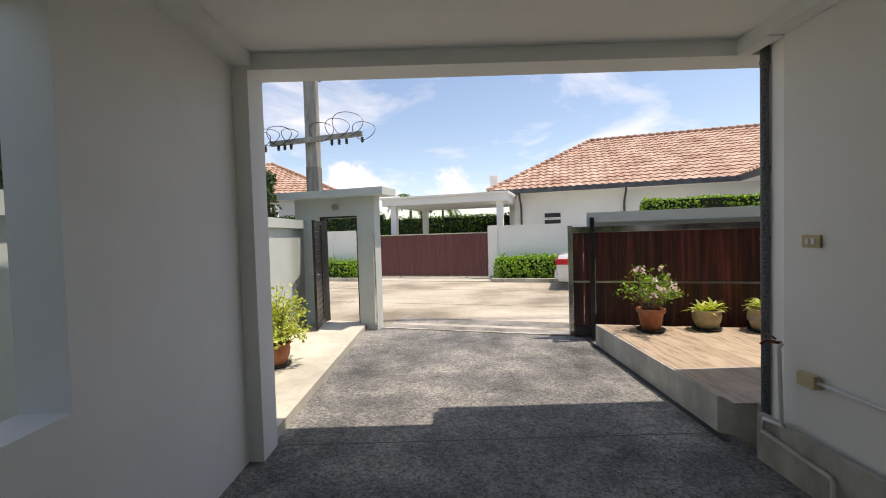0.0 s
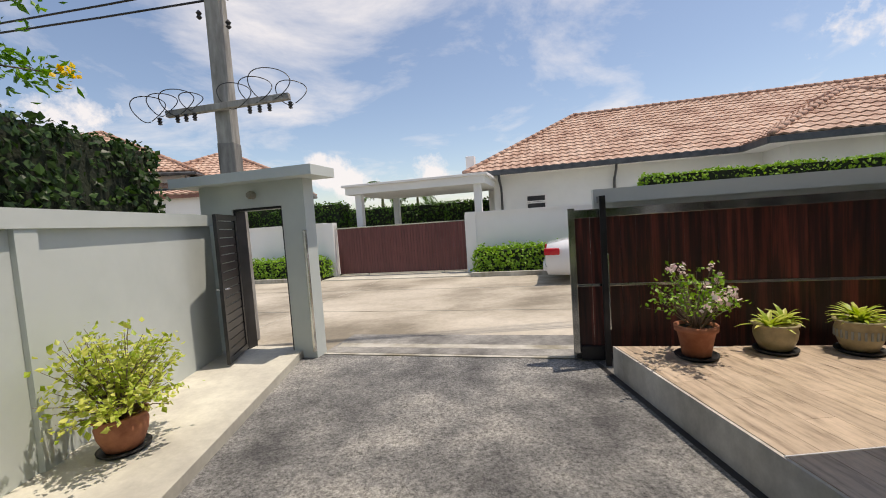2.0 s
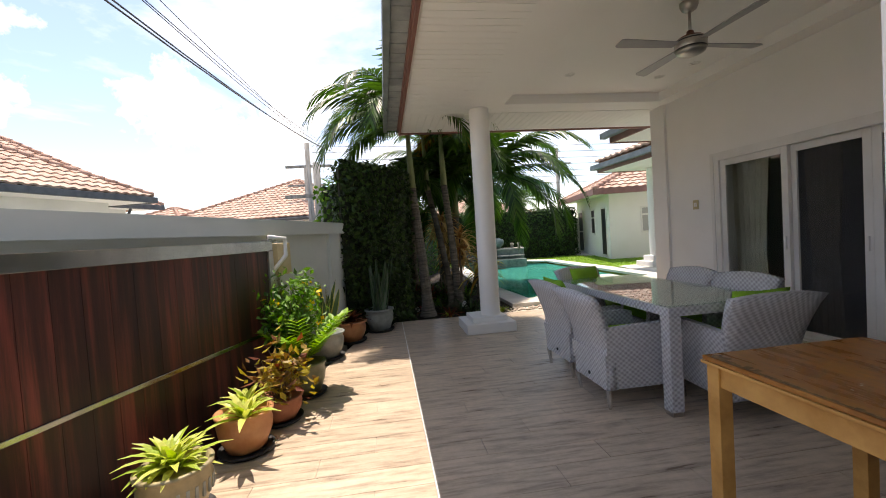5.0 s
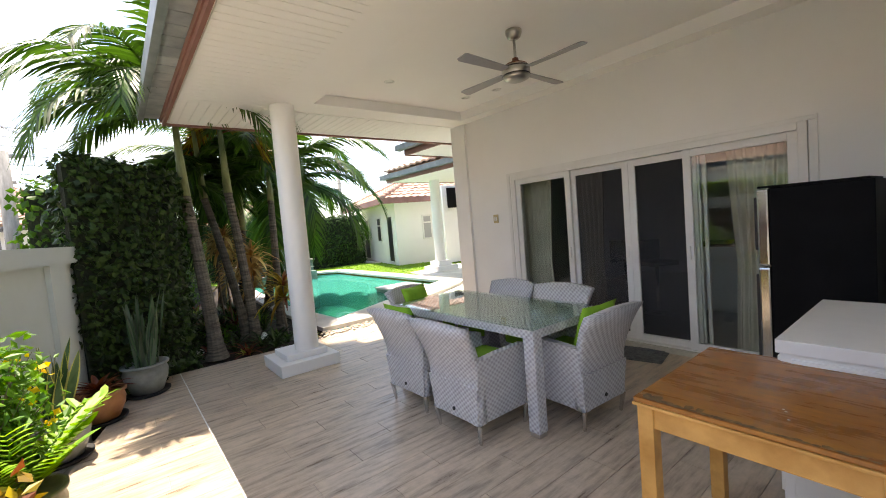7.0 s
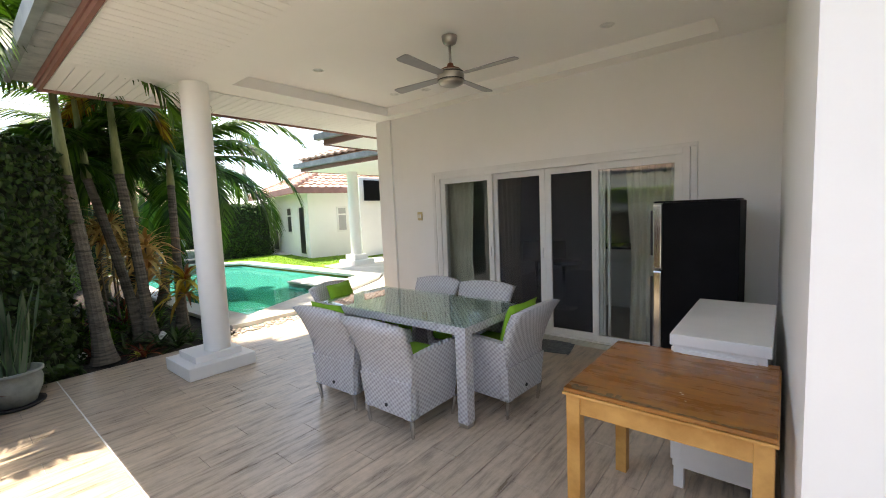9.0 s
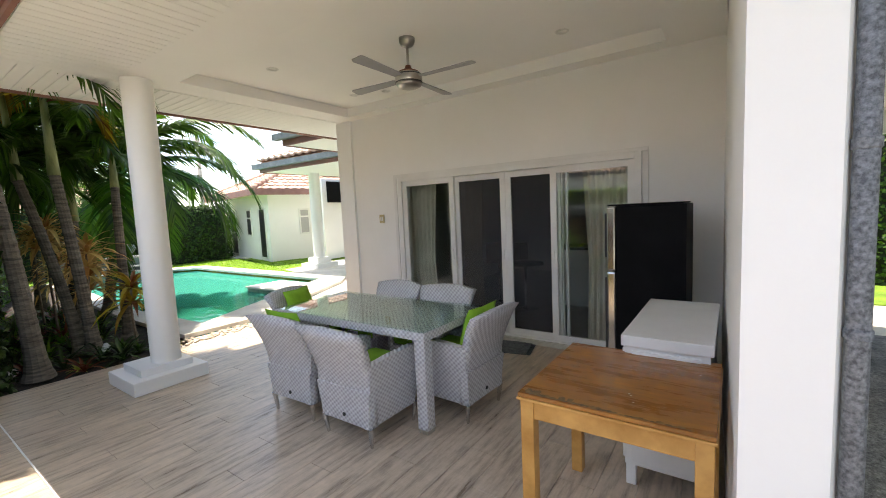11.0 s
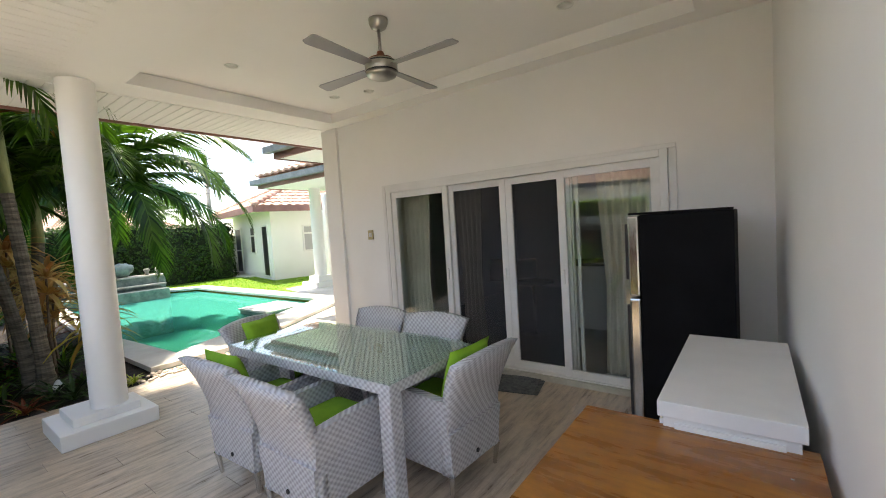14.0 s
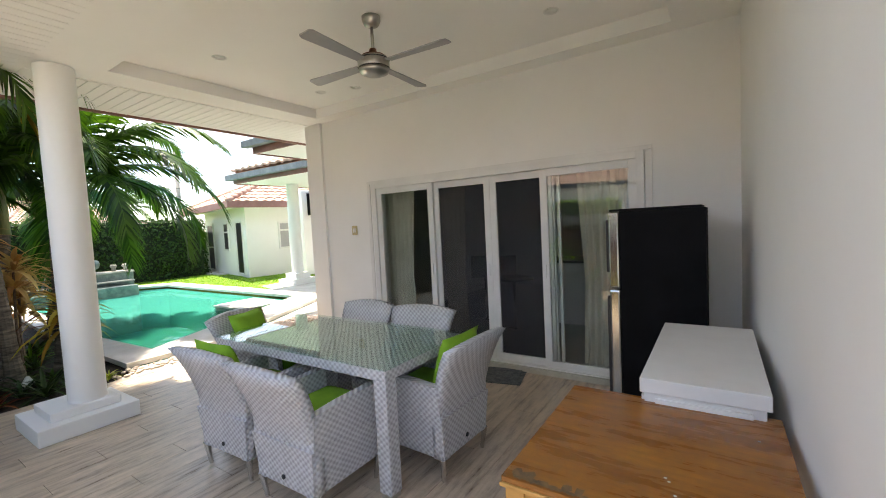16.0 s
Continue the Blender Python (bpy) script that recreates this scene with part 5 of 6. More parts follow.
# ---- own sliding gate, portal door ----
gt = thing("sliding_gate", (0, 0, 0), "dark red timber sliding gate in a steel frame behind the pots", "gate")
gt.matrix_basis = GATE.copy()
nb = 26
for k in range(nb):
    u = 0.09 + 3.93 * k / nb
    for z0, z1 in ((-0.2, 0.53), (0.56, 1.27)):
        bm = bmesh.new()
        box(bm, u + 0.001, u + 3.93 / nb - 0.001, -0.03, -0.012 + 0.0015 * (k % 3), z0, z1)
        part("board", bm, M["gate_wood"], gt)
for nm, a, mm in (("top_rail", (0.04, 4.08, -0.055, 0.02, 1.27, 1.36), "steel"), ("mid_rail", (0.09, 4.02, -0.04, -0.008, 0.53, 0.56), "steel"), ("bottom_rail", (0.04, 4.08, -0.05, 0.02, -0.26, -0.2), "black"), ("end_post", (0.02, 0.09, -0.05, 0.02, -0.26, 1.38), "steel"), ("end_post", (4.02, 4.09, -0.05, 0.02, -0.26, 1.38), "brushed"), ("drop_box", (0.1, 0.36, -0.07, -0.02, -0.27, -0.12), "black")):
    bm = bmesh.new()
    box(bm, *a, bevel=0.004)
    part(nm, bm, M[mm], gt)
gp = thing("gate_guide_post", (0, 0, 0), "black and steel guide post in front of the sliding gate", "gate post")
gp.matrix_basis = GATE.copy()
bm = bmesh.new()
box(bm, 0.33, 0.39, -0.2, -0.14, -0.29, 1.49, bevel=0.004)
box(bm, 0.33, 0.39, -0.14, 0.06, 1.42, 1.49, bevel=0.004)
part("post", bm, M["black"], gp)
bm = bmesh.new()
box(bm, 0.385, 0.4, -0.2, -0.14, 0.1, 0.9, bevel=0.002)
part("steel_strip", bm, M["steel"], gp)
mb = thing("control_box", (0, 0, 0), "cream plastic control box on the front wall", "box")
mb.matrix_basis = GATE.copy()
bm = bmesh.new()
box(bm, 4.18, 4.42, -0.04, 0.118, 1.03, 1.34, bevel=0.015)
part("box_body", bm, M["cream_plastic"], mb, smooth=True)
bm = bmesh.new()
tube(bm, [(4.3, 0.03, 1.03), (4.3, 0.06, 0.8), (4.32, 0.08, 0.2), (4.32, 0.08, -0.3)], 0.012, 8)
part("conduit", bm, M["plinth"], mb, "thin conduit", True)
br_ = thing("gate_bracket", (0, 0, 0), "white steel stop bracket at the end of the gate", "bracket")
br_.matrix_basis = GATE.copy()
bm = bmesh.new()
tube(bm, [(4.1, -0.03, 1.08), (4.22, -0.1, 1.22), (4.22, -0.1, 1.38), (4.06, -0.03, 1.4)], 0.02, 8)
part("bracket_arm", bm, M["white_paint"], br_, smooth=True)
structure("wall_front_trim", [(5.6, 5.85, 0.08, 0.12, -0.4, 1.44), (0.3, 0.5, 0.09, 0.12, -0.4, 1.44), (4.4, 4.45, 0.1, 0.12, -0.3, 1.44)], M["green_grey"], "front wall pilasters", m=GATE)

pd = thing("side_gate", (0, 0, 0), "dark slatted metal pedestrian gate standing open", "gate")
pd.matrix_basis = GATE @ pose(-4.17, -0.13, 0, 0, 0, -66)
for nm, a in (("stile", (0.0, 0.06, -0.02, 0.02, -0.17, 1.6)), ("stile", (0.64, 0.7, -0.02, 0.02, -0.17, 1.6)), ("rail", (0.06, 0.64, -0.02, 0.02, -0.17, -0.1)), ("rail", (0.06, 0.64, -0.02, 0.02, 1.53, 1.6))):
    bm = bmesh.new()
    box(bm, *a, bevel=0.003)
    part(nm, bm, M["black"], pd)
for k in range(16):
    bm = bmesh.new()
    box(bm, 0.06, 0.64, -0.012, 0.008, -0.095 + 0.1015 * k, -0.0 + 0.1015 * k - 0.004, bevel=0.002)
    part("slat", bm, M["black"], pd)
bm = bmesh.new()
tube(bm, [(0.67, 0.0, 0.72), (0.67, 0.06, 0.72), (0.56, 0.065, 0.72)], 0.01, 8)
tube(bm, [(0.67, 0.0, 0.72), (0.67, -0.06, 0.72), (0.56, -0.065, 0.72)], 0.01, 8)
part("handle", bm, M["chrome"], pd, "chrome lever handle", True)
structure("door_side_gate", [(-4.2, -4.17, -0.1, 0.08, -0.2, 1.68), (-3.48, -3.45, -0.1, 0.08, -0.2, 1.68), (-4.17, -3.48, -0.1, 0.08, 1.65, 1.68)], M["black"], "dark metal frame of the side gate", m=GATE)
structure("gate_catch", [(-3.155, -3.12, -0.16, -0.12, -0.2, 1.35)], M["steel"], "steel gate catch on the portal", 0.004, GATE)
pl = thing("wall_lamp", (0, 0, 0), "small round grey lamp on the portal", "lamp")
pl.matrix_basis = GATE.copy()
bm = bmesh.new()
lathe(bm, [(0.05, 0), (0.05, 0.06), (0.035, 0.09)], 16, pose(-3.85, -0.13, 1.84, 90, 0, 0))
part("lamp_body", bm, M["plinth"], pl, smooth=True)

# ---- power pole and wires ----
M["pole_base"] = surface("darker_concrete_pole_base", (0.13, 0.125, 0.115), (0.27, 0.26, 0.24), 3, 0.85, 50, 0.3, 0.006, stretch=(3, 3, 0.6))
pole = thing("utility_pole", (-1.93, 9.35, -0.3), "weathered concrete power pole with a crossarm and looped cables", "utility pole")
bm = bmesh.new()
for z0, z1, w0, w1 in ((0, 9.0, 0.13, 0.1),):
    vs = box(bm, -1, 1, -1, 1, 0, 9.0)
    for v in vs:
        w = w0 + (w1 - w0) * v.co.z / 9
        v.co.x *= w
        v.co.y *= w
bmesh.ops.bevel(bm, geom=list(bm.edges), offset=0.02, segments=1, affect="EDGES")
part("shaft", bm, M["pole"], pole)
bm = bmesh.new()
box(bm, -0.124, 0.124, -0.124, 0.124, 2.0, 3.0, bevel=0.02)
part("lower_band", bm, M["pole_base"], pole, "darker painted lower length")
for k in range(2):
    bm = bmesh.new()
    box(bm, -0.9, 0.9, -0.045, 0.045, -0.045, 0.045, m=pose(0.12, -0.19, 3.5 + 1.9 * k, 0, -4, -4), bevel=0.008)
    part("crossarm", bm, M["pole"], pole, "grey timber crossarm")
for x in (-0.85, -0.6, -0.48, -0.36, 0.42, 0.56, 0.7, 1.0):
    z = 3.5 + (x - 0.12) * 0.07
    bm = bmesh.new()
    lathe(bm, [(0.01, 0), (0.035, -0.02), (0.02, -0.04), (0.035, -0.06), (0.02, -0.08), (0.03, -0.1), (0.008, -0.11)], 10, pose(x, -0.19, z - 0.045))
    part("insulator", bm, M["black"], pole, "dark ribbed insulator", True)
for x, r, dz in ((-0.95, 0.3, 0.12), (-0.75, 0.26, 0.2), (-0.55, 0.3, 0.22), (-0.35, 0.2, 0.2), (0.25, 0.3, 0.2), (0.55, 0.3, 0.3), (0.75, 0.38, 0.4), (1.05, 0.28, 0.1)):
    bm = bmesh.new()
    z = 3.5 + (x - 0.12) * 0.07
    tube(bm, [(x + r * 0.75 * math.cos(a) * (1 + 0.12 * math.sin(a)), -0.26 + 0.06 * math.sin(2 * a), z + dz * 0.5 + r * 0.6 * math.sin(a)) for a in [2 * math.pi * k / 40 - 1.3 for k in range(40)]], 0.0065, 6)
    part("cable_loop", bm, M["black"], pole, "looped black cable", True)
for dx, z in ((0.2, 4.6), (-0.2, 4.75), (0.22, 5.0)):
    bm = bmesh.new()
    lathe(bm, [(0.01, 0), (0.04, 0.03), (0.02, 0.06), (0.04, 0.09), (0.01, 0.13)], 10, pose(dx, -0.1, z))
    part("insulator", bm, M["black"], pole, "dark ribbed insulator", True)


def wire(a, b, sag, r=0.012):
    a, b = Vector(a), Vector(b)
    ob = tagged(new("overhead_wire"), "black overhead cable strung from the power pole", "cable", "overhead cables")
    bm = bmesh.new()
    tube(bm, [a.lerp(b, t) - Vector((0, 0, sag * 4 * t * (1 - t))) for t in [k / 16 for k in range(17)]], r, 5)
    part("cable", bm, M["black"], ob, smooth=True)


for k, (z, zl) in enumerate(((4.75, 5.6), (4.95, 5.9), (5.5, 6.6), (5.6, 6.8), (6.2, 7.2))):
    wire((-1.93, 9.3, z), (-30, 13 + k, zl), 0.5, 0.016 if k < 2 else 0.01)
    wire((-1.93, 9.3, z), (26 + k, 7.5 + 0.4 * k, zl + 0.6), 0.6, 0.016 if k < 2 else 0.01)
for k in range(7):
    wire((24, 8 + 0.1 * k, 4.2 + 0.33 * k), (27, -30, 4.6 + 0.4 * k), 0.5, 0.012)
for x, y, h in ((20, 8.05, 6.6), (23.5, 8.75, 6.3), (27.5, -6.0, 7.5), (14.6, 6.95, 3.6)):
    up = thing("utility_pole", (x, y, -1.5 if h > 6 else -0.3), "distant concrete power pole", "utility pole")
    bm = bmesh.new()
    lathe(bm, [(0.15, 0), (0.1, h + 0.3)], 8)
    part("shaft", bm, M["pole"], up, smooth=True)
    bm = bmesh.new()
    box(bm, -0.05, 0.05, -0.9, 0.9, h - 0.7, h - 0.6)
    part("crossarm", bm, M["pole"], up)

# ---- plots to the west and far east ----
hedge("hedge", [(-3.2, -5.0), (-2.2, -5.0), (-2.2, 8.0), (-3.2, 8.0)], -0.3, 2.36, M["hedge_dark"], 0.06, 480, "thick clipped dark green hedge behind the side wall", 8, 0.05)


def small_house(x, y, half, z0, apex, label, turn=0.0):
    h = thing("distant_house", (x, y, 0), label, "house", turn=turn)
    bm = bmesh.new()
    box(bm, -half + 0.6, half - 0.6, -half + 0.6, half - 0.6, -1.4, z0)
    part("wall", bm, M["white_wall"], h)
    c = [(-half, -half, z0), (half, -half, z0), (half, half, z0), (-half, half, z0)]
    p = (0, 0, apex)
    hip_roof("roof", [(c[i], c[(i + 1) % 4], p, p) for i in range(4)], [(c[i], p) for i in range(4)], "terracotta pyramid tile roof", h)
    bm = bmesh.new()
    for i in range(4):
        tube(bm, [Vector(c[i]) - Vector((0, 0, 0.1)), Vector(c[(i + 1) % 4]) - Vector((0, 0, 0.1))], 0.08, 6)
    part("gutter", bm, M["dark_pipe"], h)


small_house(-16.5, 27, 6.5, 4.3, 7.5, "white house with a terracotta roof beyond the hedge", 10)
small_house(-9.5, 26, 4.2, 3.6, 5.8, "small white house with a terracotta roof beyond the wall", 10)
small_house(27, 9.8, 5.0, 2.55, 4.9, "pale house with a terracotta roof down the road", -17)
small_house(27.3, 16.6, 2.3, 2.75, 3.7, "low tiled roof beside the neighbouring house", -17)
small_house(40, -3, 5.0, 2.2, 4.8, "distant pale house with a tiled roof", 20)
structure("wall_outbuilding", [(-15.8, -6.4, 18.6, 18.9, -0.3, 2.92)], M["white_wall"], "white outbuilding wall under a tiled edge")
verts, faces = [], []
tile_slope(verts, faces, (-16, 18.35, 2.95), (-6.2, 18.35, 2.95), (-6.2, 20.4, 3.3), (-16, 20.4, 3.3), 0.26)
fast_part("roof_outbuilding", verts, faces, M["roof"], None, "terracotta tiled outbuilding edge", "structure")
structure("fascia_outbuilding", [(-16, -6.2, 18.4, 18.45, 2.83, 2.98)], M["brown"], "brown fascia of the outbuilding")
for k, (x, y, z) in enumerate(((-1.4, 27, 3.2), (0.6, 27, 3.0), (41, 19, 3.0))):
    palm((x, y, -0.3), (x, y, z), 12, 1.7, "distant palm above the rooftops", 30 + k, 0.5, 0.12, 0.09, droop=1.9)

# yellow-flowering tree over the west wall
yt = thing("flowering_tree", (-2.7, 5.6, -0.3), "yellow-flowering tree reaching over the side wall", "tree")
bm = bmesh.new()
tube(bm, [(0, 0, 0), (0.1, 0.1, 1.5), (0.05, 0.3, 2.6), (0.1, 0.5, 3.6)], 0.07, 8, 0.03)
part("trunk", bm, M["twig"], yt, smooth=True)
r_ = random.Random(4)
pts, nrs, fl = [], [], []
bm = bmesh.new()
for k in range(26):
    a, b = r_.uniform(0, 6.28), r_.uniform(0.0, 1.1)
    root = Vector((0.07, 0.25 + 0.03 * k / 26, 2.3 + 1.6 * k / 26))
    tip = root + Vector((math.cos(a) * 0.85, math.sin(a) * 1.25 - 0.1, b * 0.7 - 0.15))
    tube(bm, [root, root.lerp(tip, 0.5) + Vector((0, 0, 0.08)), tip], 0.015, 5, 0.004)
    for j in range(110):
        q = root.lerp(tip, r_.uniform(0.3, 1.05)) + Vector([r_.gauss(0, 0.09) for _ in range(3)])
        pts.append(q)
        nrs.append((r_.gauss(0, 0.4), r_.gauss(0, 0.4), 1))
    if k % 2:
        fl.append(tip)
part("limbs", bm, M["twig"], yt, smooth=True)
v, f = leaf_cloud(np.array(pts), np.array(nrs), 0.075, 0.7, 5, 0.28)
fast_part("crown", v, f, M["green_leaf"], yt, "narrow green leaves", "stuff")
pts = [t + Vector([r_.gauss(0, 0.05) for _ in range(3)]) for t in fl for _ in range(26)]
v, f = leaf_cloud(np.array(pts), np.array([(0.4, -0.5, 0.3)] * len(pts)), 0.045, 0.8, 6, 0.6)
fast_part("blossoms", v, f, M["petal_yellow"], yt, "yellow trumpet blossoms", "stuff")

# ---- planting bed, pool and lawn ----
prism("garden_bed", [(8.78, 5.6), (8.78, 3.35), (9.0, 3.0), (11.7, 2.95), (18.6, 2.5), (20.9, 3.2), (20.9, 5.5), (8.2, 7.2), (8.2, 5.55)], -1.0, -0.03, M["soil"], "dark mulched planting bed")
POOL = [(9.62, 2.6), (11.4, -1.0), (17.7, -1.0), (18.3, -0.3), (18.2, 2.2), (12.0, 2.72)]
OUT = [(9.15, 3.05), (9.15, 2.0), (10.6, -1.0), (11.0, -1.5), (18.1, -1.45), (18.8, -0.6), (18.7, 2.55), (11.7, 3.05)]
bm = bmesh.new()
outer = [bm.verts.new((x, y, 0)) for x, y in OUT]
inner = [bm.verts.new((x, y, 0)) for x, y in POOL]
es = [bm.edges.new((lp[i], lp[(i + 1) % len(lp)])) for lp in (outer, inner) for i in range(len(lp))]
bmesh.ops.triangle_fill(bm, use_beauty=True, edges=es)
bmesh.ops.solidify(bm, geom=list(bm.faces), thickness=0.06)
ob = part("pool_coping", bm, M["coping"], None, "pale stone coping round the pool", kind="structure")
ob.location.z = -0.005
bm = bmesh.new()
low = [bm.verts.new((x, y, -1.25)) for x, y in POOL]
hi_ = [bm.verts.new((x, y, -0.06)) for x, y in POOL]
bm.faces.new(low)
for i in range(len(POOL)):
    j = (i + 1) % len(POOL)
    bm.faces.new((low[i], low[j], hi_[j], hi_[i]))
part("pool_basin", bm, M["pool_wall"], None, "turquoise pool basin", kind="structure")
m = bpy.data.materials.new("pool_water")
m.use_nodes = True
nt = m.node_tree
nt.nodes.remove(nt.nodes["Principled BSDF"])
tr = nt.nodes.new("ShaderNodeBsdfTransparent")
tr.inputs["Color"].default_value = (0.4, 0.9, 0.78, 1)
haze_ = nt.nodes.new("ShaderNodeBsdfDiffuse")
haze_.inputs["Color"].default_value = (0.06, 0.42, 0.33, 1)
murk = nt.nodes.new("ShaderNodeMixShader")
murk.inputs[0].default_value = 0.55
nt.links.new(tr.outputs[0], murk.inputs[1])
nt.links.new(haze_.outputs[0], murk.inputs[2])
gl = nt.nodes.new("ShaderNodeBsdfGlossy")
gl.inputs["Roughness"].default_value = 0.03
fn = nt.nodes.new("ShaderNodeFresnel")
fn.inputs["IOR"].default_value = 1.33
wv = nt.nodes.new("ShaderNodeTexNoise")
wv.inputs["Scale"].default_value = 4
wv.inputs["Detail"].default_value = 3
geo = nt.nodes.new("ShaderNodeNewGeometry")
nt.links.new(geo.outputs["Position"], wv.inputs["Vector"])
bp = nt.nodes.new("ShaderNodeBump")
bp.inputs["Strength"].default_value = 0.25
bp.inputs["Distance"].default_value = 0.03
nt.links.new(wv.outputs["Fac"], bp.inputs["Height"])
nt.links.new(bp.outputs[0], gl.inputs["Normal"])
mx = nt.nodes.new("ShaderNodeMixShader")
half_ = nt.nodes.new("ShaderNodeMath")
half_.operation = "MULTIPLY"
half_.inputs[1].default_value = 0.75
nt.links.new(fn.outputs[0], half_.inputs[0])
nt.links.new(half_.outputs[0], mx.inputs[0])
nt.links.new(murk.outputs[0], mx.inputs[1])
nt.links.new(gl.outputs[0], mx.inputs[2])
nt.links.new(mx.outputs[0], nt.nodes["Material Output"].inputs["Surface"])
fast_part("water", [(x, y, -0.1) for x, y in POOL], [tuple(range(len(POOL)))], m, None, "clear turquoise pool water", "structure")
structure("pool_step", [(11.3, 12.4, -0.6, 0.3, -1.2, -0.02), (11.2, 12.0, -0.9, -0.3, -1.2, -0.3)], M["green_stone"], "green slate step block in the pool", 0.01)
structure("pool_step_cap", [(11.27, 12.43, -0.63, 0.33, -0.018, 0.015)], M["coping"], "pale cap of the pool step", 0.004)
# waterfall wall with a fish figure
structure("fountain_wall", [(17.6, 18.3, -0.2, 2.3, -1.2, 0.2), (18.3, 18.9, -0.35, 2.4, -0.6, 0.55)], M["green_stone"], "green-grey slate fountain wall", 0.02)
structure("fountain_cap", [(18.25, 18.95, -0.4, 2.45, 0.552, 0.6), (17.95, 18.24, -0.25, 2.2, 0.3, 0.34)], M["plinth"], "grey stone cap of the fountain wall", 0.01)
bm = bmesh.new()
bmesh.ops.create_icosphere(bm, subdivisions=3, radius=0.26)
for v in bm.verts:
    v.co.y *= 1.15
    v.co.z *= 0.85
    if v.co.y < -0.15:
        v.co.z += 0.25 * (-v.co.y - 0.15) * 1.5
    v.co += v.normal * 0.02 * math.sin(v.co.y * 40)
statue = part("fish_statue", bm, M["green_stone"], None, "green glazed fish figure on the fountain wall", True)
tagged(statue, category="statue")
statue.location = (18.6, 0.7, 0.81)
for y in (-0.15, 0.15):
    sp_ = thing("stone_urn", (18.6, y - 0.1, 0.6), "small grey stone ornament on the fountain wall", "ornament", "ornaments")
    bm = bmesh.new()
    lathe(bm, [(0.05, 0), (0.07, 0.03), (0.05, 0.08), (0.09, 0.15), (0.06, 0.2)], 14)
    part("urn_body", bm, M["plinth"], sp_, smooth=True)

# decks
prism("deck_pool", [(8.78, 3.35), (8.78, -6), (14.9, -6.0), (14.4, -2.1), (12.5, -1.6), (11.0, -1.5), (10.6, -1.0), (9.15, 2.0), (9.15, 3.05), (9.0, 3.0)], -0.8, -0.015, M["coping"], "pale tiled pool deck")
prism("lawn", [(12.5, -1.62), (14.4, -2.1), (14.9, -3.7), (14.9, -14), (34, -14), (34, 4.6), (21, 4.6), (20.9, 3.2), (18.75, 2.6), (18.85, -0.6), (18.1, -1.5)], -0.9, -0.04, M["lawn"], "bright green lawn")
rs = np.random.RandomState(5)
g = rs.uniform((12.6, -7.0), (23.5, 3.4), (26000, 2))
keep = (g[:, 0] > 14.9) | (g[:, 1] > -2.1 + 0) & (g[:, 1] < -1.6)
keep &= (g[:, 0] > 18.9) | (g[:, 1] < -1.5)
g = g[keep]
p = np.column_stack([g, np.full(len(g), -0.04)])
ang = rs.uniform(0, 6.28, len(g))
dx = np.column_stack([np.cos(ang), np.sin(ang), 0 * ang]) * 0.02
tip = p + np.column_stack([rs.normal(0, 0.02, (len(g), 2)), rs.uniform(0.015, 0.035, len(g))])
v = np.stack([p - dx, p + dx, tip], 1).reshape(-1, 3)
fast_part("grass_blades", v.tolist(), [(3 * i, 3 * i + 1, 3 * i + 2) for i in range(len(g))], M["lime_leaf"], None, "short bright grass blades", "stuff")
structure("patio_guest", [(19.5, 23, -5.2, -3.7, -0.5, 0.0)], M["coping"], "pale path by the guest house")

# pebbles between terrace and pool
rr = random.Random(8)
bm = bmesh.new()
for k in range(260):
    t = rr.random()
    x, y = 8.83 + 0.28 * rr.random(), 3.3 - 2.6 * t
    ret = bmesh.ops.create_icosphere(bm, subdivisions=1, radius=rr.uniform(0.018, 0.035))
    for v in ret["verts"]:
        v.co = Vector((x + v.co.x, y + v.co.y, 0.0 + v.co.z * 0.6))
part("pebbles", bm, M["grout"], None, "small grey pebbles along the terrace edge", True, "stuff")

# ---- hedges and palms ----
hedge("creeper_hedge", [(8.22, 5.74), (8.98, 4.78), (9.75, 4.95), (9.75, 5.3), (8.34, 5.78)], -0.03, 2.38, M["ivy"], 0.055, 1000, "tall dark creeper hedge at the corner of the terrace", 11, 0.06)
hedge("creeper_hedge", [(9.7, 5.2), (19.8, 4.1), (19.8, 5.1), (9.7, 6.2)], -0.03, 2.3, M["hedge"], 0.07, 330, "long dark creeper hedge along the planting bed", 12, 0.08)
hedge("hedge", [(20.6, -3.7), (21.5, -3.9), (21.9, 4.2), (20.9, 4.4)], -0.03, 2.12, M["hedge_dark"], 0.075, 300, "clipped dark green hedge at the end of the garden", 13, 0.07)
for u0, u1 in ((2.0, 5.6), (5.9, 12.0)):
    hedge("hedge", [(u0, 5.9), (u1, 5.9), (u1, 6.6), (u0, 6.6)], -0.25, 2.08, M["lime_leaf"], 0.06, 300, "tall clipped bright green hedge across the road", 14, 0.03, at=GATE.copy())
hedge("hedge", [(-2.2, -7.2), (3.1, -7.2), (3.1, -6.0), (-2.2, -6.0)], -0.3, 3.1, M["hedge"], 0.07, 260, "tall clipped sunlit hedge behind the carport", 16, 0.05)
hedge("hedge", [(8.2, 0.5), (16, 0.5), (16, 1.1), (8.2, 1.1)], -0.3, 1.5, M["hedge"], 0.06, 250, "clipped green hedge along the road", 15, 0.04, at=GATE.copy())

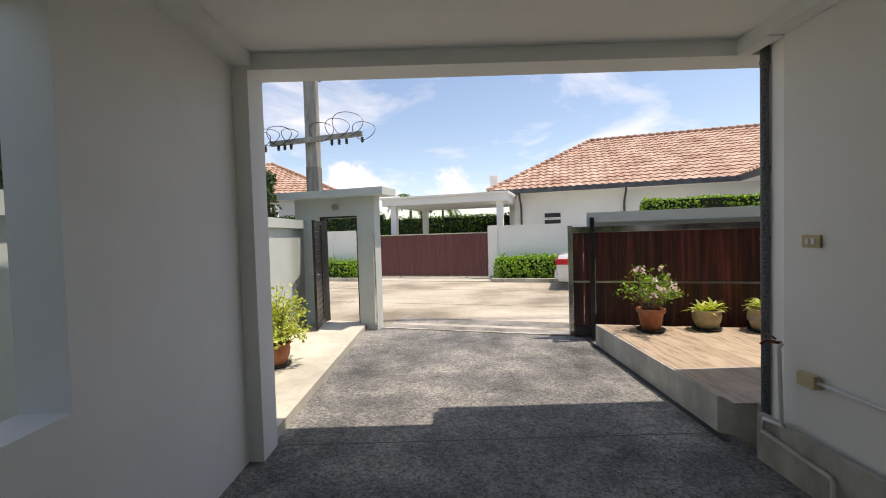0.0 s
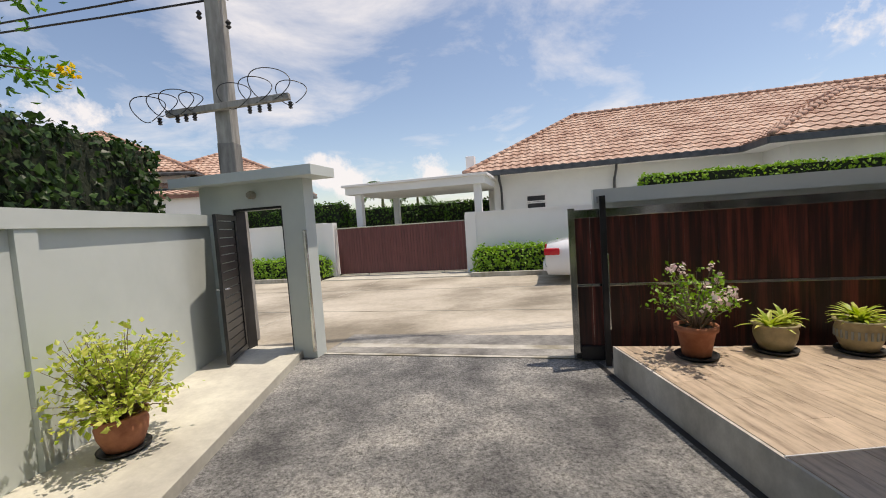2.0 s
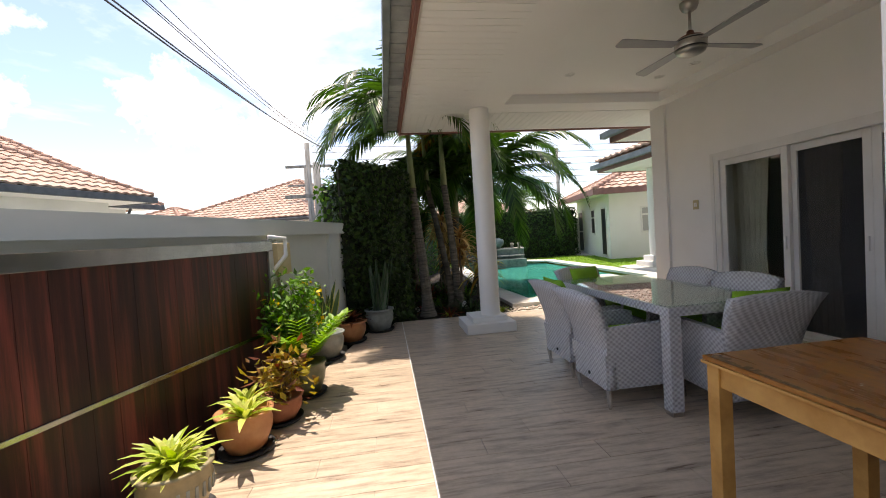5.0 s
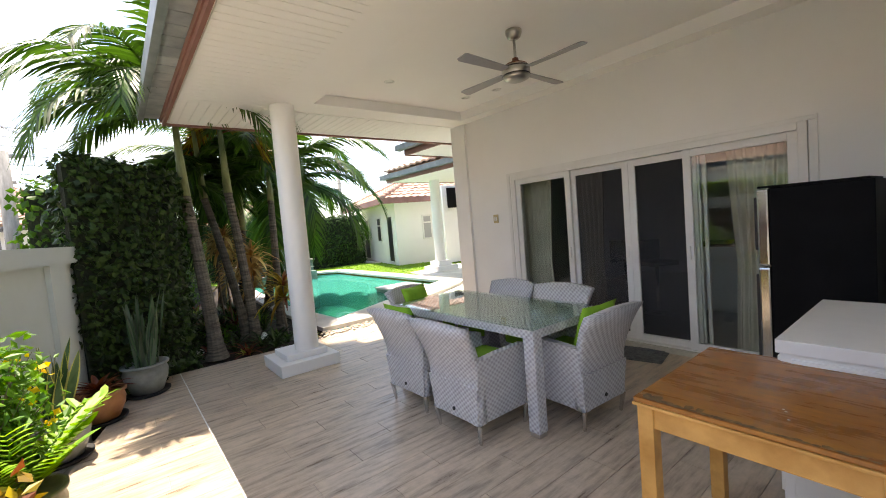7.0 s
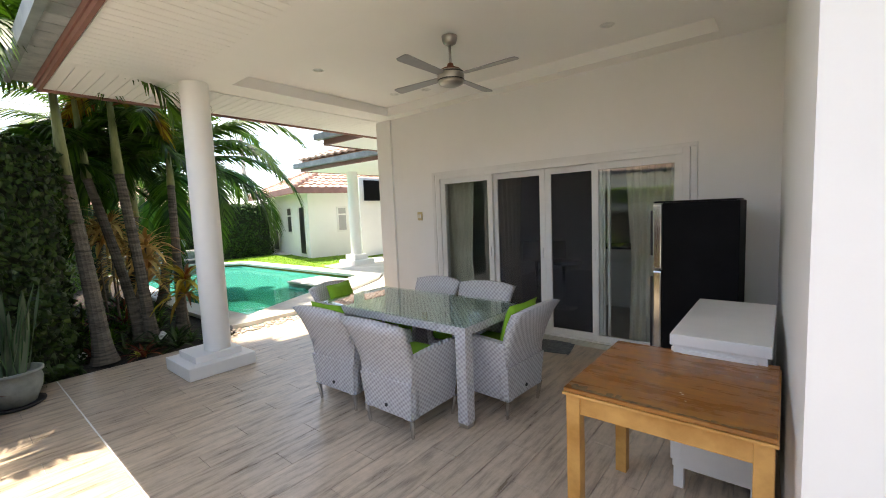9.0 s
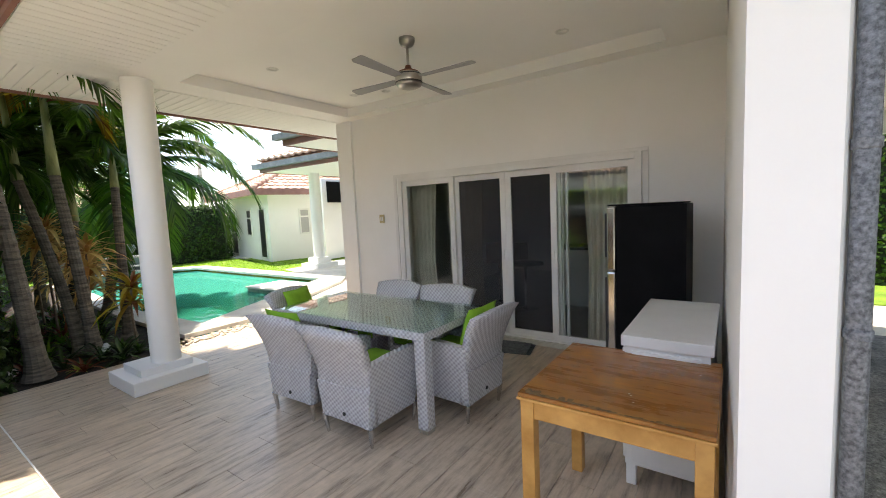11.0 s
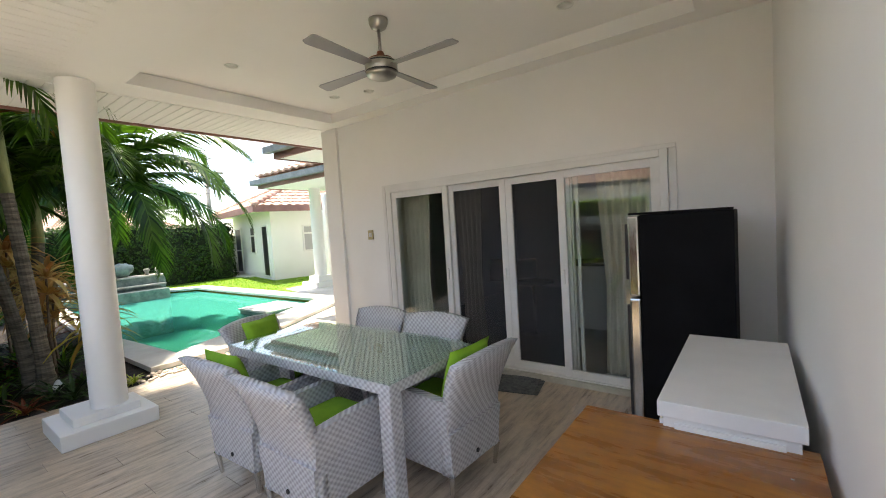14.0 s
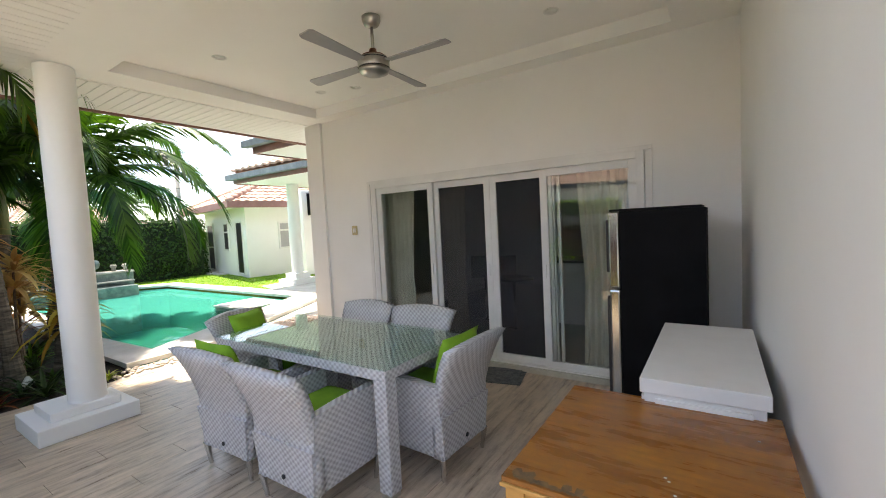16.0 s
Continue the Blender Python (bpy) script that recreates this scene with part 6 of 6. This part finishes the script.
palm((9.05, 4.52, 0), (9.27, 4.66, 3.1), 15, 1.95, "slender palm with arching fronds at the terrace corner", 3, 0.5, 0.085, 0.06, (0.45, 1.4), 0.95, 2.1, lo=0.9, hi=4.9, width=0.042)
palm((9.62, 3.9, 0), (9.92, 4.02, 3.35), 12, 2.0, "slender palm with ringed trunk in the planting bed", 4, 0.5, 0.068, 0.055, (0.75, 1.4), 1.1, 2.2, lo=-1.0, hi=4.2, width=0.042)
palm((9.72, 4.0, 0), (10.35, 4.3, 3.3), 12, 2.1, "slender palm with ringed trunk in the planting bed", 5, 0.5, 0.062, 0.05, (0.7, 1.4), 1.1, 2.2, lo=-1.0, hi=3.8, width=0.042)
palm((10.95, 3.75, 0), (10.95, 3.62, 2.5), 11, 1.5, "shorter palm with a yellow-green shaft in the bed", 17, 0.45, 0.075, 0.065, (0.6, 1.4), 0.8, 2.2, lo=-0.6, hi=4.0, width=0.042)
palm((9.95, 3.42, 0), (10.5, 3.22, 2.75), 8, 1.6, "leaning slim palm near the pool corner", 18, 0.45, 0.065, 0.05, (0.7, 1.4), 0.6, 2.0, lo=-0.9, hi=3.0, width=0.042)
palm((12.35, 2.95, 0), (12.5, 2.5, 2.6), 30, 2.7, "leaning palm with large drooping fronds by the pool", 6, 0.62, 0.09, 0.06, (0.0, 1.4), 0.7, 1.9, n=56, width=0.055)
palm((12.2, 4.5, 0), (12.2, 4.5, 2.35), 14, 1.9, "lush palm with broad green fronds against the hedge", 41, 0.5, 0.09, 0.07, (0.2, 1.4), 0.5, 1.9, width=0.05)
palm((10.9, 4.75, 0), (10.95, 4.75, 2.2), 12, 1.5, "lush palm with broad green fronds against the hedge", 42, 0.5, 0.09, 0.07, (0.4, 1.4), 0.5, 1.9, width=0.05)
palm((13.6, 3.6, 0), (13.7, 3.5, 3.3), 16, 2.6, "palm with dark fronds behind the pool", 7, 0.5, 0.09, 0.06)
palm((19.8, 1.2, 0), (19.7, 1.2, 2.6), 12, 2.2, "palm behind the fountain wall", 8, 0.5, 0.12, 0.1, shaft=0.4)
palm((24.5, -2.5, 0), (24.5, -2.5, 2.9), 16, 1.9, "silvery palm beyond the end hedge", 9, 0.5, 0.12, 0.1, (0.1, 1.5), 0.3)


verts, faces = [], []
frond(verts, faces, (9.9, 4.0, 3.1), 0.5, 0.7, 1.0, 36, 0.4, 2.4, 77, 0.04)
frond(verts, faces, (9.9, 4.0, 3.1), 4.9, 0.5, 0.9, 36, 0.4, 2.6, 78, 0.04)
dry = fast_part("dry_frond", verts, faces, M["croton_leaf"], None, "withered orange frond hanging below the palm crown", "stuff")

# ---- plants ----
def blade(verts, faces, base, heading, rise, length, width, droop=0.8, segs=4, fold=0.25):
    p = Vector(base)
    d0 = Vector((math.cos(heading), math.sin(heading), 0))
    side = Vector((-d0.y, d0.x, 0))
    ang = rise
    b0 = len(verts)
    for i in range(segs + 1):
        t = i / segs
        w = width * (0.55 + 1.3 * t) if t < 0.4 else width * (1.07 - 1.0 * ((t - 0.4) / 0.6) ** 1.8)
        w = max(w, width * 0.06) * 0.5
        up = -d0 * math.sin(ang) + Vector((0, 0, math.cos(ang)))
        verts += [tuple(p + side * w + up * w * fold), tuple(p), tuple(p - side * w + up * w * fold)]
        if i:
            c = b0 + 3 * i
            faces += [(c - 3, c - 2, c + 1, c), (c - 2, c - 1, c + 2, c + 1)]
        p = p + (d0 * math.cos(ang) + Vector((0, 0, math.sin(ang)))) * (length / segs)
        ang -= droop / segs


def pot(x, y, z, mat_key, r, h, label, shape="round", saucer=True):
    ob = thing("plant_pot", (x, y, z), label, "potted plant", "potted plants along the gate")
    prof = {"round": [(0.62, 0), (0.7, 0.03), (0.95, 0.45), (1.0, 0.7), (0.93, 0.88), (1.05, 0.93), (1.06, 1.0), (0.92, 1.0), (0.86, 0.9)],
            "taper": [(0.62, 0), (0.66, 0.02), (0.88, 0.8), (1.0, 0.82), (1.02, 1.0), (0.88, 1.0), (0.84, 0.86)]}[shape]
    bm = bmesh.new()
    lathe(bm, [(a * r, 0.022 + b * h) for a, b in prof], 28)
    part("pot_body", bm, M[mat_key], ob, smooth=True)
    bm = bmesh.new()
    lathe(bm, [(0.82 * r, 0.02 + h * 0.86), (0.86 * r, 0.022 + h * 0.9), (0.4 * r, h * 0.93)], 20)
    part("soil", bm, M["soil"], ob)
    if saucer:
        bm = bmesh.new()
        lathe(bm, [(0.85 * r, 0), (1.0 * r, 0.02), (1.02 * r, 0.035), (0.9 * r, 0.021)], 28)
        part("saucer", bm, M["saucer"], ob, "dark plant saucer", True)
    return ob


def rosettes(ob, centres, mat_key, n, length, width, seed, name="leaves", rises=(0.25, 1.35), droop=1.0):
    r = random.Random(seed)
    verts, faces = [], []
    for cx, cy, cz in centres:
        for k in range(n):
            t = k / n
            blade(verts, faces, (cx + r.gauss(0, 0.008), cy + r.gauss(0, 0.008), cz), k * 2.4 + r.uniform(-0.2, 0.2), rises[0] + (rises[1] - rises[0]) * t, length * r.uniform(0.75, 1.1) * (1 - 0.3 * t), width, droop)
    fast_part(name, verts, faces, M[mat_key], ob, kind="stuff")


def bush(ob, centre, radii, mat_key, n_twigs, leaves, size, seed, flowers=None, n_flower=0, f_size=0.03, ratio=0.4, base=(0, 0, 0.2)):
    r = random.Random(seed)
    bm = bmesh.new()
    pts, nrs, tips = [], [], []
    for k in range(n_twigs):
        th, ph = r.uniform(0, 6.283), math.acos(r.uniform(-0.35, 1))
        s = r.uniform(0.65, 1.05)
        tip = Vector((centre[0] + radii[0] * s * math.sin(ph) * math.cos(th), centre[1] + radii[1] * s * math.sin(ph) * math.sin(th), centre[2] + radii[2] * s * math.cos(ph)))
        b = Vector(base) + Vector((r.gauss(0, 0.015), r.gauss(0, 0.015), 0))
        mid = b.lerp(tip, 0.5) + Vector((r.gauss(0, 0.03), r.gauss(0, 0.03), 0.06))
        tube(bm, [b, mid, tip], 0.006, 5, 0.0015)
        tips.append(tip)
        for j in range(leaves):
            t = r.uniform(0.35, 1.05)
            q = (mid.lerp(tip, (t - 0.5) * 2) if t > 0.5 else b.lerp(mid, t * 2)) + Vector([r.gauss(0, size * 0.8) for _ in range(3)])
            pts.append(q)
            nrs.append((0.2 * math.cos(th), 0.2 * math.sin(th), 0.8))
    part("twig_growth", bm, M["twig"], ob, "thin branching twigs")
    v, f = leaf_cloud(np.array(pts), np.array(nrs), size, 0.6, seed, ratio)
    fast_part("leaves", v, f, M[mat_key], ob, kind="stuff")
    if flowers:
        fp, fn_ = [], []
        for k in range(n_flower):
            c = r.choice(tips)
            for j in range(7):
                fp.append(c + Vector([r.gauss(0, f_size * 0.7) for _ in range(3)]))
                fn_.append((r.gauss(0, 0.5), r.gauss(0, 0.5), 0.8))
        v, f = leaf_cloud(np.array(fp), np.array(fn_), f_size, 0.8, seed + 1, 0.6)
        fast_part("blossoms", v, f, M[flowers], ob, "small open blossoms", "stuff")


o = pot(3.17, 6.44, 0, "terracotta", 0.17, 0.27, "terracotta pot with a pink-white bougainvillea on the terrace", "taper")
bush(o, (-0.03, -0.02, 0.52), (0.43, 0.39, 0.33), "lime_leaf", 52, 13, 0.03, 21, "petal_white", 20, 0.034, 0.5, (0, 0, 0.24))
o = pot(3.87, 6.42, 0, "tan_clay", 0.165, 0.235, "tan glazed pot with yellow-green bromeliads")
rosettes(o, [(-0.07, -0.02, 0.22), (0.1, 0.03, 0.24)], "bromeliad", 20, 0.26, 0.042, 1)
o = pot(4.46, 6.25, 0, "tan_clay", 0.165, 0.26, "ribbed olive-tan pot with a yellow-green bromeliad")
rosettes(o, [(0, 0, 0.25), (0.05, 0.05, 0.26)], "bromeliad", 26, 0.28, 0.04, 2)
for k in range(26):
    bm = bmesh.new()
    a = 2 * math.pi * k / 26
    box(bm, -0.006, 0.006, -0.008, 0.008, -0.035, 0.035, m=pose(0.161 * math.cos(a), 0.161 * math.sin(a), 0.17, 0, 0, math.degrees(a)), bevel=0.003)
    part("rib", bm, M["grey_clay"], o)
o = pot(5.1, 6.13, 0, "orange_clay", 0.17, 0.25, "orange and green rimmed pot with yellow-green bromeliads")
rosettes(o, [(-0.1, -0.03, 0.25), (0.1, 0.02, 0.25)], "bromeliad", 20, 0.27, 0.045, 3)
o = pot(5.52, 6.02, 0, "terracotta", 0.165, 0.17, "low terracotta bowl with an orange and red croton")
bush(o, (0, 0, 0.36), (0.2, 0.2, 0.22), "croton_leaf", 24, 11, 0.075, 22, ratio=0.3, base=(0, 0, 0.15))
o = pot(6.02, 5.92, 0, "olive_clay", 0.175, 0.27, "olive glazed pot with an upright glossy green plant")
r_ = random.Random(9)
verts, faces = [], []
for k in range(14):
    a, rise = r_.uniform(0, 6.28), r_.uniform(0.9, 1.4)
    L = r_.uniform(0.38, 0.55)
    for j in range(3, 13):
        t = j / 12
        c = Vector((math.cos(a) * math.cos(rise), math.sin(a) * math.cos(rise), math.sin(rise))) * L * t + Vector((0, 0, 0.25 - 0.05 * t * t)) + Vector((math.cos(a), math.sin(a), 0)) * 0.1 * t * t
        for s in (-1, 1):
            blade(verts, faces, c, a + s * 1.1, 0.5, 0.12, 0.045, 0.3, 3)
fast_part("leaves", verts, faces, M["lime_leaf"], o, kind="stuff")
o = pot(6.3, 6.1, 0, "terracotta", 0.15, 0.25, "terracotta pot with a yellow-flowering shrub before the wall")
bush(o, (-0.02, -0.02, 0.66), (0.4, 0.34, 0.42), "green_leaf", 95, 24, 0.056, 23, "petal_yellow", 9, 0.03, 0.3, (0, 0, 0.24))


def snake_plant(ob, n, h, seed, mid_mat, edge_mat, z):
    r = random.Random(seed)
    for name, mat_key, inner in (("leaf_margin", edge_mat, False), ("leaves", mid_mat, True)):
        r.seed(seed)
        verts, faces = [], []
        for k in range(n):
            a, lean = r.uniform(0, 6.28), r.uniform(0.02, 0.3)
            L, tw, w = h * r.uniform(0.6, 1.05), r.uniform(0, 3.1), r.uniform(0.055, 0.08)
            b = Vector((r.gauss(0, 0.05), r.gauss(0, 0.05), z))
            base = len(verts)
            for i in range(8):
                t = i / 7
                ww = w * (0.6 + 0.8 * t if t < 0.5 else 1.0 * (1 - ((t - 0.5) * 2) ** 2.2)) / 2 * (0.72 if inner else 1)
                sd = Vector((math.cos(tw + t * 1.2), math.sin(tw + t * 1.2), 0))
                nr = Vector((-sd.y, sd.x, 0)) * (0.0015 if inner else 0)
                c = b + Vector((math.cos(a) * lean * t * L, math.sin(a) * lean * t * L, t * L))
                off = [nr, -nr] if inner else [nr]
                for o_ in off:
                    verts += [tuple(c + sd * ww + o_), tuple(c - sd * ww + o_)]
                m_ = 4 if inner else 2
                if i:
                    q = base + m_ * i
                    faces.append((q - m_, q - m_ + 1, q + 1, q))
                    if inner:
                        faces.append((q - m_ + 2, q - m_ + 3, q + 3, q + 2))
        fast_part(name, verts, faces, M[mat_key], ob, "", "stuff")


o = pot(7.12, 5.88, 0, "grey_clay", 0.19, 0.28, "grey glazed pot with a yellow-edged snake plant")
snake_plant(o, 18, 0.62, 31, "snake_mid", "snake_edge", 0.24)
o = pot(7.78, 5.66, 0, "orange_clay", 0.19, 0.25, "orange clay pot with a bronze-red bromeliad")
rosettes(o, [(0, 0, 0.24)], "red_leaf", 34, 0.32, 0.05, 5)
o = pot(8.28, 5.3, 0, "grey_clay", 0.2, 0.3, "dark grey pot with a tall grey-green snake plant")
snake_plant(o, 22, 0.78, 33, "snake_grey", "snake_mid", 0.26)
o = pot(-1.48, 6.08, DRIVE + 0.09, "terracotta", 0.17, 0.26, "weathered clay pot with a loose light green shrub")
bush(o, (0.02, 0.0, 0.5), (0.4, 0.58, 0.47), "bromeliad", 95, 20, 0.042, 24, ratio=0.4, base=(0, 0, 0.2))

# underplanting in the bed
r_ = random.Random(12)
for k in range(80):
    x = r_.uniform(8.95, 13.6)
    y = r_.uniform(3.3, 4.7 if x < 9.6 else 4.9)
    o = thing("bed_plant", (x, y, -0.03), "dark strap-leaved plant in the mulched bed", "plant", "plants in the bed")
    rosettes(o, [(0, 0, 0)], r_.choice(["ivy", "hedge_dark", "ivy", "red_leaf", "palm_leaf", "green_leaf", "ivy"]), 16, r_.uniform(0.25, 0.6), 0.035, 60 + k)
for x, y, s in ((9.05, 4.2, 0.16), (9.0, 3.28, 0.22), (8.98, 3.4, 0.2)):
    o = thing("bed_plant", (x, y, -0.03), "small bright lime grass tuft at the terrace edge", "plant", "lime tufts")
    rosettes(o, [(0, 0, 0)], "bromeliad", 30, s, 0.014, int(x * 100 + y * 10), droop=1.3)
for x, y, z in ((10.2, 3.72, 1.25), (10.6, 3.62, 0.9), (10.9, 3.95, 1.6), (11.4, 3.55, 1.2), (11.9, 3.9, 1.5), (9.75, 3.4, 0.75), (12.4, 3.6, 0.9)):
    o = thing("cordyline", (x, y, -0.03), "orange and cream striped cordyline shrub in the bed", "shrub", "cordylines in the bed")
    bm = bmesh.new()
    tube(bm, [(0, 0, 0), (0.02, 0.02, z * 0.5), (0, 0, z)], 0.02, 6, 0.012)
    part("stem", bm, M["twig"], o)
    rosettes(o, [(0, 0, z), (0, 0, z - 0.2)], "cord_leaf" if x > 10 else "croton_leaf", 30, 0.62, 0.055, int(x * 10), rises=(-0.2, 1.3), droop=1.2)
for x, y in ((9.05, 4.55), (9.3, 3.9), (9.15, 4.75)):
    gl_ = thing("garden_light", (x, y, -0.03), "small white garden spotlight in the bed", "lamp", "garden spotlights")
    bm = bmesh.new()
    lathe(bm, [(0.03, 0), (0.045, 0.06), (0.05, 0.1), (0.045, 0.105)], 14, pose(0, 0, 0.08, 50, 0, 30))
    part("lamp_head", bm, M["lamp_glass"], gl_, smooth=True)
    bm = bmesh.new()
    tube(bm, [(0, 0, 0), (0, 0, 0.1)], 0.01, 6)
    part("stake", bm, M["black"], gl_)

# ---- guest house and rear wing ----
gh = thing("guest_house", (0, 0, 0), "white guest house with a terracotta hipped roof beyond the lawn", "house")
gh.matrix_basis = pose(17.2, -3.45, 0, 0, 0, -13)
bm = bmesh.new()
box(bm, 0, 5.2, -9, 0, -0.1, 2.55)
part("wall", bm, M["white_wall"], gh)
E2, R2 = 2.6, 4.0
hip_roof("roof", [((-0.75, 0.75, E2), (-0.75, -9.5, E2), (2.3, -6.5, R2), (2.3, -2.3, R2)), ((5.9, 0.75, E2), (-0.75, 0.75, E2), (2.3, -2.3, R2), (2.3, -2.3, R2)), ((5.9, -9.5, E2), (5.9, 0.75, E2), (2.3, -2.3, R2), (2.3, -6.5, R2))],
         [((-0.75, 0.75, E2), (2.3, -2.3, R2)), ((2.3, -2.3, R2), (2.3, -6.5, R2)), ((5.9, 0.75, E2), (2.3, -2.3, R2))], "terracotta hipped tile roof", gh)
bm = bmesh.new()
box(bm, -0.78, -0.72, -9.5, 0.78, 2.42, 2.64)
box(bm, -0.72, 5.9, 0.72, 0.78, 2.42, 2.64)
part("fascia", bm, M["brown"], gh, "brown fascia board")
bm = bmesh.new()
box(bm, -0.72, 5.8, -9.4, 0.72, 2.5, 2.54)
part("soffit", bm, M["ceiling"], gh)


def small_window(cx, cy, face, w, z0, z1, nm, split=None):
    """An opening's white frame and dark pane on a wall that faces -x or +y."""
    bm = bmesh.new()
    t = 0.06
    def put(a0, a1, b0, b1, d0, d1):
        if face == "y":
            box(bm, cx + a0, cx + a1, cy + d0, cy + d1, b0, b1)
        else:
            box(bm, cx - d1, cx - d0, cy + a0, cy + a1, b0, b1)
    put(-w / 2, -w / 2 + t, z0, z1, 0.0, 0.04)
    put(w / 2 - t, w / 2, z0, z1, 0.0, 0.04)
    put(-w / 2 + t, w / 2 - t, z1 - t, z1, 0.0, 0.04)
    put(-w / 2 + t, w / 2 - t, z0, z0 + t, 0.0, 0.04)
    if split:
        put(-w / 2 + t, w / 2 - t, split, split + t, 0.0, 0.04)
    win = part(nm, bm, M["white_paint"], gh, "white framed " + ("glass door" if nm == "door" else "window"))
    bm = bmesh.new()
    put(-w / 2 + t, w / 2 - t, z0 + t, z1 - t, 0.004, 0.02)
    part("pane", bm, M["room_floor"] if face == "x" else M["black"], win, "dark glass pane")


small_window(0.7, 0.0, "y", 0.72, 0.05, 2.0, "door")
small_window(2.25, 0.0, "y", 0.62, 0.9, 2.0, "window", 1.6)
small_window(4.4, 0.0, "y", 0.9, 0.05, 2.0, "door", 1.0)
small_window(0.0, -1.36, "x", 0.44, 0.92, 1.92, "window", 1.58)

structure("roof_wing", [(8.9, 10.7, -9, 0.15, 3.28, 3.36), (8.9, 14.3, -9, -1.5, 3.12, 3.2)], M["roof"], "tiled roof edges of the rear wing")
structure("fascia_wing", [(8.9, 10.75, 0.15, 0.19, 3.06, 3.3), (10.71, 10.75, -9, 0.15, 3.06, 3.3), (8.9, 14.34, -1.5, -1.46, 2.9, 3.12), (14.3, 14.34, -9, -1.5, 2.9, 3.12)], M["brown"], "brown fascia of the rear wing")
structure("gutter_wing", [(8.9, 10.9, 0.19, 0.33, 3.18, 3.3), (8.9, 14.5, -1.46, -1.32, 3.0, 3.14), (14.34, 14.48, -9, -1.46, 3.0, 3.14)], M["gutter"], "grey gutter of the rear wing")
structure("ceiling_wing", [(8.9, 10.7, -1.5, 0.15, 3.08, 3.12), (8.9, 14.3, -9, -1.5, 2.92, 2.96)], M["ceiling"], "white soffit of the rear wing")
verts, faces = [], []
tile_slope(verts, faces, (8.9, -1.4, 3.22), (14.3, -1.4, 3.22), (12.0, -4.5, 4.3), (8.9, -4.5, 4.3), 0.3)
tile_slope(verts, faces, (14.3, -1.4, 3.22), (14.3, -9, 3.22), (12.0, -9, 4.3), (12.0, -4.5, 4.3), 0.3)
fast_part("roof_wing_tiles", verts, faces, M["roof"], None, "terracotta tiles of the rear wing", "structure")
bm = bmesh.new()
lathe(bm, [(0.17, 0.3), (0.17, 2.92)], 28, pose(13.75, -2.9, 0))
part("column", bm, M["white_wall"], None, "round white column of the rear porch", True, "structure")
structure("column_base", [(13.35, 14.15, -3.3, -2.5, -0.02, 0.14), (13.5, 14.0, -3.15, -2.65, 0.14, 0.3)], M["white_wall"], "stepped square base of the porch column", 0.01)
structure("wall_wing", [(15.2, 15.35, -9, -4.35, 0, 2.92)], M["white_wall"], "white wall of the rear porch")
tv = thing("television", (15.19, -4.95, 2.45), "black wall-mounted television on the porch wall", "television")
bm = bmesh.new()
box(bm, -0.06, 0.0, -0.4, 0.4, -0.38, 0.38, bevel=0.01)
part("screen", bm, M["fridge_black"], tv)
structure("wall_garden_end", [(21.9, 22.0, -6, 5.5, -0.5, 1.7)], M["white_wall"], "white garden end wall")

# ---- terrace ceiling boards ----
bm = bmesh.new()
y = -1.4
while y < 4.75:
    box(bm, 7.93, 8.88, y, min(y + 0.098, 4.78), 2.95, 2.959)
    y += 0.105
y = 1.65
while y < 7.85:
    box(bm, y, y + 0.098, 3.95, 4.78, 2.95, 2.959)
    y += 0.105
part("ceiling_boards", bm, M["ceiling"], None, "white grooved soffit boards along the eaves", kind="structure")

# ---- floor tiles of the terrace ----
floor = tagged(new("floor_terrace"), "wood-look plank tiles over the terrace", kind="structure")


def front_y(x):
    return 6.9 - (x - 2.65) * 0.255


W, L = 0.2, 1.0
cols = int((8.75 - 2.66) / W) + 1
shared = {}
for c in range(cols):
    x0 = 2.66 + c * W
    x1 = min(x0 + W, 8.76)
    off = (c % 3) * L / 3
    y = 4.965 - 6 * L - off
    while y < 7.0:
        y0, y1 = max(y, 1.13), y + L
        if y0 < 4.965 < y1 - 0.02 and y0 < 4.94:
            spans = ((y0, 4.965), (4.975, y1))
        else:
            spans = ((y0, y1),)
        for a, b in spans:
            xa = x0
            if xa < 3.1 and a < 4.2:
                a = max(a, 4.2) if x1 <= 3.12 else a
            b0, b1 = min(b, front_y(x0)), min(b, front_y(x1))
            if min(b0, b1) - a < 0.03:
                continue
            key = (round(x1 - x0, 3), round(b0 - a, 3), round(b1 - a, 3))
            if key not in shared:
                g = 0.0012
                w, d0, d1 = x1 - x0, b0 - a, b1 - a
                me = bpy.data.meshes.new("plank_tile")
                t = -0.0015
                vs = [(g, g, -0.01), (w - g, g, -0.01), (w - g, d1 - g, -0.01), (g, d0 - g, -0.01), (g, g, t), (w - g, g, t), (w - g, d1 - g, t), (g, d0 - g, t),
                      (2 * g, 2 * g, 0), (w - 2 * g, 2 * g, 0), (w - 2 * g, d1 - 2 * g, 0), (2 * g, d0 - 2 * g, 0)]
                fs = [(0, 1, 5, 4), (1, 2, 6, 5), (2, 3, 7, 6), (3, 0, 4, 7), (4, 5, 9, 8), (5, 6, 10, 9), (6, 7, 11, 10), (7, 4, 8, 11), (8, 9, 10, 11)]
                me.from_pydata(vs, [], fs)
                me.materials.append(M["timber_tile"])
                shared[key] = me
            tl = new("plank_tile", shared[key])
            tl.location = (x0, a, 0)
            tl.parent = floor
        y += L
